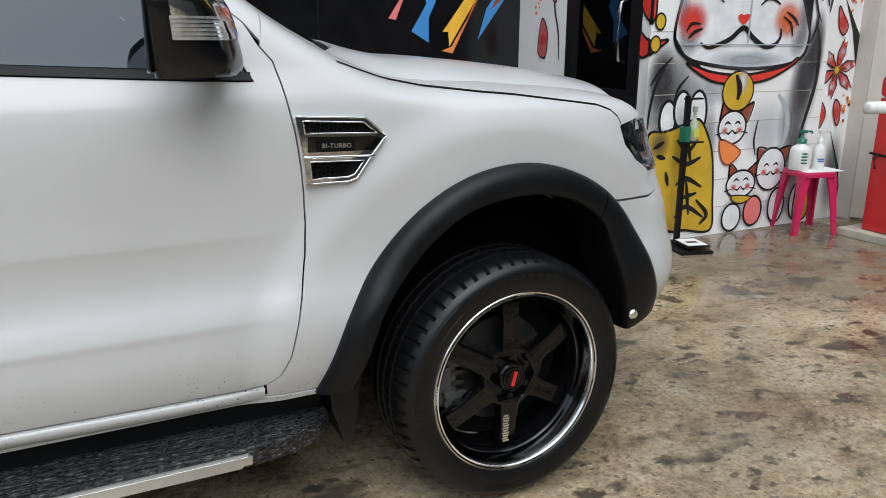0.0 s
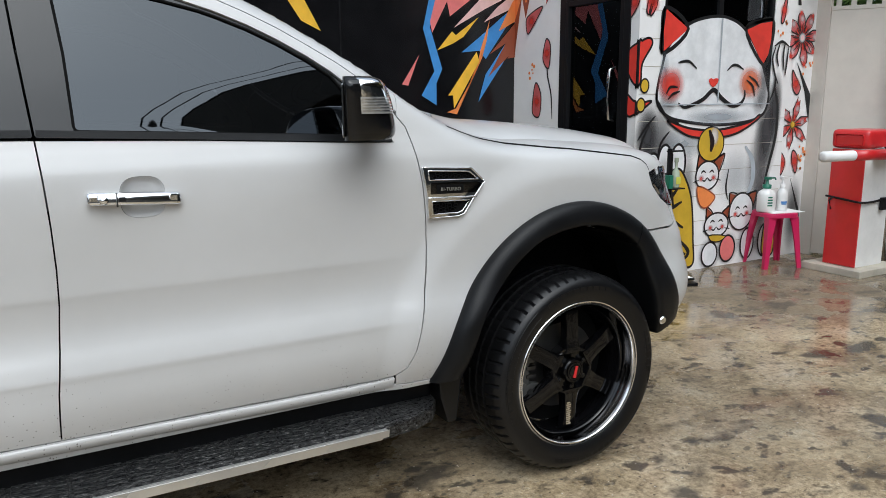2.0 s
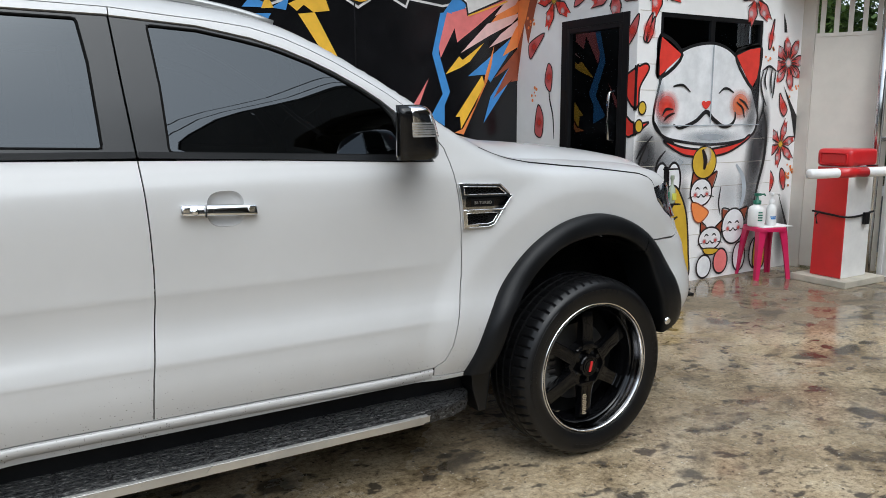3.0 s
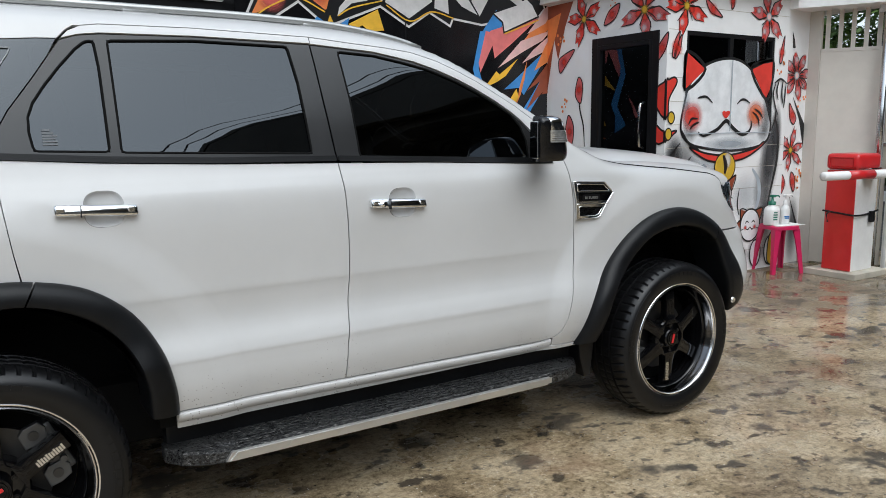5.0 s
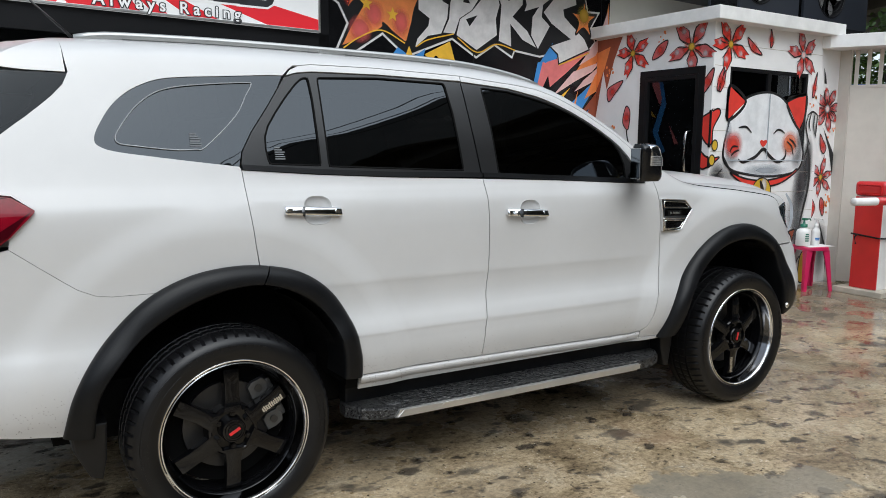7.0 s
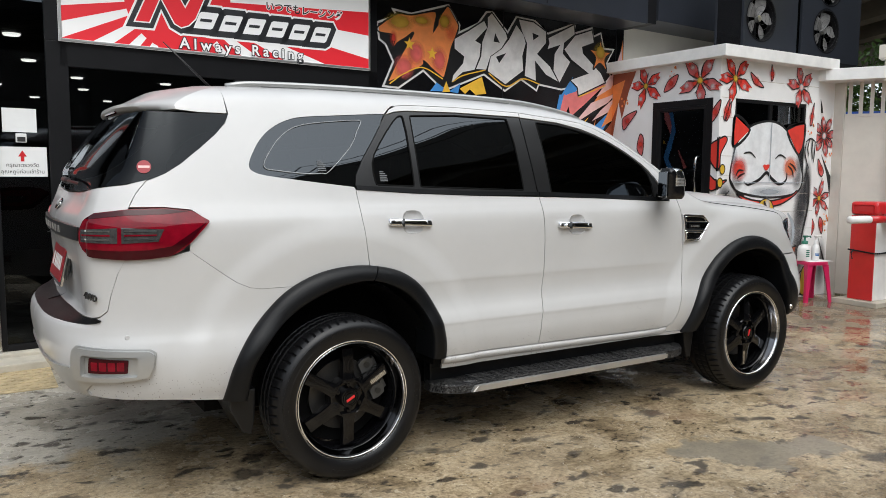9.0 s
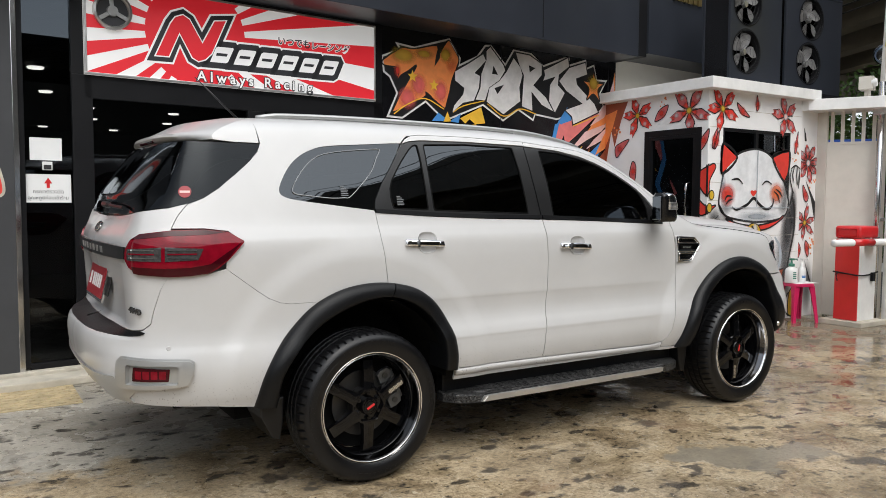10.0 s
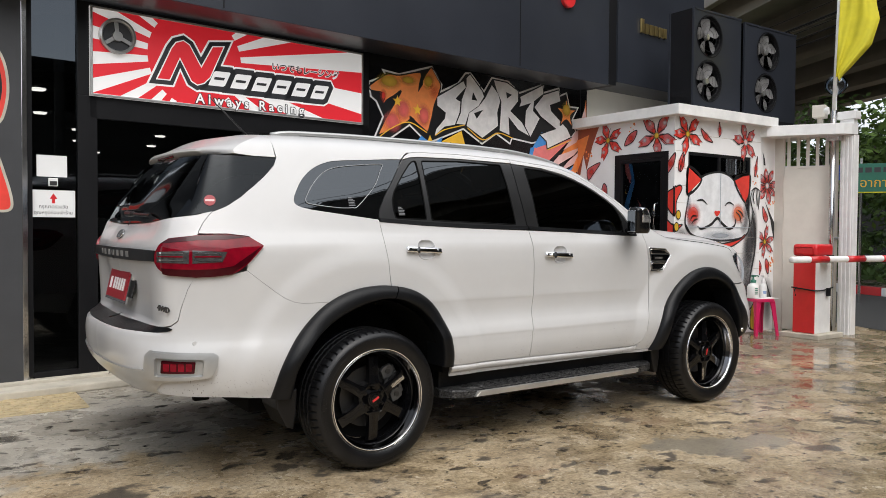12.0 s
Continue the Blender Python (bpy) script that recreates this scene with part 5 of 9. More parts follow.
# wheel arch flares
def flare(name, outer, inner, a, b, label):
    """A plastic arch: outer and inner line in x and height, from share a to share b of their length."""
    for flip in (False, True):
        lines = []
        for pts in (outer, inner):
            c = catmull(pts, 10)
            s = np.r_[0, np.cumsum(np.linalg.norm(np.diff(c, axis=0), axis=1))]
            t = np.linspace(a, b, 46) * s[-1]
            lines.append(np.stack([np.interp(t, s, c[:, k]) for k in (0, 1)], 1))
        o, i = lines
        rows = []
        for w, off in ((0.0, -0.004), (0.0, 0.010), (0.05, 0.021), (0.18, 0.035), (0.45, 0.047), (0.80, 0.052), (0.95, 0.050), (1.0, 0.043), (1.01, 0.02), (1.015, -0.05), (1.02, -0.13)):
            q = o + (i - o) * w
            rows.append(skin([X(x) for x in q[:, 0]], q[:, 1], off))
        bm = bmesh.new()
        vs = [[bm.verts.new(tuple(p)) for p in r] for r in rows]
        for r0, r1 in zip(vs, vs[1:]):
            for k in range(len(r0) - 1):
                bm.faces.new((r0[k], r0[k + 1], r1[k + 1], r1[k]))
        for k in (0, -1):
            bm.faces.new([r[k] for r in vs])
        if flip:
            for v in bm.verts:
                v.co.y = 2 * YC - v.co.y
        bmesh.ops.recalc_face_normals(bm, faces=bm.faces[:])
        ob = part(name, bm, PLASTIC, CAR, label, smooth=True)
        ob.data.set_sharp_from_angle(angle=radians(50))


FO = [(0.688, 0.43), (0.725, 0.522), (0.774, 0.646), (0.855, 0.773), (0.984, 0.902), (1.137, 0.985), (1.305, 1.011), (1.459, 0.982), (1.612, 0.9), (1.744, 0.747), (1.803, 0.585), (1.822, 0.505)]
FI = [(0.788, 0.44), (0.815, 0.531), (0.857, 0.654), (0.954, 0.77), (1.018, 0.83), (1.113, 0.89), (1.301, 0.925), (1.458, 0.895), (1.568, 0.818), (1.628, 0.666), (1.668, 0.535), (1.700, 0.452)]
RO = [(-2.141, 0.425), (-2.106, 0.568), (-2.05, 0.68), (-1.965, 0.786), (-1.855, 0.885), (-1.715, 0.951), (-1.567, 0.976), (-1.423, 0.969), (-1.284, 0.93), (-1.166, 0.842), (-1.089, 0.721), (-1.052, 0.589), (-1.041, 0.489)]
RI = [(-2.044, 0.42), (-2.027, 0.564), (-1.968, 0.663), (-1.863, 0.77), (-1.721, 0.852), (-1.562, 0.9), (-1.437, 0.9), (-1.294, 0.842), (-1.198, 0.749), (-1.148, 0.633), (-1.135, 0.5)]
flare("wheel_arch", FO, FI, 0.0, 0.715, "black plastic front arch")
flare("wheel_arch", FO, FI, 0.718, 1.0, "black plastic arch piece on the bumper")
flare("wheel_arch", RO, RI, 0.0, 0.595, "black plastic rear arch")
flare("wheel_arch", RO, RI, 0.599, 1.0, "black plastic arch piece on the door")

# dark wells, floor and cabin
for w in WHEELS:
    for s in (-1, 1):
        bm = bmesh.new()
        rows = []
        for k in range(25):
            a = radians(3 + 174 * k / 24)
            x, z = w + 0.05 * (w > 0) + 0.475 * math.cos(a), 0.43 + 0.475 * math.sin(a)
            rows.append([bm.verts.new((x, YC + s * (0.915 - d), z)) for d in (0.0, 0.2, 0.42)])
        for p, q in zip(rows, rows[1:]):
            for k in range(2):
                bm.faces.new((p[k], p[k + 1], q[k + 1], q[k]))
        bm.faces.new([r[2] for r in rows])
        part("wheel_well", bm, LINER, CAR, "black wheel well liner")
# underbody with low rails and box, added to block light beneath the car
bm = box_bm((-2.15, 2.28, 0.30), (1.85, 3.49, 0.52))
box_bm((-1.0, 2.13, 0.29), (0.75, 3.64, 0.50), bm=bm)
for y in (2.42, 3.22):
    box_bm((-1.9, y, 0.235), (1.7, y + 0.13, 0.31), 0.02, bm=bm)
box_bm((-1.95, 2.75, 0.25), (-1.2, 3.05, 0.38), bm=bm)
part("underbody", bm, UNDER, CAR, "dark underbody, set low to shade the ground")
bm = box_bm((-2.4, 2.2, 0.85), (0.75, 3.57, 0.90))
part("cabin_floor", bm, UNDER, CAR, "dark cabin floor")
for x in (0.0, -0.95):
    for y in (2.42, 3.35) if x == 0.0 else (2.42, 2.885, 3.35):
        bm = box_bm((x - 0.26, y - 0.21, 0.9), (x + 0.26, y + 0.21, 1.05), 0.05)
        own = box_bm((-0.06, -0.22, 0.0), (0.08, 0.22, 0.55), 0.05)
        join(bm, turn_bm(own, pose(x - 0.28, y, 1.0, 0, -14, 0)))
        own = box_bm((-0.05, -0.12, 0.0), (0.05, 0.12, 0.17), 0.04)
        join(bm, turn_bm(own, pose(x - 0.44, y, 1.55, 0, -8, 0)))
        part("seat", bm, SEAT, CAR, "dark leather seat")
part("dashboard", box_bm((0.42, 2.2, 0.95), (0.85, 3.57, 1.22), 0.05), SEAT, CAR, "dark dashboard")


def wheel(x, s, spin):
    """Tyre, lipped six-spoke rim, hub, brake. s: -1 near side, 1 far side; built facing -y."""
    hub = new("wheel")
    hub.parent = CAR
    hub.location = (x + 0.154, s * 0.989, 0.378 if x > 0 else 0.369)
    if s > 0:
        hub.rotation_euler = (0, 0, math.pi)
    tagged(hub, "black six-spoke alloy wheel with a machined lip and low tyre")
    seg = 342

    def add(name, bm, mat, parent=hub, label="", smooth=True, sharp=40):
        ob = mesh_ob(name, bm, mat, smooth)
        ob.parent = parent
        if smooth:
            ob.data.set_sharp_from_angle(angle=radians(sharp))
        return tagged(ob, label)

    # tyre: local y from -0.02 (outer wall) to 0.245
    bm = bmesh.new()
    cs = [(0.272, -0.004), (0.286, -0.014), (0.315, -0.020), (0.340, -0.020), (0.358, -0.014), (0.368, -0.004), (0.376, 0.006), (0.382, 0.018), (0.3855, 0.040), (0.3862, 0.062), (0.377, 0.064), (0.377, 0.074), (0.387, 0.076),
          (0.387, 0.108), (0.378, 0.110), (0.378, 0.121), (0.387, 0.123), (0.387, 0.152), (0.378, 0.154), (0.378, 0.165), (0.3862, 0.167), (0.3855, 0.19), (0.380, 0.215), (0.360, 0.238), (0.31, 0.248), (0.27, 0.235)]
    rings = []
    for r, y in cs:
        ring = []
        r = 0.272 + (r - 0.272) * 0.91
        for k in range(seg):
            rr = r
            if 0.000 <= y <= 0.045 and k % 6 == 0:
                rr = r - (0.0075 if y > 0.002 else 0.003)
            if 0.07 < y < 0.16 and r > 0.37 and k % 6 == 3:
                rr = r - 0.0035
            a = 2 * math.pi * (k + (0.6 if y > 0.02 else 0.0)) / seg
            ring.append(bm.verts.new((rr * math.cos(a), y, rr * math.sin(a))))
        rings.append(ring)
    for p, q in zip(rings, rings[1:]):
        for k in range(seg):
            bm.faces.new((p[k], p[(k + 1) % seg], q[(k + 1) % seg], q[k]))
    bmesh.ops.recalc_face_normals(bm, faces=bm.faces[:])
    tyre = add("tyre", bm, RUBBER, label="black road tyre with a grooved tread", sharp=28)
    # raised unreadable marks on the wall
    for a0, n_bars in ((118, 10), (20, 6), (298, 10), (200, 6)):
        bm = bmesh.new()
        for k in range(n_bars):
            a = radians(a0 - 5.2 * k)
            own = box_bm((-0.0115, -0.0018, -0.0075), (0.0115, 0.0, 0.0075))
            join(bm, turn_bm(own, Matrix.Translation((0.327 * math.cos(a), -0.0195, 0.327 * math.sin(a))) @ Matrix.Rotation(-a + radians(90), 4, "Y")))
        add("raised_marking", bm, RUBBER, tyre, smooth=False)
    # thin raised frames between the markings
    for a0, a1 in ((128, 190), (-16, 12), (304, 330)):
        for rr, h in ((0.340, 0.0012), (0.314, 0.0012)):
            pts = [(rr * math.cos(radians(a)), -0.0193, rr * math.sin(radians(a))) for a in np.linspace(a0, a1, 14)]
            add("raised_line", tube_bm(pts, h, 5), RUBBER, tyre)
    # rim
    add("rim_lip", lathe_bm([(0.276, 0.010), (0.2790, 0.000), (0.2785, -0.008), (0.2760, -0.0105), (0.2722, -0.0090), (0.2717, -0.0045), (0.2680, -0.0045), (0.2675, -0.0088), (0.2640, -0.0100), (0.2615, -0.0070), (0.2590, 0.004)], 96, "Y"), LIPMETAL, label="machined aluminium rim lip")
    add("rim_dish", lathe_bm([(0.2590, 0.004), (0.2540, 0.018), (0.2480, 0.030), (0.2455, 0.040)], 96, "Y"), DISHMETAL, label="polished rim dish, coloured dark for its dim reflections")
    groove = add("rim_groove", lathe_bm([(0.2718, -0.0052), (0.2679, -0.0052)], 96, "Y"), RIMBLACK, label="black pinstripe on the lip")
    for a0 in (82, 172, 262, 352):
        for k in range(7):
            a = radians(a0 + 1.7 * k + spin)
            own = box_bm((-0.0026, -0.0008, -0.0017), (0.0026, 0.0, 0.0017))
            add("lip_mark", turn_bm(own, Matrix.Translation((0.2697 * math.cos(a), -0.0056, 0.2697 * math.sin(a))) @ Matrix.Rotation(-a + radians(90), 4, "Y")), LIPMETAL, groove, smooth=False)
    add("barrel", lathe_bm([(0.2455, 0.040), (0.2400, 0.046), (0.2385, 0.060), (0.2385, 0.075), (0.2350, 0.080), (0.234, 0.16), (0.250, 0.22), (0.272, 0.232)], 96, "Y"), RIMBLACK, label="gloss black rim barrel")
    for k in range(6):
        bm = slab_bm([(-0.037, 0.070), (0.037, 0.070), (0.031, 0.095), (0.0275, 0.13), (0.0270, 0.17), (0.0290, 0.226), (0.033, 0.2345), (-0.033, 0.2345), (-0.0290, 0.226), (-0.0270, 0.17), (-0.0275, 0.13), (-0.031, 0.095)], 0.036, Matrix.Identity(4), bevel=0.0045)
        for v in bm.verts:
            r = v.co.y
            if v.co.z > 0.005:
                v.co.z += 0.010 * math.exp(-((r - 0.06) / 0.045) ** 2) - 0.020 * max(0.0, (r - 0.2215) / 0.013)
        turn_bm(bm, Matrix.Rotation(radians(90), 4, "X"))
        turn_bm(bm, Matrix.Translation((0, 0.080, 0)) @ Matrix.Rotation(radians(-60 * k - spin), 4, "Y"))
        spoke = add("spoke", bm, RIMBLACK, label="gloss black spoke", smooth=True, sharp=24)
        if k == 0:
            for j in range(13):
                own = box_bm((-0.010 + 0.002 * (j % 3), -0.0015, 0.108 + 0.0082 * j), (0.011 + 0.002 * (j % 2), 0.0, 0.1140 + 0.0082 * j))
                turn_bm(own, Matrix.Translation((0.009, 0.0437, 0)))
                turn_bm(own, Matrix.Rotation(radians(-spin), 4, "Y"))
                add("engraved_mark", own, LIPMETAL, spoke, smooth=False)
    add("hub_face", lathe_bm([(0.098, 0.090), (0.096, 0.046), (0.091, 0.0385), (0.083, 0.0370), (0.079, 0.0395), (0.077, 0.058), (0.046, 0.060)], 64, "Y"), RIMBLACK, label="gloss black hub with a sunken bolt ring", sharp=24)
    cap = add("centre_cap", lathe_bm([(0.047, 0.062), (0.0455, 0.034), (0.042, 0.0285), (0.0385, 0.0280), (0.0380, 0.0305), (0.0345, 0.0300), (0.0335, 0.0250), (0.0285, 0.0245), (0.0275, 0.0270), (0.0245, 0.0265), (0.0235, 0.0225), (0.001, 0.0215)], 48, "Y"), RIMBLACK, label="black stepped centre cap", sharp=24)
    red_mark = box_bm((-0.0225, 0.0185, -0.0055), (0.0225, 0.023, 0.0055), 0.001)
    turn_bm(red_mark, Matrix.Rotation(radians(-76 if x > 0 else -28), 4, "Y"))
    add("cap_badge", red_mark, RED, cap, "small red badge", smooth=False)
    for k in range(6):
        a = radians(60 * k + 30 + spin)
        c = (0.0620 * math.cos(a), 0.0, 0.0620 * math.sin(a))
        nut = add("wheel_nut", cyl_bm((c[0], 0.060, c[2]), (c[0], 0.040, c[2]), 0.0105, seg=6), RIMBLACK, smooth=False)
        add("nut_tip", lathe_bm([(0.001, 0.0375), (0.006, 0.038), (0.0075, 0.0405)], 12, "Y", at=(c[0], 0.0, c[2])), RIMBLACK, nut)
    add("brake_disc", lathe_bm([(0.07, 0.120), (0.165, 0.120), (0.165, 0.14), (0.07, 0.14)], 64, "Y"), DISC, label="worn brake disc", sharp=30)
    # two-finger caliper seen between the spokes
    at = Matrix.Rotation(radians(180 if x > 0 else -24), 4, "Y")
    bm = box_bm((0.150, 0.100, -0.085), (0.212, 0.165, 0.085), 0.010)
    cal = add("brake_caliper", turn_bm(bm, at), CALIPER, label="grey brake caliper", smooth=False)
    for dz in (-0.072, 0.072):
        own = slab_bm([(0.118, dz - 0.030), (0.150, dz - 0.034), (0.186, dz - 0.026), (0.196, dz + 0.004), (0.184, dz + 0.030), (0.140, dz + 0.032), (0.120, dz + 0.018)], 0.022, Matrix.Translation((0, 0.112, 0)) @ Matrix.Rotation(radians(90), 4, "X"), bevel=0.004)
        add("caliper_finger", turn_bm(own, at), CALIPER, cal, smooth=False)
        own = cyl_bm((0.156, 0.084, dz), (0.156, 0.094, dz), 0.015, seg=16)
        add("caliper_bolt", turn_bm(own, at), DISC, cal, smooth=False)
        own = cyl_bm((0.190, 0.080, dz * 0.55), (0.190, 0.11, dz * 0.55), 0.011, seg=6)
        add("guide_pin", turn_bm(own, at), CALIPER, cal, smooth=False)
    for dz in (-0.02, 0.012):
        own = box_bm((0.126, 0.096, dz - 0.006), (0.168, 0.112, dz + 0.010), 0.003)
        add("brake_pad_clip", turn_bm(own, at), DISC, cal, smooth=False)
    add("inner_cover", lathe_bm([(0.001, 0.155), (0.232, 0.155)], 48, "Y"), LINER, label="dark backing plate")
    return hub


for x, spin in ((WHEELS[1], 180), (WHEELS[0], -60)):
    for s in (-1, 1):
        wheel(x, s, spin)

# side step
for s in (1, -1):
    def yy(y):
        return YC + s * (y - YC)

    def bx(x0, y0, z0, x1, y1, z1, bevel=0.0):
        return box_bm((x0, min(yy(y0), yy(y1)), z0), (x1, max(yy(y0), yy(y1)), z1), bevel)

    step_poly = [(-1.08, 2.10), (-1.085, 2.03), (-1.04, 1.968), (-0.97, 1.930), (-0.90, 1.914), (0.50, 1.914), (0.61, 1.930), (0.69, 1.968), (0.738, 2.03), (0.745, 2.10)]
    bm = slab_bm([(x, yy(y)) for x, y in step_poly], 0.049, Matrix.Translation((0, 0, 0.298)), bevel=0.011)
    step = part("side_step", bm, STEPBLACK, CAR, "black plastic side step, scuffed and wet")
    part("step_skirt", bx(-1.07, 2.062, 0.32, 0.735, 2.125, 0.47, 0.010), PLASTIC, step)
    for i in range(9):
        x0 = -0.86 + 0.146 * i
        for j in range(6):
            y0 = 1.930 + 0.0235 * j
            part("tread_rib", bx(x0, y0, 0.3465, x0 + 0.134, y0 + 0.0165, 0.3515, 0.003), STEPBLACK, step)
        part("tread_stud", bx(x0 - 0.010, 1.936, 0.3465, x0 - 0.003, 1.966, 0.3530, 0.002), STEPBLACK, step)
        part("tread_stud", bx(x0 - 0.010, 1.990, 0.3465, x0 - 0.003, 2.020, 0.3530, 0.002), STEPBLACK, step)
    for k in range(3):
        for xe, w in ((-0.88 - 0.022 * k, -1), (0.475 + 0.022 * k, 1)):
            curl = [(xe, yy(2.055), 0.347), (xe + w * 0.010, yy(2.00), 0.347), (xe + w * 0.004, yy(1.965), 0.347), (xe - w * 0.03, yy(1.936), 0.347)]
            part("tread_curl", tube_bm(smooth_line(curl, 4), 0.0045, 6), STEPBLACK, step)
    edge = [(-0.915, 0.002), (-0.895, 0.034), (0.485, 0.034), (0.497, 0.026), (0.495, 0.006), (0.40, 0.003), (0.14, 0.003), (0.12, 0.0), (-0.08, 0.0), (-0.10, 0.003), (-0.28, 0.003), (-0.30, 0.0), (-0.52, 0.0), (-0.54, 0.003), (-0.72, 0.003), (-0.74, 0.0)]
    m = Matrix.Translation((0, yy(1.916), 0.302)) @ Matrix.Rotation(radians(90), 4, "X")
    bm = slab_bm(edge, 0.014 if s > 0 else -0.014, m, bevel=0.004)
    trim = part("step_trim", bm, ALU, step, "brushed aluminium step trim")
    for k in range(7):
        x0 = -0.905 + 0.196 * k
        lean = radians(3.5 if k % 2 else -2.5)
        own = slab_bm([(0.0, -0.014), (0.1955, -0.014), (0.2255, 0.014), (0.030, 0.014)], 0.004 if s > 0 else -0.004, Matrix.Rotation(radians(90), 4, "X"), bevel=0.001)
        part("trim_facet", turn_bm(own, Matrix.Translation((x0, yy(1.9025), 0.319)) @ Matrix.Rotation(lean * s, 4, "X")), ALU, trim)

# mud flaps
for s in (1, -1):
    for xw, x0, x1, z0, z1 in ((1, 0.70, 0.80, 0.24, 0.50), (0, -2.10, -2.02, 0.27, 0.50)):
        if xw:
            poly = [(0.725, 0.47), (0.83, 0.50), (0.815, 0.36), (0.800, 0.262), (0.765, 0.262), (0.735, 0.36)]
        else:
            poly = [(-2.12, 0.46), (-2.00, 0.46), (-2.005, 0.33), (-2.02, 0.255), (-2.06, 0.27), (-2.11, 0.37)]
        bm = slab_bm(poly, 0.20, Matrix.Translation((0, YC - s * (YC - 2.19), 0)) @ Matrix.Rotation(radians(90), 4, "X") if s > 0 else Matrix.Translation((0, YC + (YC - 1.96), 0)) @ Matrix.Rotation(radians(90), 4, "X"), bevel=0.008)
        part("mud_flap", bm, RUBBER, CAR, "black mud flap")

# handles
for door, (xc, zc) in zip((front_door, rear_door), CUPS):
    p0 = skin(X(xc), zc)
    bm = bmesh.new()
    cup_rows = []
    for r, dip in ((1.02, 0.0005), (0.985, -0.0015), (0.94, -0.007), (0.85, -0.014), (0.7, -0.019), (0.45, -0.022), (0.2, -0.023), (0.01, -0.023)):
        lp = np.array(cup_loop(xc, zc, r))
        cup_rows.append([bm.verts.new(tuple(q)) for q in skin(lp[:, 0], lp[:, 1], dip)])
    for p, q in zip(cup_rows, cup_rows[1:]):
        for k in range(36):
            bm.faces.new((p[k], p[(k + 1) % 36], q[(k + 1) % 36], q[k]))
    bmesh.ops.recalc_face_normals(bm, faces=bm.faces[:])
    part("handle_cup", bm, PAINT, door, "shallow grip recess", smooth=True)
    bm = box_bm((xc - 0.118, p0[1] - 0.036, zc - 0.020), (xc + 0.118, p0[1] - 0.012, zc + 0.020), 0.0115, 4)
    for v in bm.verts:
        t = (v.co.x - xc) / 0.118
        v.co.y += 0.014 * t * t + 0.30 * max(0.0, v.co.z - zc + 0.006)
        v.co.z = zc + (v.co.z - zc) * (1.10 - 0.30 * t * t) - 0.006 * t
    handle = part("door_handle", bm, CHROME, door, "chrome door handle", smooth=True)
    part("handle_foot", box_bm((xc - 0.112, p0[1] - 0.024, zc - 0.010), (xc - 0.088, p0[1] + 0.012, zc + 0.014), 0.004), CHROME, handle)
    part("handle_foot", box_bm((xc + 0.085, p0[1] - 0.024, zc - 0.016), (xc + 0.108, p0[1] + 0.012, zc + 0.008), 0.004), CHROME, handle)
    part("handle_joint", box_bm((xc - 0.048, p0[1] - 0.0375, zc - 0.017), (xc - 0.045, p0[1] - 0.020, zc + 0.019)), TRIM, handle)
    if door is front_door:
        part("lock_button", cyl_bm((xc - 0.078, p0[1] - 0.036, zc + 0.001), (xc - 0.078, p0[1] - 0.0275, zc + 0.001), 0.011), CHROME, handle, smooth=True)
        part("touch_pad", box_bm((xc - 0.042, p0[1] - 0.0372, zc - 0.004), (xc - 0.026, p0[1] - 0.030, zc + 0.008), 0.001), TRIM, handle)

# fender vent
V_OUT = side([(0.660, 1.163), (0.842, 1.153), (0.895, 1.106), (0.855, 1.060), (0.812, 1.004), (0.79, 0.997), (0.684, 0.996), (0.676, 1.08)])
V_TOP = side([(0.680, 1.151), (0.836, 1.142), (0.870, 1.115), (0.684, 1.121)])
V_LOW = side([(0.694, 1.051), (0.834, 1.047), (0.806, 1.014), (0.788, 1.008), (0.697, 1.009)])
vent = panel("side_vent", V_OUT, CHROME, holes=(V_TOP, V_LOW), off=0.013, rim=0.016, gap=0.0, step=0.012, label="chrome fender vent")
for lp in (V_OUT, V_TOP, V_LOW):
    lp = dense(np.array(lp), 0.02)
    line = skin(lp[:, 0], lp[:, 1], 0.0135)
    part("vent_bead", tube_bm([tuple(q) for q in line] + [tuple(line[0]), tuple(line[1])], 0.0022, 6), CHROME, vent, smooth=True)
line = skin(np.linspace(X(0.676), X(0.862), 12), np.linspace(1.063, 1.058, 12), 0.0145)
part("vent_bead", tube_bm([tuple(q) for q in line], 0.003, 6), CHROME, vent, smooth=True)
for lp, zz in ((V_TOP, (1.127, 1.141)), (V_LOW, (1.019, 1.033, 1.045))):
    grid = panel("vent_mesh", lp, UNDER, vent, off=0.003, rim=0.003, gap=-0.004, step=0.02, label="black honeycomb insert")
    for j, za in enumerate(zz):
        for k in range(7):
            xa = 0.708 + 0.0225 * k + 0.011 * (j % 2)
            if xa < (0.85 if za > 1.1 else 0.795):
                h = skin(X(xa), za, 0.0045)
                part("mesh_cell", turn_bm(lathe_bm([(0.0100, 0.0), (0.0100, 0.004), (0.0080, 0.004), (0.0080, 0.0)], 6), Matrix.Translation(tuple(h)) @ Matrix.Rotation(radians(90), 4, "X") @ Matrix.Scale(0.7, 4, (0, 1, 0))), PLASTIC, grid)
DARKENEDCHROME = plain("darkened_chrome", (0.10, 0.10, 0.105), 0.12, metal=1.0, vary=0.1)
# sheet over the chrome bar, coloured as the dark it would reflect
panel("vent_dark_reflection", side([(0.690, 1.1125), (0.870, 1.1065), (0.882, 1.100), (0.858, 1.072), (0.688, 1.0745)]), DARKENEDCHROME, vent, off=0.0142, rim=0.002, r=0.003, gap=0.0, step=0.02, label="chrome middle bar with its dark reflection put into the colour")
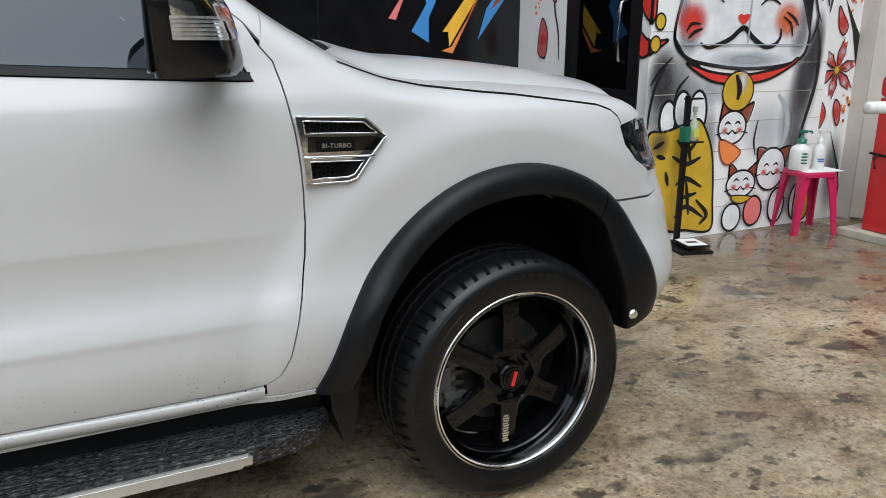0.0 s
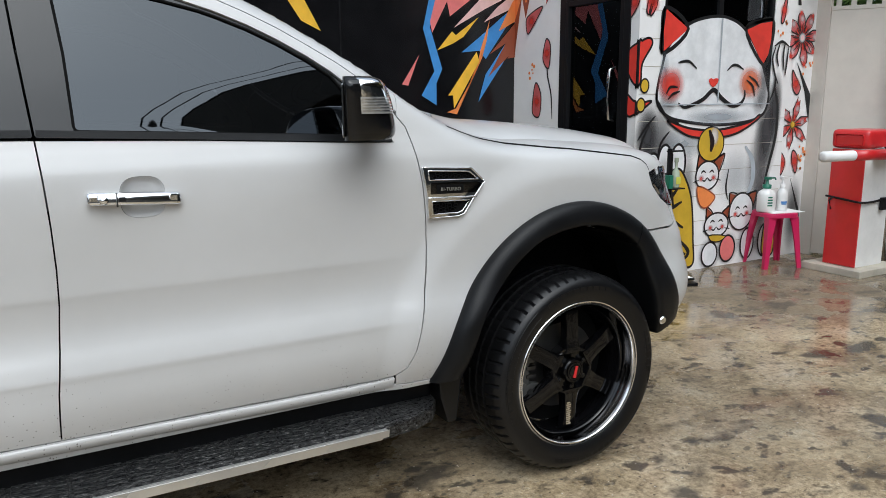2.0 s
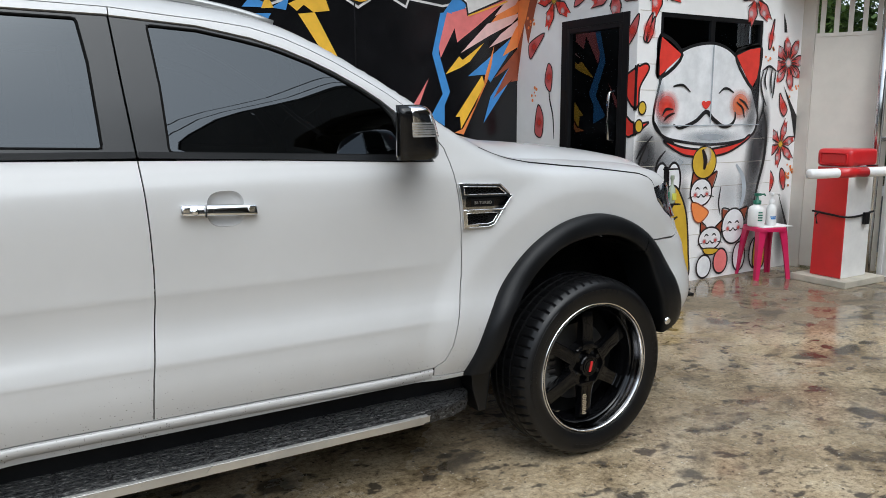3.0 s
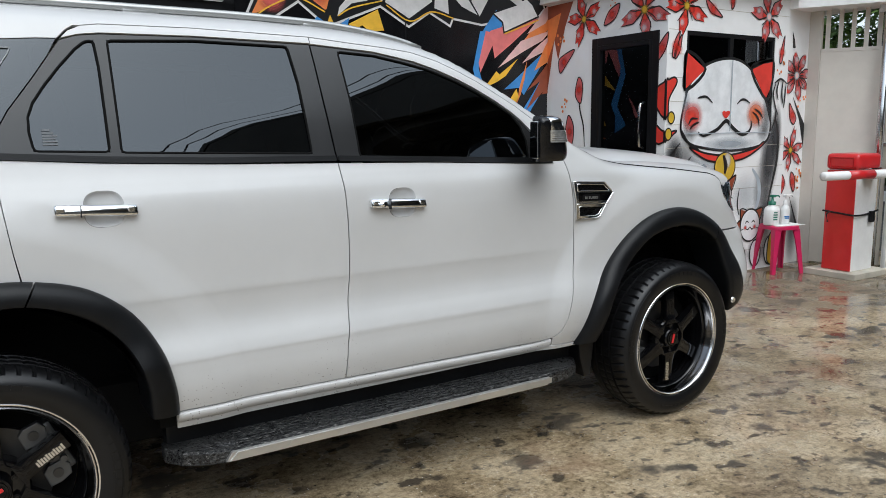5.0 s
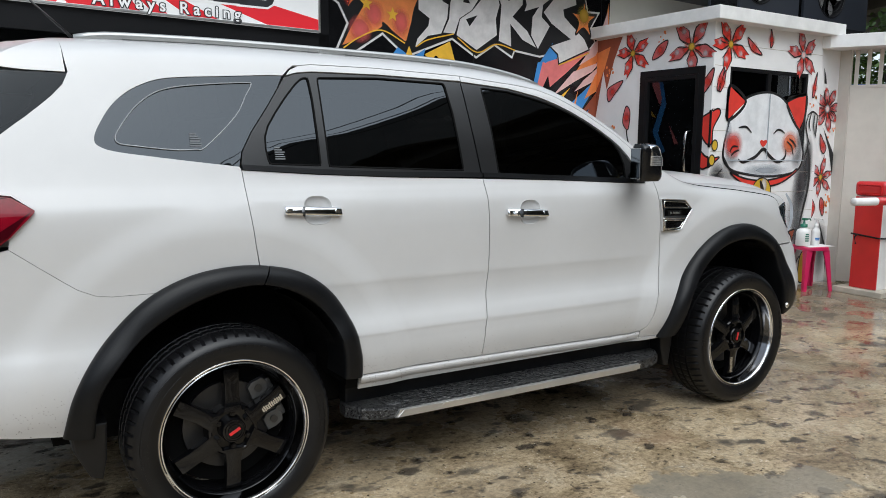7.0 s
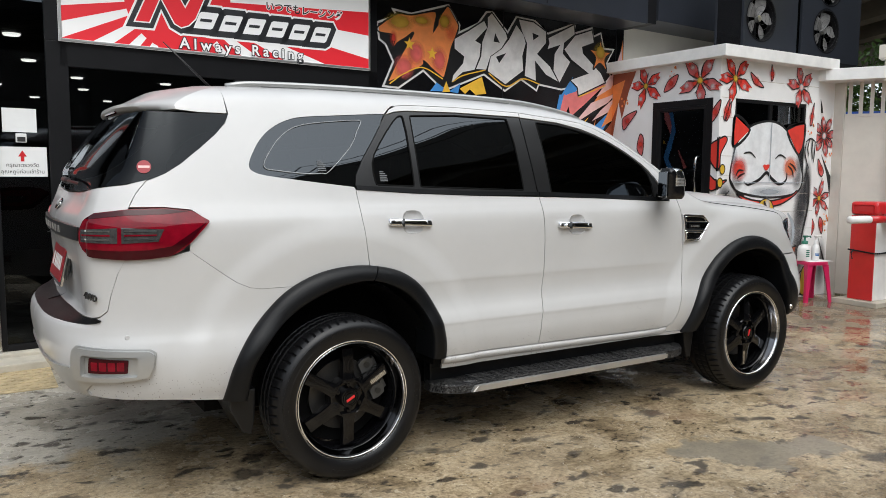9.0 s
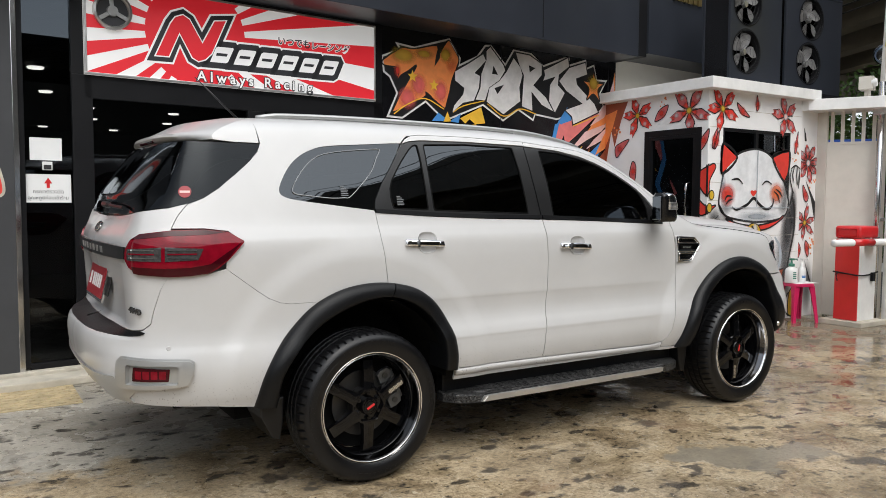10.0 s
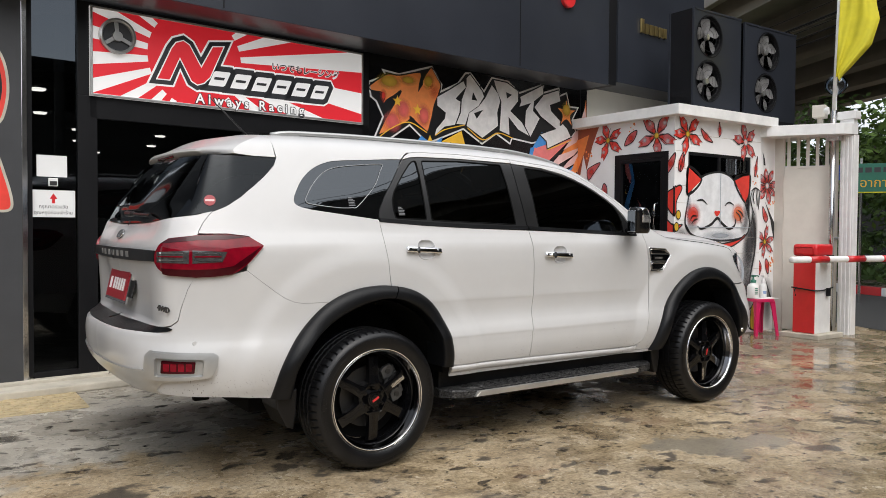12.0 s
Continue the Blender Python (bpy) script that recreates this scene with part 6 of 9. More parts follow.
badge = panel("vent_badge", side([(0.709, 1.104), (0.811, 1.101), (0.811, 1.072), (0.710, 1.075)]), UNDER, vent, off=0.0155, rim=0.003, r=0.004, gap=0.0, step=0.012, label="black badge plate")
pb = skin(X(0.762), 1.088, 0.0165)
part("badge_words", text_bm("BI-TURBO", 0.0160, wall_face(tuple(pb), (1, 0, -0.03), Vector((0.03, -0.02, 1))), 0.0006, spread=1.10), ALU, badge)

# mirrors
MIRRORBLACK = plain("gloss_black_housing", (0.006, 0.006, 0.0065), 0.14, vary=0.15, spec=0.45)
for s in (1, -1):
    def my(y):
        return YC + s * (y - YC)

    base_m = part("door_mirror", tube_bm([(0.50, my(2.03), 1.276), (0.48, my(1.97), 1.282), (0.45, my(1.91), 1.292)], [0.022, 0.026, 0.024], 12), MIRRORBLACK, front_door if s > 0 else CAR, "black and chrome door mirror", smooth=True)

    def shell(z0, z1, grow, x_back, x_front, arc=(0, 36)):
        """A band of the boxy housing: flat at the glass, swept back towards its outer end."""
        bm = bmesh.new()
        rows = []
        for z in np.linspace(z0, z1, 17):
            t = (z - 1.347) / 0.0945
            edge = max(0.04, 1 - abs(t) ** (7 if t < 0 else 9)) ** 0.32
            w = 0.079 * edge + grow
            d = (x_front - x_back) * (1 - 0.36 * ((t + 1) / 2) ** 2.2) * (0.35 + 0.65 * edge)
            yc = 1.858 - 0.006 * t
            ring = []
            for k in range(36):
                a = 2 * math.pi * k / 36
                ca, sa = math.cos(a), math.sin(a)
                xx = x_back + d * (0.5 + 0.5 * abs(ca) ** 0.58 * math.copysign(1, ca))
                yv = yc - w * abs(sa) ** 0.58 * math.copysign(1, sa)
                ring.append(bm.verts.new((xx + 0.5 * (yv - 1.858), my(yv), z)))
            rows.append(ring)
        for p, q in zip(rows, rows[1:]):
            for k in range(*arc):
                bm.faces.new((p[k], p[(k + 1) % 36], q[(k + 1) % 36], q[k]))
        if arc == (0, 36):
            bm.faces.new(rows[0])
            bm.faces.new(rows[-1])
        bmesh.ops.delete(bm, geom=[v for v in bm.verts if not v.link_faces], context="VERTS")
        bmesh.ops.recalc_face_normals(bm, faces=bm.faces[:])
        return bm

    ob = part("mirror_shell", shell(1.264, 1.440, 0.0, 0.352, 0.516), MIRRORBLACK, base_m, "black mirror housing", smooth=True)
    ob.data.set_sharp_from_angle(angle=radians(50))
    cap = part("mirror_cap", shell(1.340, 1.4415, 0.0025, 0.386, 0.5195), CHROME, base_m, "chrome mirror cap", smooth=True)
    cap.data.set_sharp_from_angle(angle=radians(50))
    ob = part("indicator", shell(1.338, 1.384, 0.0055, 0.3885, 0.520, (2, 18)), plain("indicator_lens", (0.55, 0.55, 0.54), 0.12, metal=0.6, coat=1.0, vary=0.3, scale=60), base_m, "clear ribbed indicator lens", smooth=True)
    ob.data.set_sharp_from_angle(angle=radians(50))
    for zr in (1.346, 1.354, 1.362, 1.370, 1.378):
        part("indicator_rib", shell(zr - 0.0010, zr + 0.0010, 0.0068, 0.390, 0.521, (3, 16)), CHROME, ob)
    bm = box_bm((0.3505, min(my(1.797), my(1.919)), 1.274), (0.358, max(my(1.797), my(1.919)), 1.420), 0.0045, 3)
    for v in bm.verts:
        v.co.x += 0.5 * (my(v.co.y) - 1.858)
    part("mirror_glass", bm, plain("mirror_silver", (0.75, 0.77, 0.78), 0.02, metal=1.0, vary=0.01), base_m, "mirror glass")

# roof rails, antenna, spoiler
for s in (-1, 1):
    xs = np.linspace(-2.02, 0.10, 40)
    P = lid(xs, np.full(40, s * 0.965))
    rise = 0.014 * np.minimum(1, np.minimum((xs + 2.02) / 0.12, (0.10 - xs) / 0.45)) ** 0.6
    pts = [(p[0], p[1], p[2] + h) for p, h in zip(P, rise)]
    bm = tube_bm(pts, 0.0145, 10)
    for xf in (-1.9, -1.0, -0.35):
        q = lid(xf, s * 0.965)
        box_bm((xf - 0.06, q[1] - 0.012, q[2] - 0.01), (xf + 0.06, q[1] + 0.012, q[2] + 0.012), 0.004, bm=bm)
    part("roof_rail", bm, SILVER, CAR, "silver roof rail", smooth=True)
a0 = lid(-1.93, 0.0)
antenna = part("antenna", tube_bm([(a0[0], a0[1], a0[2] + 0.01), (a0[0] - 0.24, a0[1], a0[2] + 0.23)], [0.007, 0.0025], 8), TRIM, CAR, "black whip antenna", smooth=True)
part("antenna_foot", box_bm((a0[0] - 0.06, a0[1] - 0.022, a0[2] - 0.01), (a0[0] + 0.06, a0[1] + 0.022, a0[2] + 0.018), 0.012, 3), TRIM, antenna)
bm = bmesh.new()
rows = []
SPOIL_END = [(-2.090, 1.7805), (-2.17, 1.757), (-2.25, 1.722), (-2.305, 1.693), (-2.318, 1.681), (-2.308, 1.666), (-2.2, 1.6575), (-2.075, 1.6565)]
for v in np.linspace(-1, 1, 61):
    f = lid(-2.092 - 0.06 * (1 - v * v), v * 0.995)
    rx = -2.425 + 0.105 * abs(v) ** 3.0
    ry = YC + (f[1] - YC) * (1.12 + 0.1 * abs(v))
    zt = 1.712 - 0.022 * abs(v) ** 3
    mid = ((f[0] + rx) / 2, (f[1] + ry) / 2, (f[2] + zt) / 2 + 0.018)
    own = np.array((f, mid, (rx + 0.04, ry, zt + 0.008), (rx, ry, zt - 0.004), (rx - 0.004, ry, zt - 0.018), (rx + 0.012, ry, zt - 0.036), (rx + 0.10, ry, 1.655), (-2.10, f[1], 1.6535)))
    end = skin(np.array([X(x) for x, _ in SPOIL_END]), np.array([z for _, z in SPOIL_END]), 0.0)
    if v > 0:
        end[:, 1] = 2 * YC - end[:, 1]
    w = float(ease(0.72, 1.0, abs(v)))
    rows.append([bm.verts.new(tuple(q)) for q in own * (1 - w) + end * w])
for p, q in zip(rows, rows[1:]):
    for k in range(7):
        bm.faces.new((p[k], p[k + 1], q[k + 1], q[k]))
bmesh.ops.recalc_face_normals(bm, faces=bm.faces[:])
ob = part("roof_spoiler", bm, PAINT, CAR, "white roof spoiler", smooth=True)
ob.data.set_sharp_from_angle(angle=radians(55))
panel("spoiler_end", side(SPOIL_END), PAINT, ob, gap=-0.001, rim=0.004, step=0.02)
part("high_brake_lamp", box_bm((-2.420, YC - 0.16, 1.674), (-2.408, YC + 0.16, 1.690), 0.003), DARKRED, ob, "dark red brake lamp strip")

# tailgate furniture
def on_tail(y, z, off):
    us = np.linspace(-0.85, 0.85, 400)
    p = skin(us, np.full(400, z), off)
    return p[np.abs(p[:, 1] - y).argmin()]


strip = panel("tailgate_strip", whole([(0.0, 1.112), (0.36, 1.112), (0.726, 1.118), (0.728, 1.176), (0.36, 1.178), (0.0, 1.176)]), TRIM, tailgate, both=False, off=0.020, rim=0.024, label="dark chrome tailgate strip")
for k in range(7):
    uu = -0.315 + 0.105 * k
    panel("strip_mark", [(uu - 0.022, 1.130), (uu - 0.022, 1.160), (uu + 0.022, 1.160), (uu + 0.022, 1.130)], ALU, strip, both=False, off=0.0235, rim=0.003, gap=0.0)
p = on_tail(YC, 1.0, 0.0)
plate_m = wall_face((-2.662, YC, 0.966), (0, -1, 0), Vector((0.225, 0, 0.974)))
PLATERED = plain("plate_red", (0.30, 0.014, 0.022), 0.4)
plate = part("plate_frame", slab_bm([(-0.245, -0.095), (0.245, -0.095), (0.245, 0.095), (-0.245, 0.095)], 0.012, plate_m, bevel=0.003), CHROME, tailgate, "chrome plate frame")
part("number_plate", slab_bm([(-0.225, -0.078), (0.225, -0.078), (0.225, 0.078), (-0.225, 0.078)], 0.004, plate_m @ Matrix.Translation((0, 0, 0.0125))), PLATERED, plate, "red dealer plate with white marks")
for x0, x1 in ((-0.18, -0.13), (-0.09, -0.05), (-0.035, 0.005), (0.02, 0.06), (0.075, 0.115), (0.13, 0.17)):
    part("plate_mark", slab_bm([(x0, -0.03), (x1, -0.03), (x1, 0.035), (x0, 0.035)], 0.001, plate_m @ Matrix.Translation((0, 0, 0.0168))), WHITE, plate)
part("plate_pocket", slab_bm([(-0.31, -0.055), (0.31, -0.055), (0.31, 0.085), (-0.31, 0.085)], 0.004, plate_m @ Matrix.Translation((0, 0, -0.006))), TRIM, tailgate, "black plate recess")
e = on_tail(YC, 1.245, 0.004)
oval = [(0.062 * math.cos(a), 0.03 * math.sin(a)) for a in np.linspace(0, 2 * math.pi, 32, endpoint=False)]
part("emblem", slab_bm(oval, 0.008, wall_face(tuple(e), (0, -1, 0), Vector((0.5, 0, 0.866))), bevel=0.003), CHROME, tailgate, "plain chrome oval badge")
w4 = skin(0.79, 0.892, 0.008)
part("badge_words", text_bm("4WD", 0.036, wall_face(tuple(w4), tuple(np.array(skin(0.84, 0.885, 0.008)) - np.array(skin(0.74, 0.899, 0.008)))), 0.003, grow=0.0012), DARKENEDCHROME, tailgate, "chrome letters")
wp = skin(np.linspace(0.05, 0.50, 12), np.linspace(1.36, 1.345, 12), 0.020)
part("rear_wiper", tube_bm([tuple(q) for q in wp], [0.016] * 4 + [0.009] * 8, 8), TRIM, tailgate, "black rear wiper")
st = skin(np.array([X(-2.462)]), np.array([1.420]), 0.0015)[0]
nrm = np.cross(skin(X(-2.447), 1.420) - skin(X(-2.477), 1.420), skin(X(-2.462), 1.435) - skin(X(-2.462), 1.405))
stm = Vector(nrm).normalized().to_track_quat("Z", "Y").to_matrix().to_4x4()
stm.translation = Vector(st)
part("sticker", turn_bm(lathe_bm([(0.0001, 0.0012), (0.028, 0.0012), (0.028, 0.0)], 24), stm), PLATERED, CAR, "round red window sticker")
part("sticker_band", turn_bm(box_bm((-0.022, -0.005, 0.001), (0.022, 0.005, 0.002)), stm), P_PALE, CAR, "pale band on the sticker")
for flip in (1, -1):
    sn = skin(X(-2.512), 0.73, 0.001)
    bm = turn_bm(lathe_bm([(0.0001, 0.003), (0.009, 0.003), (0.0115, 0.0)], 20), Matrix.Translation((sn[0], YC + flip * (sn[1] - YC), sn[2])) @ Matrix.Rotation(radians(90 * flip), 4, "X"))
    part("parking_sensor", bm, PAINT, rear_bumper, "white parking sensor")
cl = np.array((1.70, 1.935 - 0.025, 0.515))
part("arch_clip", turn_bm(lathe_bm([(0.0001, 0.006), (0.012, 0.006), (0.017, 0.0)], 20), Matrix.Translation(tuple(cl)) @ Matrix.Rotation(radians(90), 4, "X")), CHROME, CAR, "round silver arch clip")
part("tow_eye", box_bm((-2.44, 2.27, 0.395), (-2.36, 2.32, 0.43), 0.01), UNDER, CAR, "black tow bracket")


# ---- wall paintings ----
def stroke_bm(pts, w, m, out, taper=True, n=5):
    """A painted line: a flat ribbon through points on a wall."""
    line = smooth_line([Vector((x, y)) for x, y in pts], n) if len(pts) > 2 else [Vector(pts[0]), (Vector(pts[0]) + Vector(pts[1])) / 2, Vector(pts[1])]
    bm = bmesh.new()
    rows = []
    for i, p in enumerate(line):
        d = (line[min(i + 1, len(line) - 1)] - line[max(i - 1, 0)]).normalized()
        t = i / (len(line) - 1)
        h = w / 2 * (0.35 + 0.65 * math.sin(math.pi * min(1, max(0, t)) * 0.92 + 0.12) if taper else 1.0)
        q = Vector((-d.y, d.x)) * h
        rows.append([bm.verts.new((*(p + q), out)), bm.verts.new((*(p - q), out))])
    for a, b in zip(rows, rows[1:]):
        bm.faces.new((a[0], a[1], b[1], b[0]))
    turn_bm(bm, m)
    bmesh.ops.recalc_face_normals(bm, faces=bm.faces[:])
    return bm


def line_on(parent, pts, w, mat, out, m, taper=True):
    return part("painted_line", stroke_bm(pts, w, m, out, taper), mat, parent)


def loop_on(parent, pts, w, mat, out, m):
    return part("painted_line", stroke_bm(list(pts) + [pts[0], pts[1]], w, m, out, False), mat, parent)


def soft_on(parent, c, rx, ry, mat, out, m, peak=0.9, rings=8):
    """A sprayed patch that thins out to its rim."""
    bm = bmesh.new()
    lay = bm.verts.layers.float.new("cover")
    mid = bm.verts.new((c[0], c[1], out))
    mid[lay] = peak
    last = None
    for r in range(1, rings + 1):
        f = r / rings
        ring = []
        for k in range(28):
            a = 2 * math.pi * k / 28
            v = bm.verts.new((c[0] + rx * f * math.cos(a), c[1] + ry * f * math.sin(a), out))
            v[lay] = peak * (1 - f * f) ** 1.3
            ring.append(v)
        for k in range(28):
            bm.faces.new((mid, ring[k], ring[(k + 1) % 28]) if last is None else (last[k], ring[k], ring[(k + 1) % 28], last[(k + 1) % 28]))
        last = ring
    turn_bm(bm, m)
    return part("sprayed_patch", bm, mat, parent)


def oval(c, a, b, n=28):
    rx, ry = abs(a[0] - c[0]), abs(b[1] - c[1])
    return [(c[0] + rx * math.cos(t), c[1] + ry * math.sin(t)) for t in np.linspace(0, 2 * math.pi, n, endpoint=False)]


def soft_loop(pts, n=5):
    return [(p.x, p.y) for p in smooth_line([Vector(q) for q in pts], n, True)]


def fill_on(parent, pts, mat, out, m, round_it=True, edge=None, w=0.02):
    lp = soft_loop(pts) if round_it else pts
    decal(parent, lp, mat, out, m, name="painted_shape", t=0.0008)
    if edge:
        loop_on(parent, lp, w, edge, out + 0.0012, m)


def flower_on(parent, c, r, petals, mat, heart, out, m, tilt=0.0, edge=P_BLACK, cleft=True):
    """A sprayed blossom: petals that widen to a cleft tip, each darker on one flank, with stamens between."""
    rnd = random.Random(int(c[0] * 977 + c[1] * 331))
    for k in range(petals):
        a = 2 * math.pi * k / petals + tilt + rnd.uniform(-0.14, 0.14)
        rr = r * rnd.uniform(0.95, 1.15)
        u, v = Vector((math.cos(a), math.sin(a))), Vector((-math.sin(a), math.cos(a)))
        w = r * (0.30 if petals < 6 else 0.24)
        tip = [1.26 * rr * u + w * 0.46 * v, 1.00 * rr * u + w * 0.06 * v, 1.16 * rr * u - w * 0.42 * v] if cleft else [0.98 * rr * u + w * 0.5 * v, 1.02 * rr * u, 0.97 * rr * u - w * 0.5 * v]
        shape = [0.10 * rr * u, 0.38 * rr * u + w * 0.55 * v, 0.64 * rr * u + w * 0.98 * v, 0.90 * rr * u + w * 0.78 * v] + tip + [0.84 * rr * u - w * 0.72 * v, 0.60 * rr * u - w * 0.92 * v, 0.38 * rr * u - w * 0.5 * v]
        lp = [(c[0] + q.x, c[1] + q.y) for q in shape]
        decal(parent, lp, mat, out, m, name="painted_petal", t=0.0008)
        soft_on(parent, (c[0] + 0.30 * rr * u.x, c[1] + 0.30 * rr * u.y), 0.26 * r, 0.26 * r, S_RED, out + 0.0014, m, 0.9, 4)
        soft_on(parent, (c[0] + 0.98 * rr * u.x, c[1] + 0.98 * rr * u.y), 0.16 * r, 0.16 * r, S_RED, out + 0.0015, m, 0.8, 4)
        q = 0.75 * rr * u - 0.25 * w * v
        soft_on(parent, (c[0] + q.x, c[1] + q.y), 0.2 * r, 0.2 * r, S_WHITE, out + 0.0017, m, 0.5, 4)
        line_on(parent, lp[0:4] + [lp[4]], 0.012, edge, out + 0.0022, m)
        line_on(parent, lp[6:9] + [lp[0]], 0.007, edge, out + 0.0022, m)
        for side_ in (-0.35, 0.3):
            b = a + math.pi / petals + side_ * 0.7
            g = r * rnd.uniform(0.55, 0.9)
            line_on(parent, [(c[0] + 0.12 * r * math.cos(b), c[1] + 0.12 * r * math.sin(b)), (c[0] + 0.6 * g * math.cos(b + 0.08), c[1] + 0.6 * g * math.sin(b + 0.08)), (c[0] + g * math.cos(b), c[1] + g * math.sin(b))], 0.010, edge, out + 0.0026, m)
    soft_on(parent, c, 0.24 * r, 0.24 * r, S_GOLD if heart is P_GOLD else S_WHITE, out + 0.0034, m, 1.0, 5)
    decal(parent, [(c[0] + 0.11 * r * math.cos(t), c[1] + 0.11 * r * math.sin(t)) for t in np.linspace(0, 2 * math.pi, 16, endpoint=False)], heart, out + 0.003, m, t=0.0008)


def petal_on(parent, pts, out, m):
    fill_on(parent, pts, P_ROSE, out, m, True, P_BLACK, 0.012)
    c = np.mean(pts, 0)
    soft_on(parent, tuple(c), 0.06, 0.06, S_RED, out + 0.002, m, 0.7, 4)


def dots_on(parent, c, out, m, seed):
    rnd = random.Random(seed)
    for _ in range(6):
        x, y, r = c[0] + rnd.uniform(-0.06, 0.06), c[1] + rnd.uniform(-0.07, 0.07), rnd.uniform(0.008, 0.016)
        decal(parent, [(x + r * math.cos(t), y + r * math.sin(t)) for t in np.linspace(0, 2 * math.pi, 10, endpoint=False)], P_ORANGE, out, m, name="painted_dot", t=0.0006)


BOOTH = bpy.data.objects["wall_booth_front"]
BSIDE = bpy.data.objects["wall_booth_side"]
BRIGHT = bpy.data.objects["wall_booth_right"]

HEAD = [(3.78, 1.36), (3.82, 1.6), (3.88, 1.75), (4.05, 1.9), (4.26, 1.97), (4.49, 1.98), (4.7, 1.9), (4.9, 1.69), (5.01, 1.48), (5.04, 1.37), (4.99, 1.24), (4.81, 1.18), (4.45, 1.16), (4.1, 1.19), (3.89, 1.24)]
EARS = [[(3.82, 2.02), (3.81, 1.7), (4.07, 1.88)], [(5.02, 1.99), (4.71, 1.91), (4.94, 1.63), (5.02, 1.75)]]
CHEEKS = [(3.92, 1.47), (4.8, 1.49)]
CATNOSE = [[(4.32, 1.505), (4.345, 1.52), (4.37, 1.512), (4.40, 1.52), (4.43, 1.51), (4.41, 1.475), (4.37, 1.452), (4.335, 1.477)]]
LINES = [[(4.0, 1.33), (4.07, 1.3), (4.16, 1.32), (4.27, 1.36), (4.38, 1.43), (4.47, 1.37), (4.59, 1.31), (4.69, 1.32), (4.74, 1.37), (4.74, 1.43)], [(3.98, 1.63), (4.03, 1.64), (4.1, 1.64), (4.18, 1.59)], [(4.52, 1.58), (4.58, 1.62), (4.64, 1.62), (4.71, 1.59)], [(3.78, 1.36), (3.89, 1.23), (4.02, 1.18)], [(3.6, 1.06), (3.67, 1.15), (3.77, 1.24)], [(3.87, 1.4), (3.91, 1.45), (3.99, 1.45)], [(3.89, 1.36), (3.94, 1.4), (4.01, 1.42)], [(4.78, 1.54), (4.86, 1.5), (4.91, 1.45)], [(4.75, 1.51), (4.83, 1.46), (4.86, 1.38)], [(5.08, 1.78), (5.05, 1.68), (5.09, 1.56), (5.14, 1.48)], [(5.24, 1.78), (5.23, 1.65), (5.22, 1.55)], [(5.13, 1.81), (5.1, 1.71), (5.13, 1.62)], [(5.19, 1.81), (5.18, 1.7), (5.2, 1.59)], [(5.05, 1.34), (5.1, 1.45), (5.1, 1.53)], [(5.06, 1.78), (5.15, 1.82), (5.25, 1.78)]]
COLLAR = [(3.9, 1.2), (4.14, 1.14), (4.45, 1.12), (4.81, 1.17), (4.94, 1.23), (4.92, 1.19), (4.69, 1.09), (4.45, 1.06), (4.14, 1.08)]
BELL = [(4.39, 1.01), (4.535, 1.01), (4.40, 0.875)]
PAWS = [[(3.775, 0.84), (3.845, 0.84), (3.78, 0.72)], [(3.895, 0.90), (3.965, 0.90), (3.90, 0.78)], [(4.035, 0.87), (4.115, 0.87), (4.04, 0.72)]]
COIN = [(3.62, 0.74), (3.77, 0.76), (3.92, 0.8), (4.05, 0.83), (4.14, 0.73), (4.21, 0.56), (4.25, 0.25), (4.25, 0.04), (4.01, 0.06), (3.83, 0.09), (3.75, 0.35), (3.66, 0.5)]
GLYPHS = [[(3.67, 0.65), (3.76, 0.69)], [(3.7, 0.6), (3.78, 0.58)], [(3.87, 0.7), (3.97, 0.62), (4.06, 0.69)], [(3.84, 0.59), (3.97, 0.53), (4.1, 0.57)], [(3.96, 0.72), (4.01, 0.53)], [(3.89, 0.39), (3.98, 0.43), (4.13, 0.36)], [(3.93, 0.29), (4.09, 0.32)], [(3.98, 0.43), (4.03, 0.17)], [(3.9, 0.16), (4.0, 0.23), (4.17, 0.14)], [(4.09, 0.27), (4.2, 0.16), (4.14, 0.09)], [(3.79, 0.49), (3.82, 0.39)]]
KITS = [[(4.37, 0.76), (4.50, 0.76), (4.38, 0.645)], [(4.51, 0.35), (4.65, 0.35), (4.52, 0.25)], [(4.80, 0.44), (4.945, 0.44), (4.81, 0.285)]]
KITEARS = [[(4.25, 0.80), (4.27, 0.94), (4.36, 0.87)], [(4.44, 0.87), (4.56, 0.93), (4.50, 0.78)], [(4.39, 0.40), (4.39, 0.50), (4.46, 0.45)], [(4.57, 0.44), (4.66, 0.50), (4.64, 0.38)], [(4.67, 0.46), (4.65, 0.60), (4.76, 0.57)], [(4.86, 0.57), (4.98, 0.60), (4.94, 0.47)]]
BIB = [(4.27, 0.68), (4.46, 0.60), (4.44, 0.54), (4.36, 0.50), (4.29, 0.55)]
BIB2 = [(4.44, 0.27), (4.62, 0.25), (4.56, 0.21), (4.46, 0.22)]
FEET = [[(4.45, 0.11), (4.54, 0.10), (4.46, 0.01)], [(4.66, 0.14), (4.75, 0.13), (4.67, 0.03)], [(4.90, 0.16), (4.98, 0.15), (4.92, 0.03)], [(5.12, 0.17), (5.20, 0.16), (5.13, 0.03)]]
STEMS = [[(5.4, 1.66), (5.63, 1.39), (5.8, 1.16), (5.83, 0.96), (5.69, 1.16), (5.53, 1.42)], [(5.34, 2.28), (5.38, 2.2), (5.4, 2.12), (5.36, 2.12)], [(5.43, 0.69), (5.58, 0.41), (5.77, 0.09), (5.67, 0.25), (5.53, 0.45)]]
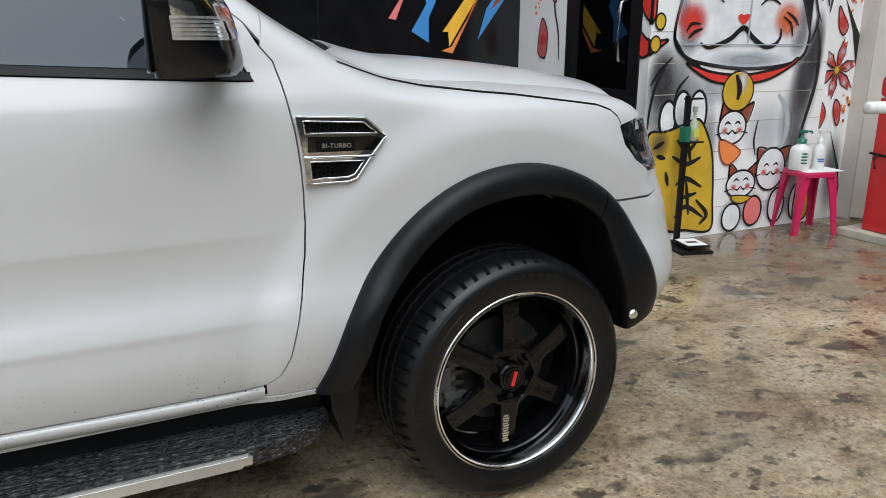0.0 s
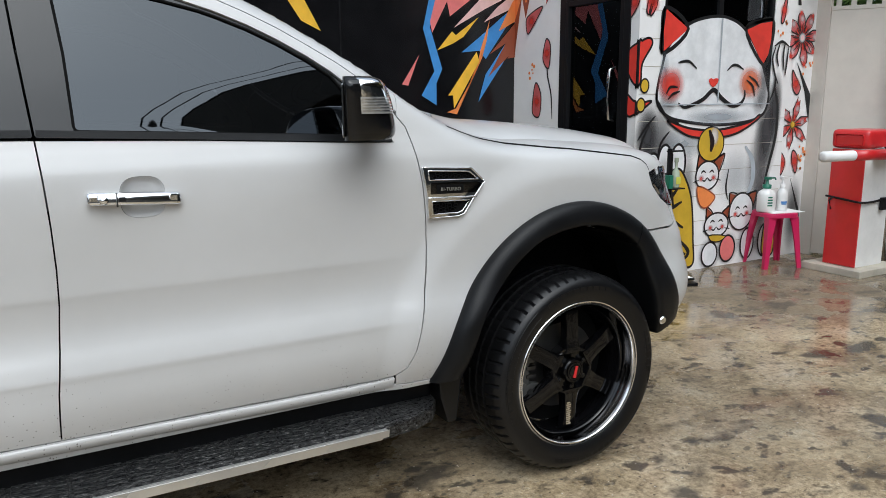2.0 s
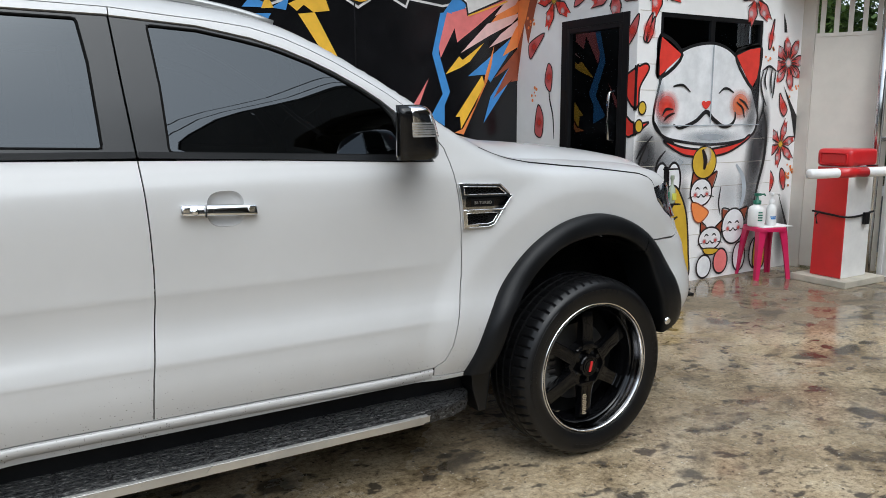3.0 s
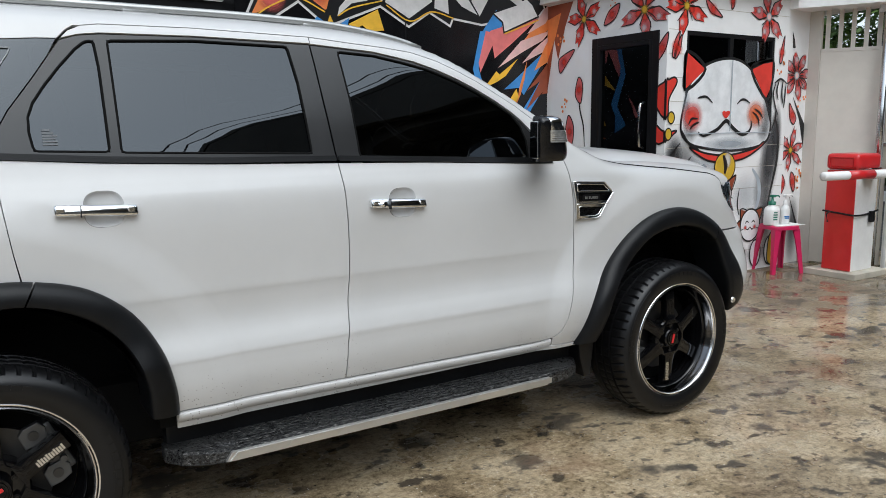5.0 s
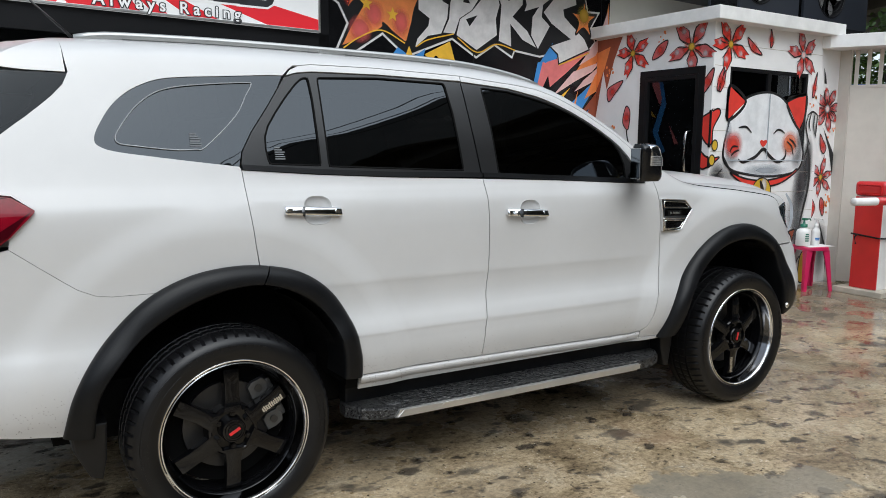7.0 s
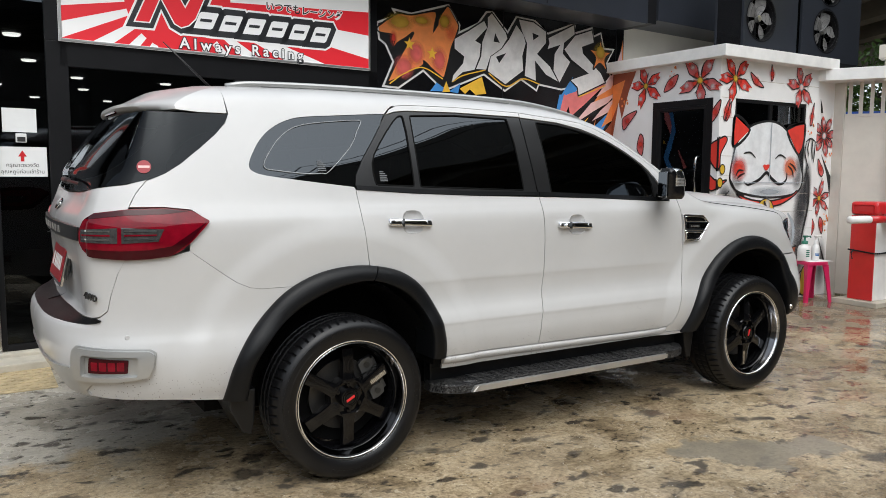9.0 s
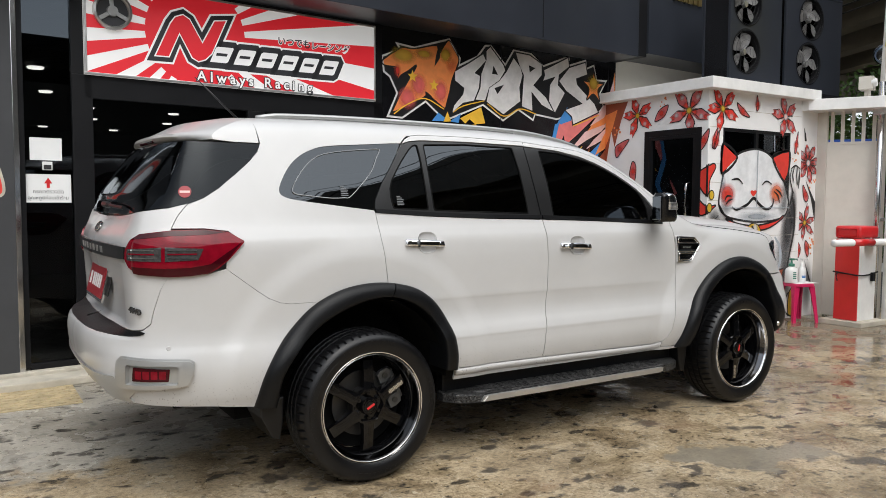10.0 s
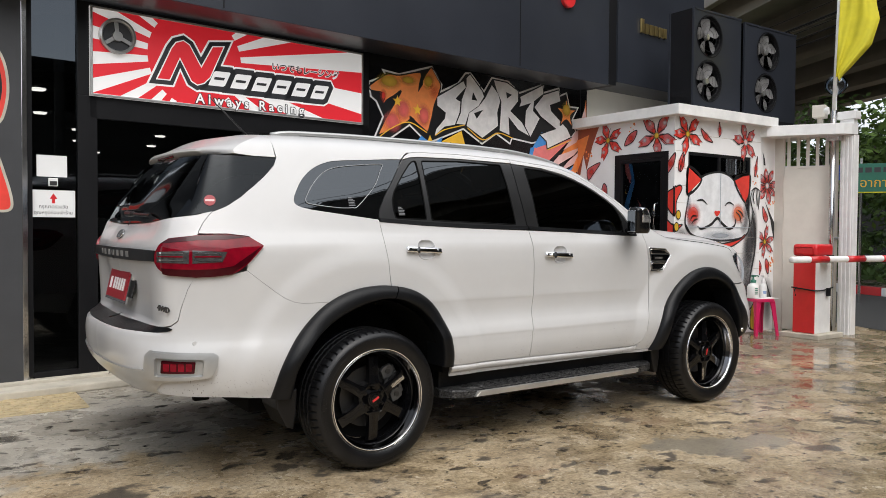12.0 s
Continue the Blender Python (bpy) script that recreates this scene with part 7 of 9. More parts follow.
PETALS = [[(5.35, 1.59), (5.41, 1.53), (5.47, 1.45), (5.43, 1.39), (5.37, 1.45)], [(5.28, 0.9), (5.34, 0.84), (5.33, 0.76), (5.29, 0.72)], [(5.44, 0.92), (5.5, 0.87), (5.51, 0.75), (5.48, 0.73), (5.43, 0.84)], [(5.14, 2.08), (5.19, 2.22), (5.17, 2.0), (5.13, 1.97)], [(3.61, 2.1), (3.58, 2.0), (3.53, 1.9), (3.52, 1.95)], [(3.75, 2.16), (3.74, 2.04), (3.69, 1.96), (3.67, 2.0)]]
RATTLE = [[(3.66, 1.8), (3.71, 1.76), (3.62, 1.62), (3.61, 1.49), (3.57, 1.47), (3.52, 1.59), (3.53, 1.72)], [(3.52, 1.41), (3.59, 1.34), (3.72, 1.35), (3.69, 1.32), (3.59, 1.26), (3.54, 1.24), (3.5, 1.33)]]
BALLS = [(3.63, 1.46), (3.68, 1.46), (3.6, 1.32), (3.64, 1.32)]
DOTS = [(5.57, 1.62), (5.16, 1.92), (5.64, 0.92), (5.65, 0.86), (5.61, 0.8), (3.58, 1.18), (3.54, 1.15), (5.39, 0.7)]
SIDE_PETALS = [[(-4.63, 2.53), (-4.68, 2.41), (-4.82, 2.36), (-4.76, 2.48)], [(-4.06, 2.22), (-4.08, 2.09), (-4.18, 1.98), (-4.17, 2.1)], [(-5.22, 2.18), (-5.34, 2.04), (-5.42, 1.97), (-5.45, 2.05), (-5.42, 2.12)]]
FRONT_PETALS = [[(4.05, 2.53), (4.27, 2.39), (4.11, 2.42)], [(3.73, 2.23), (3.68, 2.03), (3.64, 2.04), (3.67, 2.16)], [(4.39, 2.64), (4.43, 2.51), (4.39, 2.47)]]
G_BLOCKS = [[(0.105, 2.748), (0.296, 2.854), (0.491, 2.974), (0.535, 2.904), (0.38, 2.758), (0.451, 2.734), (0.438, 2.604), (0.369, 2.459), (0.217, 2.424), (0.069, 2.306), (0.095, 2.392), (0.216, 2.518), (0.229, 2.583), (0.106, 2.65)],
            [(0.534, 3.011), (0.591, 3.062), (0.783, 2.89), (0.814, 2.828), (0.726, 2.709), (0.581, 2.618), (0.525, 2.473), (0.383, 2.47), (0.452, 2.605), (0.465, 2.757), (0.535, 2.915)]]
G_BLOCKS += [[(0.933, 2.985), (1.041, 2.887), (1.073, 2.802), (1.028, 2.663), (1.045, 2.508), (0.79, 2.343), (0.54, 2.463), (0.581, 2.618), (0.726, 2.709), (0.829, 2.819)],
             [(0.962, 3.044), (1.179, 3.038), (1.371, 2.96), (1.373, 2.834), (1.246, 2.707), (1.441, 2.589), (1.575, 2.428), (1.377, 2.492), (1.216, 2.625), (1.234, 2.412), (1.062, 2.454), (1.075, 2.623), (1.088, 2.803), (1.01, 2.928)]]
G_BLOCKS += [[(1.404, 2.895), (1.801, 3.081), (1.819, 2.977), (1.652, 2.865), (1.637, 2.747), (1.756, 2.665), (1.592, 2.418), (1.491, 2.548), (1.504, 2.734), (1.585, 2.834), (1.39, 2.768), (1.421, 2.84)],
             [(1.82, 2.965), (2.097, 3.057), (2.135, 2.918), (1.942, 2.849), (1.961, 2.78), (2.267, 2.581), (2.342, 2.478), (1.899, 2.3), (1.88, 2.393), (1.759, 2.466), (2.052, 2.562), (1.773, 2.69), (1.653, 2.795)]]
G_HOLES = [[(0.637, 2.862), (0.702, 2.77), (0.617, 2.773)], [(0.654, 2.621), (0.792, 2.672), (0.698, 2.56)], [(1.165, 2.924), (1.266, 2.902), (1.181, 2.847)]]
G_OUT = [(-0.812, 2.809), (-0.598, 2.896), (-0.646, 2.958), (-0.414, 2.94), (-0.083, 3.045), (0.036, 3.082), (0.185, 2.893), (0.172, 2.829), (0.407, 2.942), (0.519, 3.074), (0.605, 3.085), (0.813, 2.905), (0.931, 3.074), (1.21, 3.065), (1.403, 2.952), (1.767, 3.088), (1.835, 3.085), (1.819, 3.001), (2.114, 3.095), (2.134, 3.001), (2.259, 3.052), (2.317, 2.877), (2.501, 2.884), (2.375, 2.7), (2.451, 2.56), (2.306, 2.414), (1.9, 2.241), (1.863, 2.392), (1.626, 2.339), (1.283, 2.37), (1.252, 2.3), (1.016, 2.405), (0.79, 2.266), (0.497, 2.416), (0.056, 2.243), (-0.05, 2.235), (-0.272, 2.391), (-0.557, 2.206), (-0.75, 2.211), (-0.632, 2.457), (-0.716, 2.606), (-0.787, 2.647)]
G_YEL = [[(0.082, 2.318), (0.217, 2.393), (0.511, 2.472)], [(0.554, 2.442), (0.797, 2.325), (1.031, 2.422), (1.282, 2.383)], [(1.899, 2.285), (2.35, 2.444)], [(-0.666, 2.247), (-0.509, 2.35), (-0.285, 2.43), (-0.038, 2.339)]]
G_SHAPES_Y = [[(0.18, 2.26), (0.47, 2.4), (0.53, 2.23), (0.39, 2.21), (0.31, 2.26), (0.25, 2.21)], [(0.01, 2.32), (0.06, 2.22), (-0.04, 2.21)]]
G_SHAPES_B = [[(-0.19, 2.21), (-0.11, 2.3), (0.04, 2.22)], [(0.04, 2.22), (0.19, 2.31), (0.16, 2.21)]]
G_BAND_Y = [(0.26, 2.19), (0.4, 2.21), (0.59, 1.88), (0.43, 1.95), (0.31, 2.12)]
G_BAND_B = [(-0.2, 2.16), (0.04, 2.18), (-0.01, 2.1)]
G_BLUE = [[(1.6, 2.29), (1.67, 2.3), (1.58, 1.95), (1.7, 1.62), (1.64, 1.5), (1.64, 1.32), (1.49, 1.4), (1.62, 1.6), (1.51, 1.94)], [(1.9, 1.76), (2.1, 1.9), (2.39, 2.11), (2.41, 2.02), (2.16, 1.71), (2.09, 1.78)], [(2.38, 1.85), (2.36, 1.69), (2.08, 1.34), (2.16, 1.58)]]
G_SALMON = [[(1.67, 2.3), (1.81, 2.27), (1.6, 1.91), (1.58, 2.0)], [(1.47, 1.73), (1.36, 1.48), (1.3, 1.49)]]
G_PINK = [[(1.82, 1.96), (2.12, 2.23), (2.53, 2.36), (2.41, 2.25), (2.15, 2.13)], [(2.56, 2.34), (2.54, 2.19), (2.14, 2.02), (2.28, 2.15)]]
G_BOLT = [[(2.08, 2.06), (1.92, 1.89), (1.81, 1.83), (1.65, 1.77), (1.8, 1.93), (1.84, 1.9)], [(2.06, 1.77), (2.09, 1.69), (1.82, 1.29), (1.81, 1.4), (1.76, 1.4)]]
G_ORANGE = [[(2.2, 2.04), (2.17, 1.87), (2.12, 1.72), (1.85, 1.24), (1.75, 1.26), (1.84, 1.29), (2.07, 1.63), (2.1, 1.78)]]
G_BROWN = [[(2.57, 2.11), (2.49, 1.8), (2.19, 1.56), (2.38, 1.85), (2.2, 1.75)]]

P_BLUEGREY = spray("spray_blue_grey", (0.42, 0.46, 0.50))
# a round white figure in plain shapes with red, gold and black
soft_on(BOOTH, (3.78, 0.95), 0.28, 0.45, S_GREY, 0.002, CAT, 0.75)
soft_on(BOOTH, (5.06, 1.10), 0.16, 0.42, S_GREY, 0.002, CAT, 0.95)
soft_on(BOOTH, (4.98, 0.78), 0.16, 0.40, S_GREY, 0.0023, CAT, 0.6)
soft_on(BOOTH, (4.72, 0.72), 0.26, 0.26, S_BLUE, 0.0026, CAT, 0.35)
soft_on(BOOTH, (4.1, 1.02), 0.26, 0.14, S_BLUE, 0.0026, CAT, 0.5)
soft_on(BOOTH, (3.70, 1.10), 0.12, 0.22, S_GREY, 0.0021, CAT, 0.9)
soft_on(BOOTH, (5.14, 1.30), 0.09, 0.30, S_GREY, 0.0022, CAT, 0.9)
soft_on(BOOTH, (5.05, 0.50), 0.14, 0.30, S_GREY, 0.0024, CAT, 0.8)
soft_on(BOOTH, (4.15, 0.62), 0.10, 0.35, S_GREY, 0.0025, CAT, 0.6)
line_on(BOOTH, [(3.72, 1.17), (3.65, 1.05), (3.615, 0.90), (3.61, 0.78)], 0.022, P_BLACK, 0.0030, CAT)
line_on(BOOTH, [(5.11, 1.46), (5.165, 1.30), (5.17, 1.05), (5.10, 0.78), (5.06, 0.62)], 0.034, P_BLACK, 0.0030, CAT)
line_on(BOOTH, [(4.80, 0.98), (4.90, 0.86), (4.92, 0.70), (4.86, 0.56)], 0.05, P_BLUEGREY, 0.0032, CAT)
line_on(BOOTH, [(4.62, 0.80), (4.60, 0.66), (4.63, 0.55)], 0.018, P_BLACK, 0.0033, CAT)
line_on(BOOTH, [(3.93, 1.12), (3.85, 1.04), (3.82, 0.95)], 0.020, P_BLACK, 0.0034, CAT)
fill_on(BOOTH, HEAD, P_WHITE, 0.003, CAT, True, P_BLACK, 0.024)
for e in EARS:
    fill_on(BOOTH, e, P_RED, 0.005, CAT, False, P_BLACK, 0.03)
for c, mt in zip(CHEEKS, (S_RED, S_ORANGE)):
    soft_on(BOOTH, c, 0.15, 0.14, mt, 0.007, CAT, 1.0)
soft_on(BOOTH, (3.90, 1.33), 0.12, 0.10, S_GREY, 0.0065, CAT, 0.45)
soft_on(BOOTH, (4.93, 1.33), 0.10, 0.12, S_GREY, 0.0065, CAT, 0.45)
soft_on(BOOTH, (4.97, 1.50), 0.09, 0.22, S_GREY, 0.0063, CAT, 0.55)
soft_on(BOOTH, (3.84, 1.52), 0.06, 0.20, S_BLUE, 0.0063, CAT, 0.6)
soft_on(BOOTH, (4.45, 1.22), 0.40, 0.07, S_BLUE, 0.0062, CAT, 0.6)
for e in CATNOSE:
    fill_on(BOOTH, e, P_RED, 0.008, CAT)
for k, e in enumerate(LINES):
    line_on(BOOTH, e, 0.036 if k == 0 else 0.021, P_BLACK, 0.009 + 0.0002 * k, CAT)
part("painted_line", box_bm((4.424, BY - 0.0130, 1.335), (4.436, BY - 0.0118, 1.97)), P_BLUEGREY, BOOTH)
part("painted_line", box_bm((3.83, BY - 0.0130, 1.316), (5.05, BY - 0.0118, 1.324)), P_BLUEGREY, BOOTH)
fill_on(BOOTH, COLLAR, P_RED, 0.0055, CAT, True, P_BLACK, 0.018)
fill_on(BOOTH, oval(BELL[0], BELL[1], BELL[2]), P_GOLD, 0.0075, CAT, False, P_BLACK, 0.012)
soft_on(BOOTH, (4.42, 1.07), 0.06, 0.09, S_WHITE, 0.0092, CAT, 0.8)
line_on(BOOTH, [(4.36, 1.12), (4.40, 1.03), (4.39, 0.95)], 0.05, P_BLACK, 0.0096, CAT)
for k, (c, a, b) in enumerate(PAWS):
    fill_on(BOOTH, oval(c, a, b), P_WHITE, 0.0032 + 0.0004 * k, CAT, False, P_BLACK, 0.02)
fill_on(BOOTH, COIN, P_GOLD, 0.0052, CAT, True, P_BLACK, 0.018)
for k, g in enumerate(GLYPHS):
    line_on(BOOTH, g, 0.035, P_BLACK, 0.0068 + 0.0002 * k, CAT)
soft_on(BOOTH, (3.72, 0.68), 0.10, 0.12, S_GREY, 0.0064, CAT, 0.6)
for k, e in enumerate(KITEARS):
    fill_on(BOOTH, e, P_BROWN, 0.004, CAT, False, P_BLACK, 0.012)
for k, (c, a, b) in enumerate(KITS):
    fill_on(BOOTH, oval(c, a, b), P_WHITE, 0.006 + 0.0005 * k, CAT, False, P_BLACK, 0.015)
    for s in (-1, 1):
        line_on(BOOTH, [(c[0] + s * 0.075, c[1] + 0.02), (c[0] + s * 0.05, c[1] + 0.04), (c[0] + s * 0.02, c[1] + 0.025)], 0.014, P_BLACK, 0.0085, CAT)
        line_on(BOOTH, [(c[0], c[1] - 0.015), (c[0] + s * 0.03, c[1] - 0.04), (c[0] + s * 0.06, c[1] - 0.03)], 0.014, P_BLACK, 0.0087, CAT)
        line_on(BOOTH, [(c[0] + s * 0.09, c[1] - 0.03), (c[0] + s * 0.16, c[1] - 0.045)], 0.010, P_BLACK, 0.0089, CAT)
        soft_on(BOOTH, (c[0] + s * 0.07, c[1] - 0.02), 0.035, 0.03, S_RED, 0.0082, CAT, 0.7, 4)
fill_on(BOOTH, BIB, P_ORANGE, 0.0078, CAT, True, P_BROWN, 0.012)
fill_on(BOOTH, BIB2, P_GOLD, 0.0078, CAT, True, P_BLACK, 0.010)
for k, (c, a, b) in enumerate(FEET):
    soft_on(BOOTH, (c[0], c[1]), 0.14, 0.15, S_GREY, 0.0035 + 0.0001 * k, CAT, 0.75)
    fill_on(BOOTH, oval(c, a, b), P_WHITE if k != 1 else P_PINK, 0.0042 + 0.0003 * k, CAT, False, P_BLACK, 0.016)
fill_on(BOOTH, [(5.10, 0.05), (5.24, 0.05), (5.24, 0.32), (5.16, 0.36), (5.10, 0.28)], P_GOLD, 0.0062, CAT, True, P_BLACK, 0.016)
RM = wall_face((0, BY + 0.02, 0), (1, 0, 0))
flower_on(BRIGHT, (5.44, 1.86), 0.20, 8, P_ROSE, P_PALE, 0.004, RM, 0.2, cleft=False)
flower_on(BRIGHT, (5.405, 1.14), 0.17, 6, P_ROSE, P_GOLD, 0.004, RM, 0.3)
for e in STEMS:
    fill_on(BRIGHT, [(min(x, 5.615), z) for x, z in e], P_BLACK, 0.003, RM, False)
soft_on(BRIGHT, (5.50, 0.35), 0.12, 0.35, S_GREY, 0.0025, RM, 0.7)
for k, e in enumerate(PETALS):
    if k < 3:
        petal_on(BRIGHT, e, 0.004, RM)
    elif k == 3:
        petal_on(BOOTH, e, 0.004, CAT)
petal_on(BOOTH, [(3.75, 2.16), (3.74, 2.04), (3.69, 1.96), (3.67, 2.0)], 0.004, CAT)
for c in DOTS[:5]:
    dots_on(BRIGHT if c[0] > 5.27 else BOOTH, (min(c[0], 5.55), c[1]), 0.004, RM if c[0] > 5.27 else CAT, int(c[0] * 100))
for k, e in enumerate(RATTLE):
    lp = soft_loop(e)
    fill_on(BOOTH, clip_rect(lp, 3.583, 0.0, 5.0, 3.0), P_RED, 0.004 + 0.0006 * k, CAT, False, P_BLACK, 0.016)
    fill_on(BSIDE, [(-4.072 - 1.7 * (3.583 - x), z) for x, z in clip_rect(lp, 3.0, 0.0, 3.583, 3.0)], P_RED, 0.004 + 0.0006 * k, LEFT, False, P_BLACK, 0.016)
for c in (BALLS[0], BALLS[2]):
    fill_on(BOOTH, oval((c[0] + 0.02, c[1]), (c[0] + 0.06, c[1]), (c[0], c[1] + 0.05)), P_GOLD, 0.0065, CAT, False, P_BLACK, 0.012)
flower_on(BOOTH, (3.80, 2.40), 0.20, 5, P_RED, P_GOLD, 0.004, CAT, 0.75)
flower_on(BOOTH, (4.93, 2.38), 0.20, 5, P_ROSE, P_PALE, 0.004, CAT, 0.55)
for e in FRONT_PETALS:
    petal_on(BOOTH, [(x, z - 0.05) for x, z in e], 0.004, CAT)
flower_on(BSIDE, (-5.09, 2.40), 0.19, 5, P_RED, P_GOLD, 0.004, LEFT, 0.6)
flower_on(BSIDE, (-4.33, 2.39), 0.21, 5, P_ROSE, P_GOLD, 0.004, LEFT, 0.9)
for e in SIDE_PETALS:
    petal_on(BSIDE, [(x, z - 0.05) for x, z in e], 0.004, LEFT)
petal_on(BSIDE, [(-5.16, 1.86), (-5.10, 1.80), (-5.12, 1.62), (-5.20, 1.70)], 0.004, LEFT)
petal_on(BSIDE, [(-5.30, 1.50), (-5.22, 1.40), (-5.24, 1.22), (-5.34, 1.26)], 0.004, LEFT)
line_on(BSIDE, [(-5.15, 1.70), (-5.13, 1.55), (-5.08, 1.4), (-5.06, 1.2)], 0.018, P_BLACK, 0.004, LEFT)
for c in ((-4.72, 2.5), (-5.42, 2.27), (-5.35, 1.6)):
    dots_on(BSIDE, c, 0.004, LEFT, int(-c[0] * 100))
fill_on(BSIDE, [(-5.62, 2.58), (-5.25, 2.585), (-5.36, 2.36), (-5.46, 2.05), (-5.52, 2.25), (-5.62, 1.75)], P_BROWN, 0.003, LEFT, False)
fill_on(BSIDE, [(-5.62, 2.45), (-5.42, 2.50), (-5.50, 2.28), (-5.62, 2.05)], P_ORANGE, 0.0045, LEFT, False)
for k in range(1, 13):
    zz = 0.2 * k
    part("block_joint", box_bm((BX + 0.02, BY - 0.0022, zz - 0.002), (3.82 if zz > 1.3 and zz < 2.21 else 5.26, BY + 0.004, zz + 0.002)), KERB, BOOTH)

# graffiti lettering as plain angular blocks
fill_on(graf, G_OUT, P_GREY, 0.002, FACE, False)
fill_on(graf, [tuple(p) for p in shrink(G_OUT, 0.020)], P_BLACK, 0.004, FACE, False)
G_N = [(-0.788, 2.773), (-0.586, 2.907), (-0.414, 2.92), (-0.135, 2.987), (-0.108, 2.898), (0.022, 3.059), (0.158, 2.88), (0.066, 2.65), (-0.025, 2.351), (-0.26, 2.493), (-0.298, 2.439), (-0.678, 2.266), (-0.535, 2.526), (-0.388, 2.752), (-0.487, 2.691), (-0.584, 2.63), (-0.644, 2.545), (-0.609, 2.697), (-0.776, 2.716)]
fill_on(graf, G_N, P_ORANGE, 0.006, FACE, False, P_BLACK, 0.016)
for c, rx, ry, mt, pk in (((-0.55, 2.84), 0.22, 0.12, S_GOLD, 0.8), ((-0.02, 2.90), 0.12, 0.12, S_GOLD, 0.8), ((-0.30, 2.88), 0.18, 0.08, S_GOLD, 0.7), ((-0.50, 2.42), 0.16, 0.16, S_PINK, 0.95), ((-0.36, 2.56), 0.14, 0.16, S_PINK, 0.9), ((-0.08, 2.52), 0.13, 0.18, S_PINK, 0.85), ((-0.62, 2.68), 0.06, 0.10, S_RED, 0.7), ((0.06, 2.80), 0.10, 0.12, S_RED, 0.4)):
    soft_on(graf, c, rx * 0.8, ry * 0.8, mt, 0.0085, FACE, pk, 5)


def star_pts(c, r, n=5, inner=0.42, tilt=90):
    return [(c[0] + (r if k % 2 == 0 else r * inner) * math.cos(radians(tilt + 180 / n * k)), c[1] + (r if k % 2 == 0 else r * inner) * math.sin(radians(tilt + 180 / n * k))) for k in range(2 * n)]


fill_on(graf, [(-0.115, 2.985), (-0.085, 2.975), (-0.095, 2.86), (-0.165, 2.765), (-0.150, 2.86)], P_BLACK, 0.0095, FACE, False)
fill_on(graf, star_pts((-0.44, 2.64), 0.065), P_YELLOW, 0.0100, FACE, False)
fill_on(graf, star_pts((-0.17, 2.575), 0.065), P_YELLOW, 0.0100, FACE, False)
for k, e in enumerate(G_BLOCKS):
    fill_on(graf, fat(e, 0.012), P_BLACK, 0.0060 + 0.0004 * k, FACE, False)
    fill_on(graf, [tuple(p) for p in shrink(e, 0.004)], P_GREY, 0.0072 + 0.0004 * k, FACE, False)
for e in G_HOLES:
    fill_on(graf, e, P_BLACK, 0.0102, FACE, False)
for e in G_YEL:
    line_on(graf, e, 0.012, P_YELLOW, 0.0112, FACE, False)
fill_on(graf, star_pts((2.245, 2.775), 0.20), P_ORANGE, 0.0112, FACE, False, P_BLACK, 0.02)
soft_on(graf, (2.245, 2.82), 0.12, 0.12, S_GOLD, 0.0132, FACE, 0.8, 5)
for e in G_SHAPES_Y + [G_BAND_Y]:
    fill_on(graf, e, P_YELLOW, 0.0048, FACE, False)
for e in G_SHAPES_B + [G_BAND_B] + G_BLUE:
    fill_on(graf, e, P_BLUE, 0.0045, FACE, False)
fill_on(graf, [(1.62, 2.28), (1.80, 2.50), (1.92, 2.42), (1.75, 2.2)], P_BLUE, 0.0043, FACE, False)
for e in G_SALMON:
    fill_on(graf, e, P_PINK, 0.0052, FACE, False)
fill_on(graf, [(1.72, 2.30), (1.98, 2.38), (2.35, 2.46), (2.0, 2.2), (1.78, 2.05)], P_PINK, 0.0047, FACE, False)
for e in G_PINK:
    fill_on(graf, e, P_PALE, 0.0056, FACE, False)
for e in G_BOLT:
    fill_on(graf, e, P_YELLOW, 0.0060, FACE, False)
for e in G_ORANGE:
    fill_on(graf, e, P_ORANGE, 0.0054, FACE, False)
for e in G_BROWN:
    fill_on(graf, e, P_BROWN, 0.0050, FACE, False)
fill_on(graf, [(min(x, 2.655), z) for x, z in [(2.64, 3.0), (2.58, 2.75), (2.4, 2.48), (2.04, 2.12), (2.31, 2.23), (2.64, 2.47), (2.66, 2.5)]], P_ORANGE, 0.0044, FACE, False)
fill_on(graf, [(2.62, 2.9), (2.50, 2.62), (2.20, 2.30), (2.45, 2.42), (2.64, 2.7)], P_PALE, 0.0064, FACE, False)
fill_on(graf, [(2.655, 2.45), (2.45, 2.2), (2.3, 1.95), (2.5, 2.05), (2.655, 2.2)], P_ORANGE, 0.0066, FACE, False)
fill_on(graf, [(2.655, 2.15), (2.55, 1.9), (2.40, 1.72), (2.6, 1.75), (2.655, 1.85)], P_BROWN, 0.0067, FACE, False)
# rounded red and white shape on the grey wall
LW = bpy.data.objects["wall_shop_left"]
fill_on(LW, [(-4.50, 2.70), (-4.38, 2.76), (-4.18, 2.60), (-4.12, 2.35), (-4.16, 2.10), (-4.25, 1.98), (-4.17, 1.75), (-4.10, 1.44), (-4.22, 1.40), (-4.38, 1.46), (-4.45, 1.75), (-4.50, 2.0)], P_RED, 0.054, FACE, True, KERB, 0.02)
fill_on(LW, [(-4.48, 2.62), (-4.38, 2.66), (-4.22, 2.54), (-4.17, 2.35), (-4.21, 2.16), (-4.36, 2.06), (-4.48, 2.12)], P_WHITE, 0.056, FACE, True, P_BLACK, 0.02)


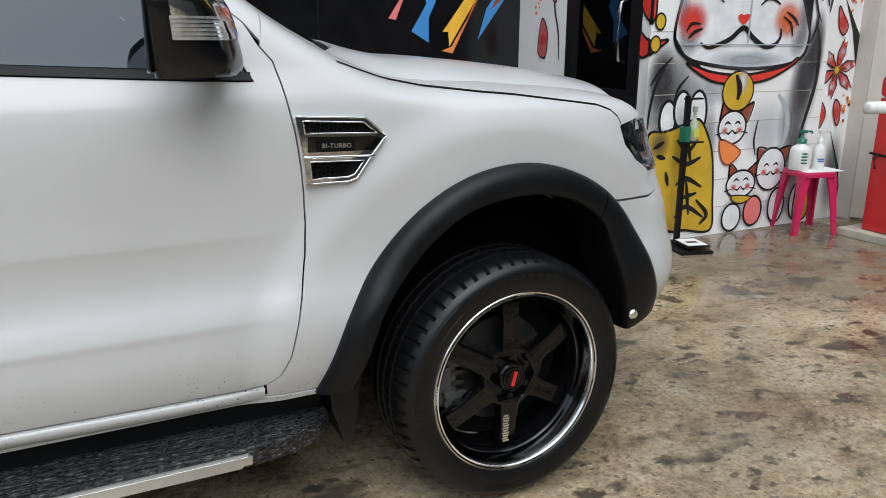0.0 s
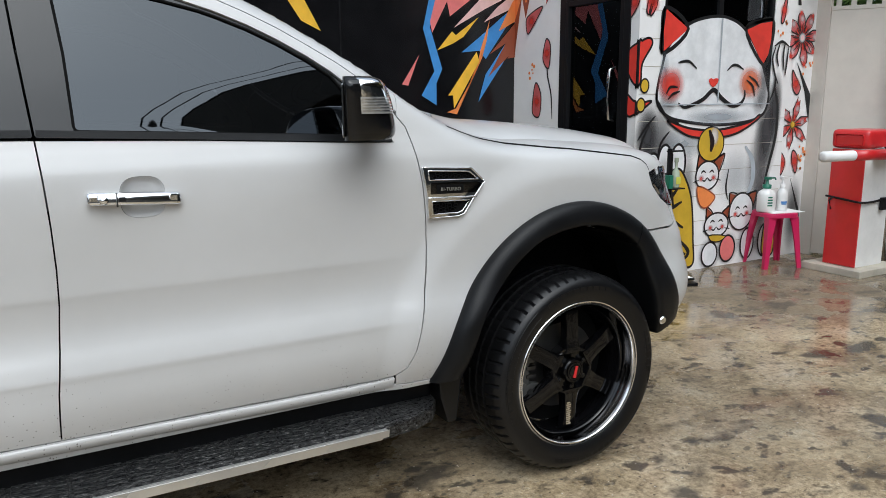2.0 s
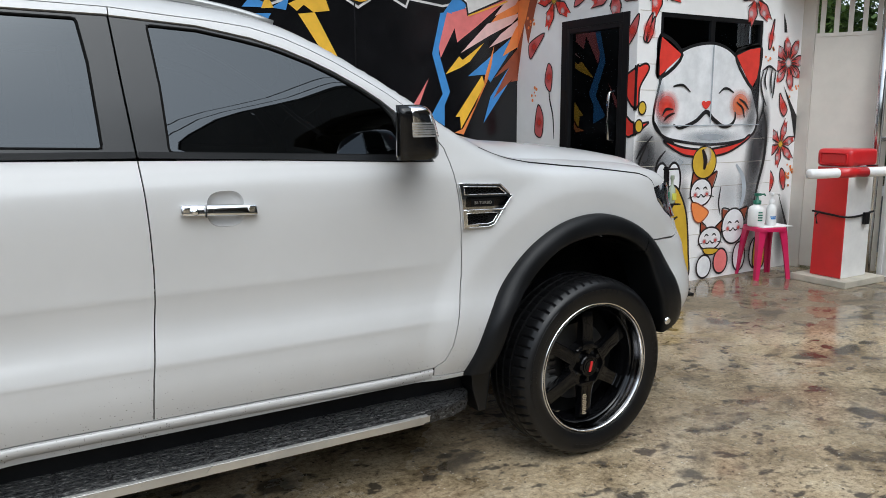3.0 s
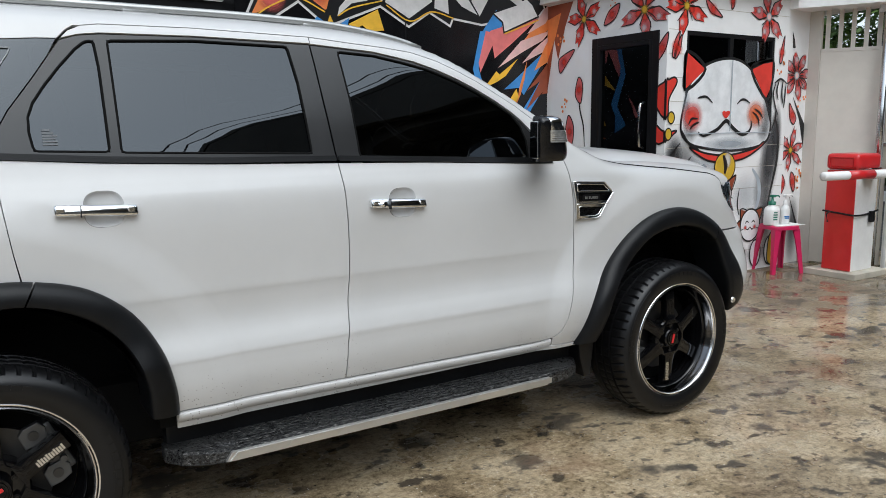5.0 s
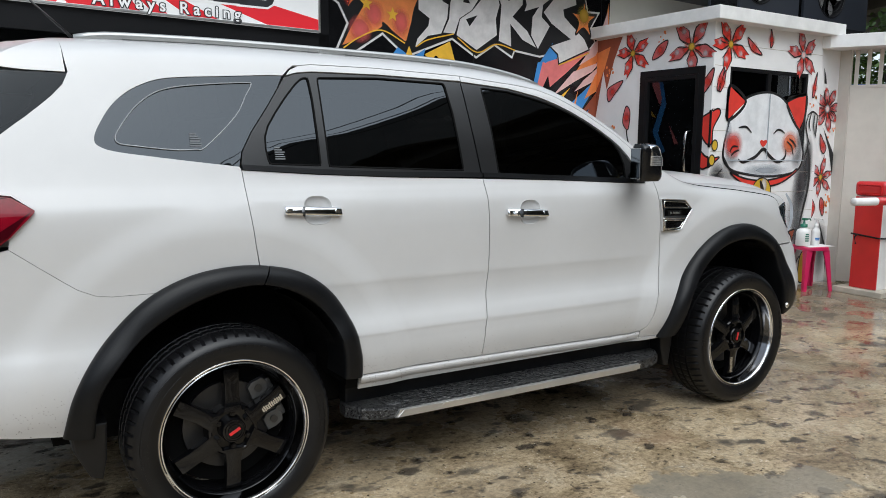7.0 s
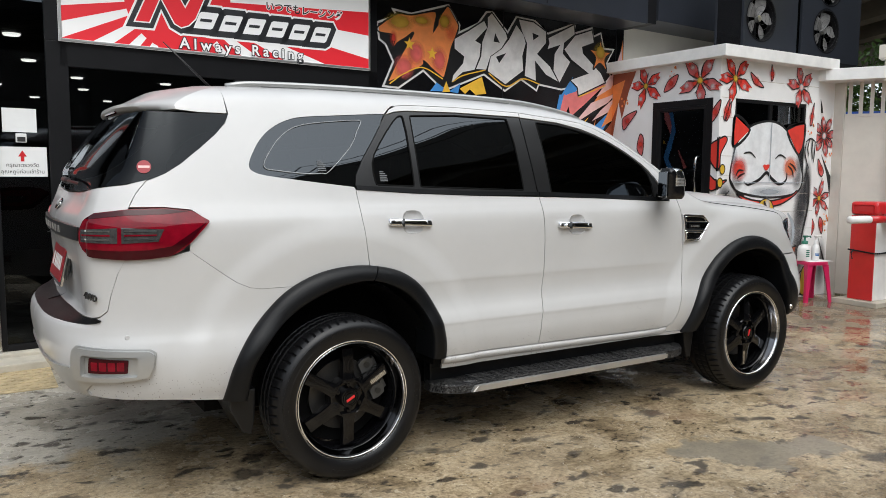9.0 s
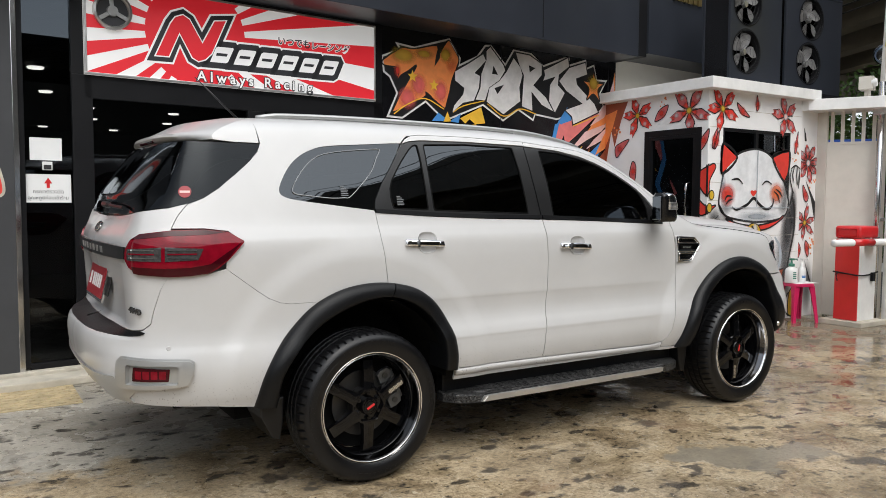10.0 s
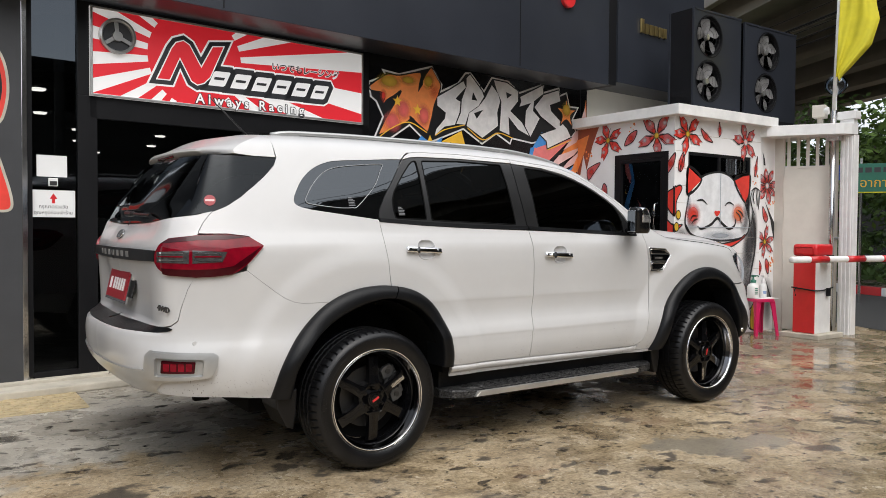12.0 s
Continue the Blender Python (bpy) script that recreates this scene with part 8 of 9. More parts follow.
# ---- on the booth roof ----
BLADE = plain("dusty_grey_blade", (0.15, 0.147, 0.145), 0.45, vary=0.4, scale=14.0)

def fan_box(x0, x1, y0, y1, z0, z1, fans):
    box = thing("fan_unit", ((x0 + x1) / 2, (y0 + y1) / 2, z0), "black steel ventilation box with two pale-bladed fans", "ventilator", "fan boxes on the booth roof")
    m = wall_face((x0, y0, z0), (1, 0, 0))
    w, h, r = x1 - x0, z1 - z0, 0.245
    bm = bmesh.new()
    # front sheet with round openings
    from mathutils.geometry import delaunay_2d_cdt
    pts, edges = [(0, 0), (w, 0), (w, h), (0, h)], [(0, 1), (1, 2), (2, 3), (3, 0)]
    for fx, fz in fans:
        k = len(pts)
        pts += [(fx - x0 + r * math.cos(2 * math.pi * i / 36), fz - z0 + r * math.sin(2 * math.pi * i / 36)) for i in range(36)]
        edges += [(k + i, k + (i + 1) % 36) for i in range(36)]
    vs, _, fs, *_ = delaunay_2d_cdt([Vector(p) for p in pts], edges, [], 0, 1e-5)
    vv = [bm.verts.new((v.x, v.y, 0)) for v in vs]
    for f in fs:
        c = sum((vs[i] for i in f), Vector((0, 0))) / 3
        if all((c - Vector((fx - x0, fz - z0))).length > r * 0.97 for fx, fz in fans):
            bm.faces.new([vv[i] for i in f])
    turn_bm(bm, m)
    bmesh.ops.recalc_face_normals(bm, faces=bm.faces[:])
    part("front_sheet", bm, CLAD, box)
    for name, lo, hi in (("side_sheet", (x0, y0 + 0.02, z0), (x0 + 0.02, y1, z1)), ("side_sheet", (x1 - 0.02, y0 + 0.02, z0), (x1, y1, z1)), ("top_sheet", (x0 + 0.02, y0 + 0.02, z1 - 0.02), (x1 - 0.02, y1, z1)), ("bottom_sheet", (x0 + 0.02, y0 + 0.02, z0), (x1 - 0.02, y1, z0 + 0.02)), ("back_sheet", (x0 + 0.02, y1 - 0.02, z0 + 0.02), (x1 - 0.02, y1, z1 - 0.02))):
        part(name, box_bm(lo, hi), BLACKWALL, box)
    for lo, hi in (((x0 - 0.008, y0 - 0.008, z0), (x0 + 0.02, y0 + 0.02, z1 + 0.008)), ((x0 - 0.008, y1 - 0.02, z0), (x0 + 0.02, y1 + 0.008, z1 + 0.008)), ((x0, y0 - 0.008, z1 - 0.015), (x1, y0 + 0.015, z1 + 0.008))):
        part("edge_angle", box_bm(lo, hi, 0.002), CLAD, box)
    for fx, fz in fans:
        fm = m @ Matrix.Translation((fx - x0, fz - z0, 0))
        part("fan_ring", turn_bm(lathe_bm([(r + 0.015, 0.004), (r, 0.006), (r - 0.004, -0.06), (r, -0.10)], 36), fm), FRAME, box, smooth=False)
        rotor = part("rotor_hub", turn_bm(lathe_bm([(0.001, -0.02), (0.035, -0.022), (0.04, -0.06)], 20), fm), ALU, box)
        for k in range(5):
            bm = bmesh.new()
            rows = []
            for i in range(7):
                rr = 0.035 + (r - 0.055) * i / 6
                half = radians(15 + 12 * math.sin(math.pi * min(1, i / 6)))
                rows.append([bm.verts.new((rr * math.cos(a), rr * math.sin(a), -0.045 - 0.018 * s)) for s, a in ((-1, -half), (0, 0), (1, half))])
            for p, q in zip(rows, rows[1:]):
                for j in range(2):
                    bm.faces.new((p[j], p[j + 1], q[j + 1], q[j]))
            turn_bm(bm, fm @ Matrix.Rotation(radians(72 * k + 25 + fz * 40), 4, "Z"))
            part("fan_blade", bm, BLADE, rotor, smooth=True)
        for rr in (0.07, 0.13, 0.19, 0.235):
            ring_pts = [fm @ Vector((rr * math.cos(2 * math.pi * i / 32), rr * math.sin(2 * math.pi * i / 32), 0.008)) for i in range(33)]
            part("guard_wire", tube_bm(ring_pts, 0.002, 4), FRAME, box)
        part("motor_strut", turn_bm(box_bm((-0.012, -r, -0.085), (0.012, r, -0.07)), fm), FRAME, box)
    return box


fan_box(4.125, 5.07, 4.25, 4.61, 2.715, 3.955, [(4.43, 3.652), (4.425, 3.11)])
fan_box(5.15, 6.32, 4.25, 4.61, 2.715, 3.935, [(5.67, 3.63), (5.63, 3.09)])
struct("fan_deck", box_bm((5.42, 4.1, 2.60), (6.4, 5.6, 2.71)), FRAME, "dark steel deck beside the booth roof", "roof")

# fascia letters and sign as plain shapes
for k in range(6):
    part("brass_mark", fbox(3.10 + 0.10 * k, 3.86, 3.165 + 0.10 * k, 3.99 + (0.05 if k == 0 else 0.0), 0.502, 0.53, 0.004), GOLD, bpy.data.objects["fascia_end"], "worn brass letter shape")
red_sign = tagged(mesh_ob("red_disc_sign", turn_bm(lathe_bm([(0.001, 0.05), (0.10, 0.05), (0.11, 0.04), (0.11, 0.0)], 32), FACE @ Matrix.Translation((1.68, 4.02, 0.5))), RED), "round red sign shape fixed on the fascia", "sign")
part("sign_neck", fbox(1.66, 4.05, 1.85, 4.13, 0.5, 0.54, 0.006), RED, red_sign)

# ---- barrier ----
barrier = thing("barrier_gate", (5.37, 3.42, 0.0), "red and white car park barrier box with a striped arm", "barrier")
part("plinth", box_bm((5.10, 3.18, 0.0), (5.66, 3.68, 0.055), 0.006), KERB, barrier, "chipped white concrete plinth")
part("body", box_bm((5.20, 3.285, 0.055), (5.55, 3.56, 0.98), 0.008), WHITE, barrier, "white steel body")
part("red_door", box_bm((5.188, 3.285, 0.06), (5.202, 3.555, 0.975), 0.004), RED, barrier, "red door sheet")
bm = box_bm((5.185, 3.265, 0.98), (5.565, 3.575, 1.125), 0.045, 4)
part("cap", bm, RED, barrier, "rounded red plastic cap", smooth=True)
part("cap_panel", box_bm((5.178, 3.30, 1.0), (5.19, 3.53, 1.09), 0.02, 3), RED, barrier)
arm_z, arm_y = 0.955, 3.215
arm = part("arm", tube_bm([(4.56, arm_y, arm_z), (4.57, arm_y, arm_z), (9.6, arm_y - 0.9, arm_z)], [0.02, 0.038, 0.038], 16), WHITE, barrier, "white barrier arm", smooth=True)
ad = Vector((5.03, -0.9, 0)).normalized()
for k in range(7):
    a = Vector((4.57, arm_y, arm_z)) + ad * (0.28 + 0.62 * k)
    part("arm_stripe", cyl_bm(a, a + ad * 0.30, 0.0395, seg=16), RED, arm, "dark red stripe", smooth=True)
part("arm_bracket", box_bm((5.28, 3.20, 0.90), (5.46, 3.30, 1.0), 0.01), STEEL, barrier)
strap = [(5.18, 3.57, 0.60), (5.176, 3.40, 0.585), (5.182, 3.272, 0.575), (5.36, 3.268, 0.575), (5.57, 3.274, 0.60)]
part("strap", tube_bm(smooth_line(strap, 5), 0.009, 6), FRAME, barrier, "black strap")
part("padlock", box_bm((5.42, 3.245, 0.50), (5.48, 3.275, 0.60), 0.006), FRAME, barrier, "black padlock")
part("strap_tail", tube_bm([(5.17, 3.50, 0.60), (5.14, 3.51, 0.57), (5.15, 3.50, 0.50)], 0.008, 6), FRAME, barrier)

# ---- stool with bottles ----
SX, SY = 4.98, 3.875
TURN = Matrix.Translation((SX, SY, 0)) @ Matrix.Rotation(radians(-20), 4, "Z") @ Matrix.Translation((-SX, -SY, 0))
stool = thing("stool", (SX, SY, 0.0), "crimson plastic stool holding two pump bottles", "stool")
seat_pts = [(SX + 0.152 * abs(math.cos(a)) ** 0.55 * math.copysign(1, math.cos(a)), SY + 0.152 * abs(math.sin(a)) ** 0.55 * math.copysign(1, math.sin(a))) for a in np.linspace(0, 2 * math.pi, 40, endpoint=False)]
part("seat", slab_bm(seat_pts, 0.035, TURN @ Matrix.Translation((0, 0, 0.415)), bevel=0.012), PINK, stool, smooth=False)
for sx in (-1, 1):
    for sy in (-1, 1):
        bm = bmesh.new()
        rows = []
        for t in np.linspace(0, 1, 6):
            c = Vector((SX + sx * (0.118 + 0.036 * t), SY + sy * (0.118 + 0.036 * t), 0.42 * (1 - t)))
            hw = 0.040 - 0.016 * t + 0.02 * (1 - t) ** 4
            rows.append([bm.verts.new(c + Vector(p)) for p in ((sx * 0.012, -sy * hw, 0), (sx * 0.012, sy * 0.012, 0), (-sx * hw, sy * 0.012, 0), (-sx * hw, -sy * 0.002, 0), (-sx * 0.006, -sy * 0.006, 0), (-sx * 0.004, -sy * hw, 0))])
        for p, q in zip(rows, rows[1:]):
            for k in range(6):
                bm.faces.new((p[k], p[(k + 1) % 6], q[(k + 1) % 6], q[k]))
        bm.faces.new(rows[-1])
        bmesh.ops.recalc_face_normals(bm, faces=bm.faces[:])
        part("leg", turn_bm(bm, TURN), PINK, stool)
tagged(mesh_ob("paper_sheet", turn_bm(box_bm((-0.15, -0.10, 0), (0.17, 0.10, 0.003)), pose(SX + 0.02, SY - 0.03, 0.451, 0, 0, -12)), PAPER), "thin white sheet lying on the stool", "paper")


def pump_bottle(x, y, r, h, body, pump, label, lines):
    b = thing("pump_bottle", (x, y, 0.454), label, "bottle")
    part("flask", lathe_bm([(0.001, 0.0), (r * 0.95, 0.0), (r, 0.01), (r, h * 0.72), (r * 0.85, h * 0.86), (r * 0.42, h * 0.97), (r * 0.4, h)], 28, at=(x, y, 0.454)), body, b, smooth=True)
    part("collar", lathe_bm([(r * 0.48, h), (r * 0.5, h + 0.03), (r * 0.2, h + 0.035), (0.008, h + 0.075)], 20, at=(x, y, 0.454)), pump, b, smooth=True)
    z = 0.454 + h + 0.075
    part("pump_head", box_bm((x - 0.018, y - 0.02, z - 0.005), (x + 0.03, y + 0.02, z + 0.018), 0.005), pump, b)
    part("spout", tube_bm([(x + 0.02, y - 0.01, z + 0.008), (x + 0.065, y - 0.02, z + 0.008), (x + 0.075, y - 0.022, z - 0.006)], 0.007, 8), pump, b)
    for k, (zz, w) in enumerate(lines):
        bm = bmesh.new()
        for i in range(9):
            a0 = radians(-115 + w * (i / 8 - 0.5))
            p = Vector((x + (r + 0.0012) * math.cos(a0), y + (r + 0.0012) * math.sin(a0), 0.454 + zz))
            bm.verts.new(p), bm.verts.new(p + Vector((0, 0, 0.012)))
        bm.verts.ensure_lookup_table()
        for i in range(8):
            bm.faces.new([bm.verts[j] for j in (2 * i, 2 * i + 2, 2 * i + 3, 2 * i + 1)])
        part("label_bar", bm, GREEN if pump is GREEN else plain("label_blue", (0.05, 0.2, 0.5), 0.5), b)
    return b


pump_bottle(4.885, 3.895, 0.070, 0.19, BOTTLE, GREEN, "white pump bottle with a green pump on the stool", [(0.05, 34), (0.072, 34), (0.094, 34), (0.116, 30)])
pump_bottle(5.030, 3.855, 0.043, 0.19, BOTTLE, WHITE, "slim white pump bottle on the stool", [(0.07, 70), (0.055, 60)])

# ---- pedal dispenser ----
PX, PY = 3.845, 3.97
stand = thing("sanitiser_stand", (PX, PY, 0.0), "black steel pedal stand with a clear green gel bottle", "dispenser")
PM = pose(PX, PY, 0, 0, 0, -14)
part("base_plate", turn_bm(box_bm((-0.11, -0.28, 0.0), (0.12, 0.05, 0.022), 0.004), PM), FRAME, stand)
part("pedal", turn_bm(box_bm((-0.06, -0.26, 0.040), (0.10, -0.06, 0.055), 0.003), PM), FRAME, stand)
part("pedal_foot", turn_bm(box_bm((-0.04, -0.10, 0.02), (0.08, -0.07, 0.041)), PM), FRAME, stand)
part("pedal_card", turn_bm(box_bm((-0.05, -0.25, 0.0555), (0.09, -0.08, 0.058)), PM), PAPER, stand, "white card on the pedal")
part("card_bar", turn_bm(box_bm((-0.02, -0.19, 0.0581), (0.06, -0.15, 0.0586)), PM), INK, stand)
part("post", box_bm((PX - 0.013, PY - 0.013, 0.02), (PX + 0.013, PY + 0.013, 1.0), 0.003), FRAME, stand)
part("pull_rod", cyl_bm((PX + 0.030, PY, 0.04), (PX + 0.030, PY, 0.96), 0.005, seg=8), FRAME, stand)
part("head", box_bm((PX - 0.015, PY - 0.02, 0.972), (PX + 0.12, PY + 0.02, 0.984), 0.003), FRAME, stand)
part("tray", box_bm((PX + 0.0, PY - 0.04, 0.690), (PX + 0.14, PY + 0.04, 0.700), 0.003), FRAME, stand)
part("holder", box_bm((PX - 0.02, PY - 0.03, 0.70), (PX + 0.02, PY + 0.03, 0.80), 0.003), GREEN, stand)
gel = part("gel_bottle", lathe_bm([(0.001, 0.0), (0.026, 0.0), (0.028, 0.01), (0.028, 0.12), (0.010, 0.15), (0.010, 0.19), (0.016, 0.195), (0.016, 0.225)], 20, at=(PX + 0.075, PY, 0.701)), plain("green_gel", (0.42, 0.48, 0.36), 0.15, coat=0.6), stand, "clear bottle of green gel", smooth=True)
part("gel_label", box_bm((PX + 0.053, PY - 0.0300, 0.73), (PX + 0.097, PY - 0.026, 0.785)), plain("yellow_label", (0.62, 0.62, 0.10), 0.5), gel, "yellow label")

# ---- post top, camera, lamp, flag ----
part("capital", box_bm((5.86, 3.21, 2.60), (5.95, 3.38, 2.66), 0.006), WHITE, post)
part("capital", box_bm((5.84, 3.18, 2.66), (5.97, 3.41, 2.76), 0.01), WHITE, post)
cctv = thing("security_camera", (5.70, 3.55, 2.60), "beige box security camera on the canopy", "camera")
part("housing", turn_bm(box_bm((-0.10, -0.075, 0.0), (0.10, 0.075, 0.15), 0.008), pose(5.70, 3.55, 2.69, 0, 0, 20)), BEIGE, cctv)
part("lens", turn_bm(lathe_bm([(0.001, 0.03), (0.03, 0.03), (0.045, 0.055), (0.045, 0.0)], 24), pose(5.66, 3.475, 2.765, 90, 0, 20)), BOTTLE, cctv, "round white lens hood")
part("foot", box_bm((5.68, 3.52, 2.60), (5.73, 3.57, 2.70)), BEIGE, cctv)
globe = tagged(mesh_ob("globe_lamp", lathe_bm([(0.03, -0.125), (0.08, -0.10), (0.12, -0.05), (0.13, 0.0), (0.12, 0.05), (0.08, 0.10), (0.03, 0.125), (0.001, 0.13)], 28, at=(5.915, 3.47, 3.11)), CLEAR, True), "clear glass globe lamp on a stem over the post", "lamp")
part("stem", cyl_bm((5.915, 3.47, 2.60), (5.915, 3.47, 3.02), 0.015), WHITE, globe)
part("bulb", lathe_bm([(0.02, -0.08), (0.03, 0.0), (0.02, 0.04), (0.001, 0.05)], 14, at=(5.915, 3.47, 3.06)), BOTTLE, globe)
flag = thing("flag", (5.80, 3.43, 2.78), "yellow cloth flag drooping from a white pole", "flag")
part("flag_pole", cyl_bm((5.80, 3.43, 2.78), (5.835, 3.385, 4.75), 0.024, seg=14), WHITE, flag, smooth=True)
bm = bmesh.new()
rows = []
for i in range(41):
    z = 3.16 + 1.54 * i / 40
    wide = float(np.interp(z, (3.16, 3.22, 3.32, 3.58, 3.88, 4.09, 4.4, 4.7), (0.045, 0.07, 0.16, 0.37, 0.44, 0.39, 0.42, 0.40)))
    row = []
    for j in range(17):
        t = j / 16
        fold = 0.05 * math.sin(7.5 * t + 1.6 * z) * t + 0.018 * math.sin(19 * t - 5 * z)
        x, y = 5.795 + 0.02 * (z - 3.2) + 0.47 * wide * t + 0.88 * fold, 3.415 - 0.03 * (z - 3.2) - 0.88 * wide * t + 0.47 * fold
        row.append(bm.verts.new((x - 0.03, y - 0.02, z + 0.03 * math.sin(5 * t))))
    rows.append(row)
for p, q in zip(rows, rows[1:]):
    for k in range(16):
        bm.faces.new((p[k], p[k + 1], q[k + 1], q[k]))
part("cloth", bm, YELLOW, flag, smooth=True)

# ---- viaduct, cables ----
VD, VP, V0 = Vector((0.438, 0.899, 0)), Vector((0.899, -0.438, 0)), Vector((-3.62, -1.64, 0))
VM = Matrix((VP, VD, Vector((0, 0, 1)))).transposed().to_4x4()
VM.translation = V0
viaduct = tagged(new("viaduct"), "grey concrete elevated road on long girders", "viaduct", kind="structure")
part("deck", turn_bm(box_bm((10.7, -70, 8.0), (25.0, 120, 8.3)), VM), VIADUCT, viaduct)
part("parapet", turn_bm(box_bm((10.55, -70, 7.5), (10.8, 120, 9.32), 0.03), VM), VIADUCT, viaduct)
part("parapet", turn_bm(box_bm((24.9, -70, 7.5), (25.2, 120, 8.75), 0.03), VM), VIADUCT, viaduct)
for k in range(6):
    p = 11.7 + 2.52 * k
    bm = box_bm((p - 0.12, -70, 7.45), (p + 0.12, 120, 8.0))
    box_bm((p - 0.33, -70, 7.2), (p + 0.33, 120, 7.45), bm=bm)
    part("girder", turn_bm(bm, VM), VIADUCT, viaduct)
for yv in (-32, 34, 70):
    bm = box_bm((15.0, yv - 0.8, 0), (20.5, yv + 0.8, 6.2), 0.2)
    box_bm((11.2, yv - 0.9, 6.2), (24.6, yv + 0.9, 7.15), 0.1, bm=bm)
    part("pier", turn_bm(bm, VM), VIADUCT, viaduct)
rnd = random.Random(5)
POLE_P, POLE_Y = 9.3, -5.5
WIRES = ((9.0, 8.56), (9.3, 8.52), (9.65, 8.50))
for k in range(9):
    base_p, base_z = (rnd.uniform(8.9, 9.7), rnd.uniform(5.3, 5.9)) if k < 6 else WIRES[k - 6]
    for seg in range(3):
        y0, y1 = (-60 + 45 * seg, -15 + 45 * seg) if k < 6 else (POLE_Y - 45 + 45 * seg, POLE_Y + 45 * seg)
        sag = rnd.uniform(0.3, 0.5) if k < 6 else 0.35
        pts = [VM @ Vector((base_p, y0 + (y1 - y0) * t / 14, base_z - sag * math.sin(math.pi * t / 14))) for t in range(15)]
        ob = tagged(mesh_ob("overhead_cable", tube_bm(pts, rnd.choice((0.008, 0.012, 0.02)) if k < 6 else 0.014, 5), UNDER), "black overhead cable slung along the viaduct", "cable", "overhead cables")
pylon = thing("power_pole", tuple(VM @ Vector((POLE_P, POLE_Y, 0))), "concrete power pole with crossarms and fittings", "pole")
part("mast", turn_bm(cyl_bm((POLE_P, POLE_Y, 0), (POLE_P, POLE_Y, 8.62), 0.17, 0.12), VM), VIADUCT_DARK, pylon)
for z, arm in ((8.26, (8.95, 9.35, 9.66)), (7.86, (8.9, 9.7))):
    part("crossarm", turn_bm(box_bm((8.75, POLE_Y - 0.05, z), (9.85, POLE_Y + 0.05, z + 0.09)), VM), FRAME, pylon)
    for p in arm:
        part("insulator", turn_bm(lathe_bm([(0.03, 0.0), (0.085, 0.05), (0.04, 0.08), (0.085, 0.14), (0.02, 0.2)], 12, at=(p, POLE_Y, z + 0.09)), VM), FRAME, pylon)
part("switch_arm", turn_bm(box_bm((8.0, POLE_Y - 0.03, 7.9), (8.8, POLE_Y + 0.03, 7.95)), VM), FRAME, pylon)
for z in (7.50, 7.30, 7.10):
    part("transformer_coil", turn_bm(cyl_bm((8.75, POLE_Y + 0.3, z), (10.05, POLE_Y + 0.3, z), 0.115, seg=12), VM), FRAME, pylon)

# ---- across the street and round the yard ----
# two unseen walls, added to hold back light from the low sky
struct("wall_skyblock_back", box_bm((-30, -15.2, 0), (9.0, -15.0, 5.0)), VIADUCT, "unseen grey wall added behind the yard to block low sky", "wall")
struct("wall_skyblock_end", box_bm((-14.2, -15.0, 0), (-14.0, 6.0, 5.0)), VIADUCT, "unseen grey wall added at the yard's end to block low sky", "wall")


def leaves_bm(c, rx, ry, rz, n, seed, size=0.16):
    """Many small bent leaves in clumps, uneven, with gaps between."""
    rnd = random.Random(seed)
    verts, faces = [], []
    clumps = []
    while len(clumps) < 26:
        p = Vector((rnd.uniform(-1, 1), rnd.uniform(-1, 1), rnd.uniform(-1, 1)))
        if 0.35 < p.length < 1.0:
            clumps.append(p)
    for _ in range(n):
        q = rnd.choice(clumps)
        p = Vector((q.x * rx, q.y * ry, q.z * rz)) + Vector((rnd.gauss(0, 0.17 * rx), rnd.gauss(0, 0.17 * ry), rnd.gauss(0, 0.15 * rz))) + Vector(c)
        d = Vector((rnd.uniform(-1, 1), rnd.uniform(-1, 1), rnd.uniform(-0.8, 0.3))).normalized()
        w = d.cross(Vector((rnd.uniform(-1, 1), rnd.uniform(-1, 1), rnd.uniform(-1, 1)))).normalized()
        s = size * rnd.uniform(0.6, 1.3)
        k = len(verts)
        verts += [p, p + d * s * 0.5 + w * s * 0.22, p + d * s, p + d * s * 0.5 - w * s * 0.22]
        faces.append((k, k + 1, k + 2, k + 3))
    me = bpy.data.meshes.new("leaves")
    me.from_pydata([tuple(v) for v in verts], [], faces)
    bm = bmesh.new()
    bm.from_mesh(me)
    bpy.data.meshes.remove(me)
    return bm


def tree(x, y, h, r, seed, mat):
    rnd = random.Random(seed)
    t = thing("tree", (x, y, 0.0), "broad street tree with dense green leaves", "tree", "street trees")
    line = [Vector((x, y, 0)), Vector((x + rnd.uniform(-0.2, 0.2), y, h * 0.3)), Vector((x + rnd.uniform(-0.4, 0.4), y + rnd.uniform(-0.3, 0.3), h * 0.6)), Vector((x, y, h * 0.9))]
    bm = tube_bm(smooth_line(line, 5), [0.16 - 0.009 * i for i in range(16)], 9)
    for k in range(7):
        a = rnd.uniform(0, 6.28)
        z0 = h * rnd.uniform(0.32, 0.6)
        e = Vector((x + r * 0.8 * math.cos(a), y + r * 0.8 * math.sin(a), z0 + r * rnd.uniform(0.2, 0.7)))
        s = Vector((x, y, z0))
        tube_bm([s, s.lerp(e, 0.5) + Vector((0, 0, 0.2)), e], [0.07, 0.05, 0.02], 6, bm=bm)
    part("trunk", bm, BARK, t, smooth=True)
    part("crown", leaves_bm((x, y, h * 0.68), r, r, h * 0.34, 5200, seed, 0.20), mat, t)
    return t


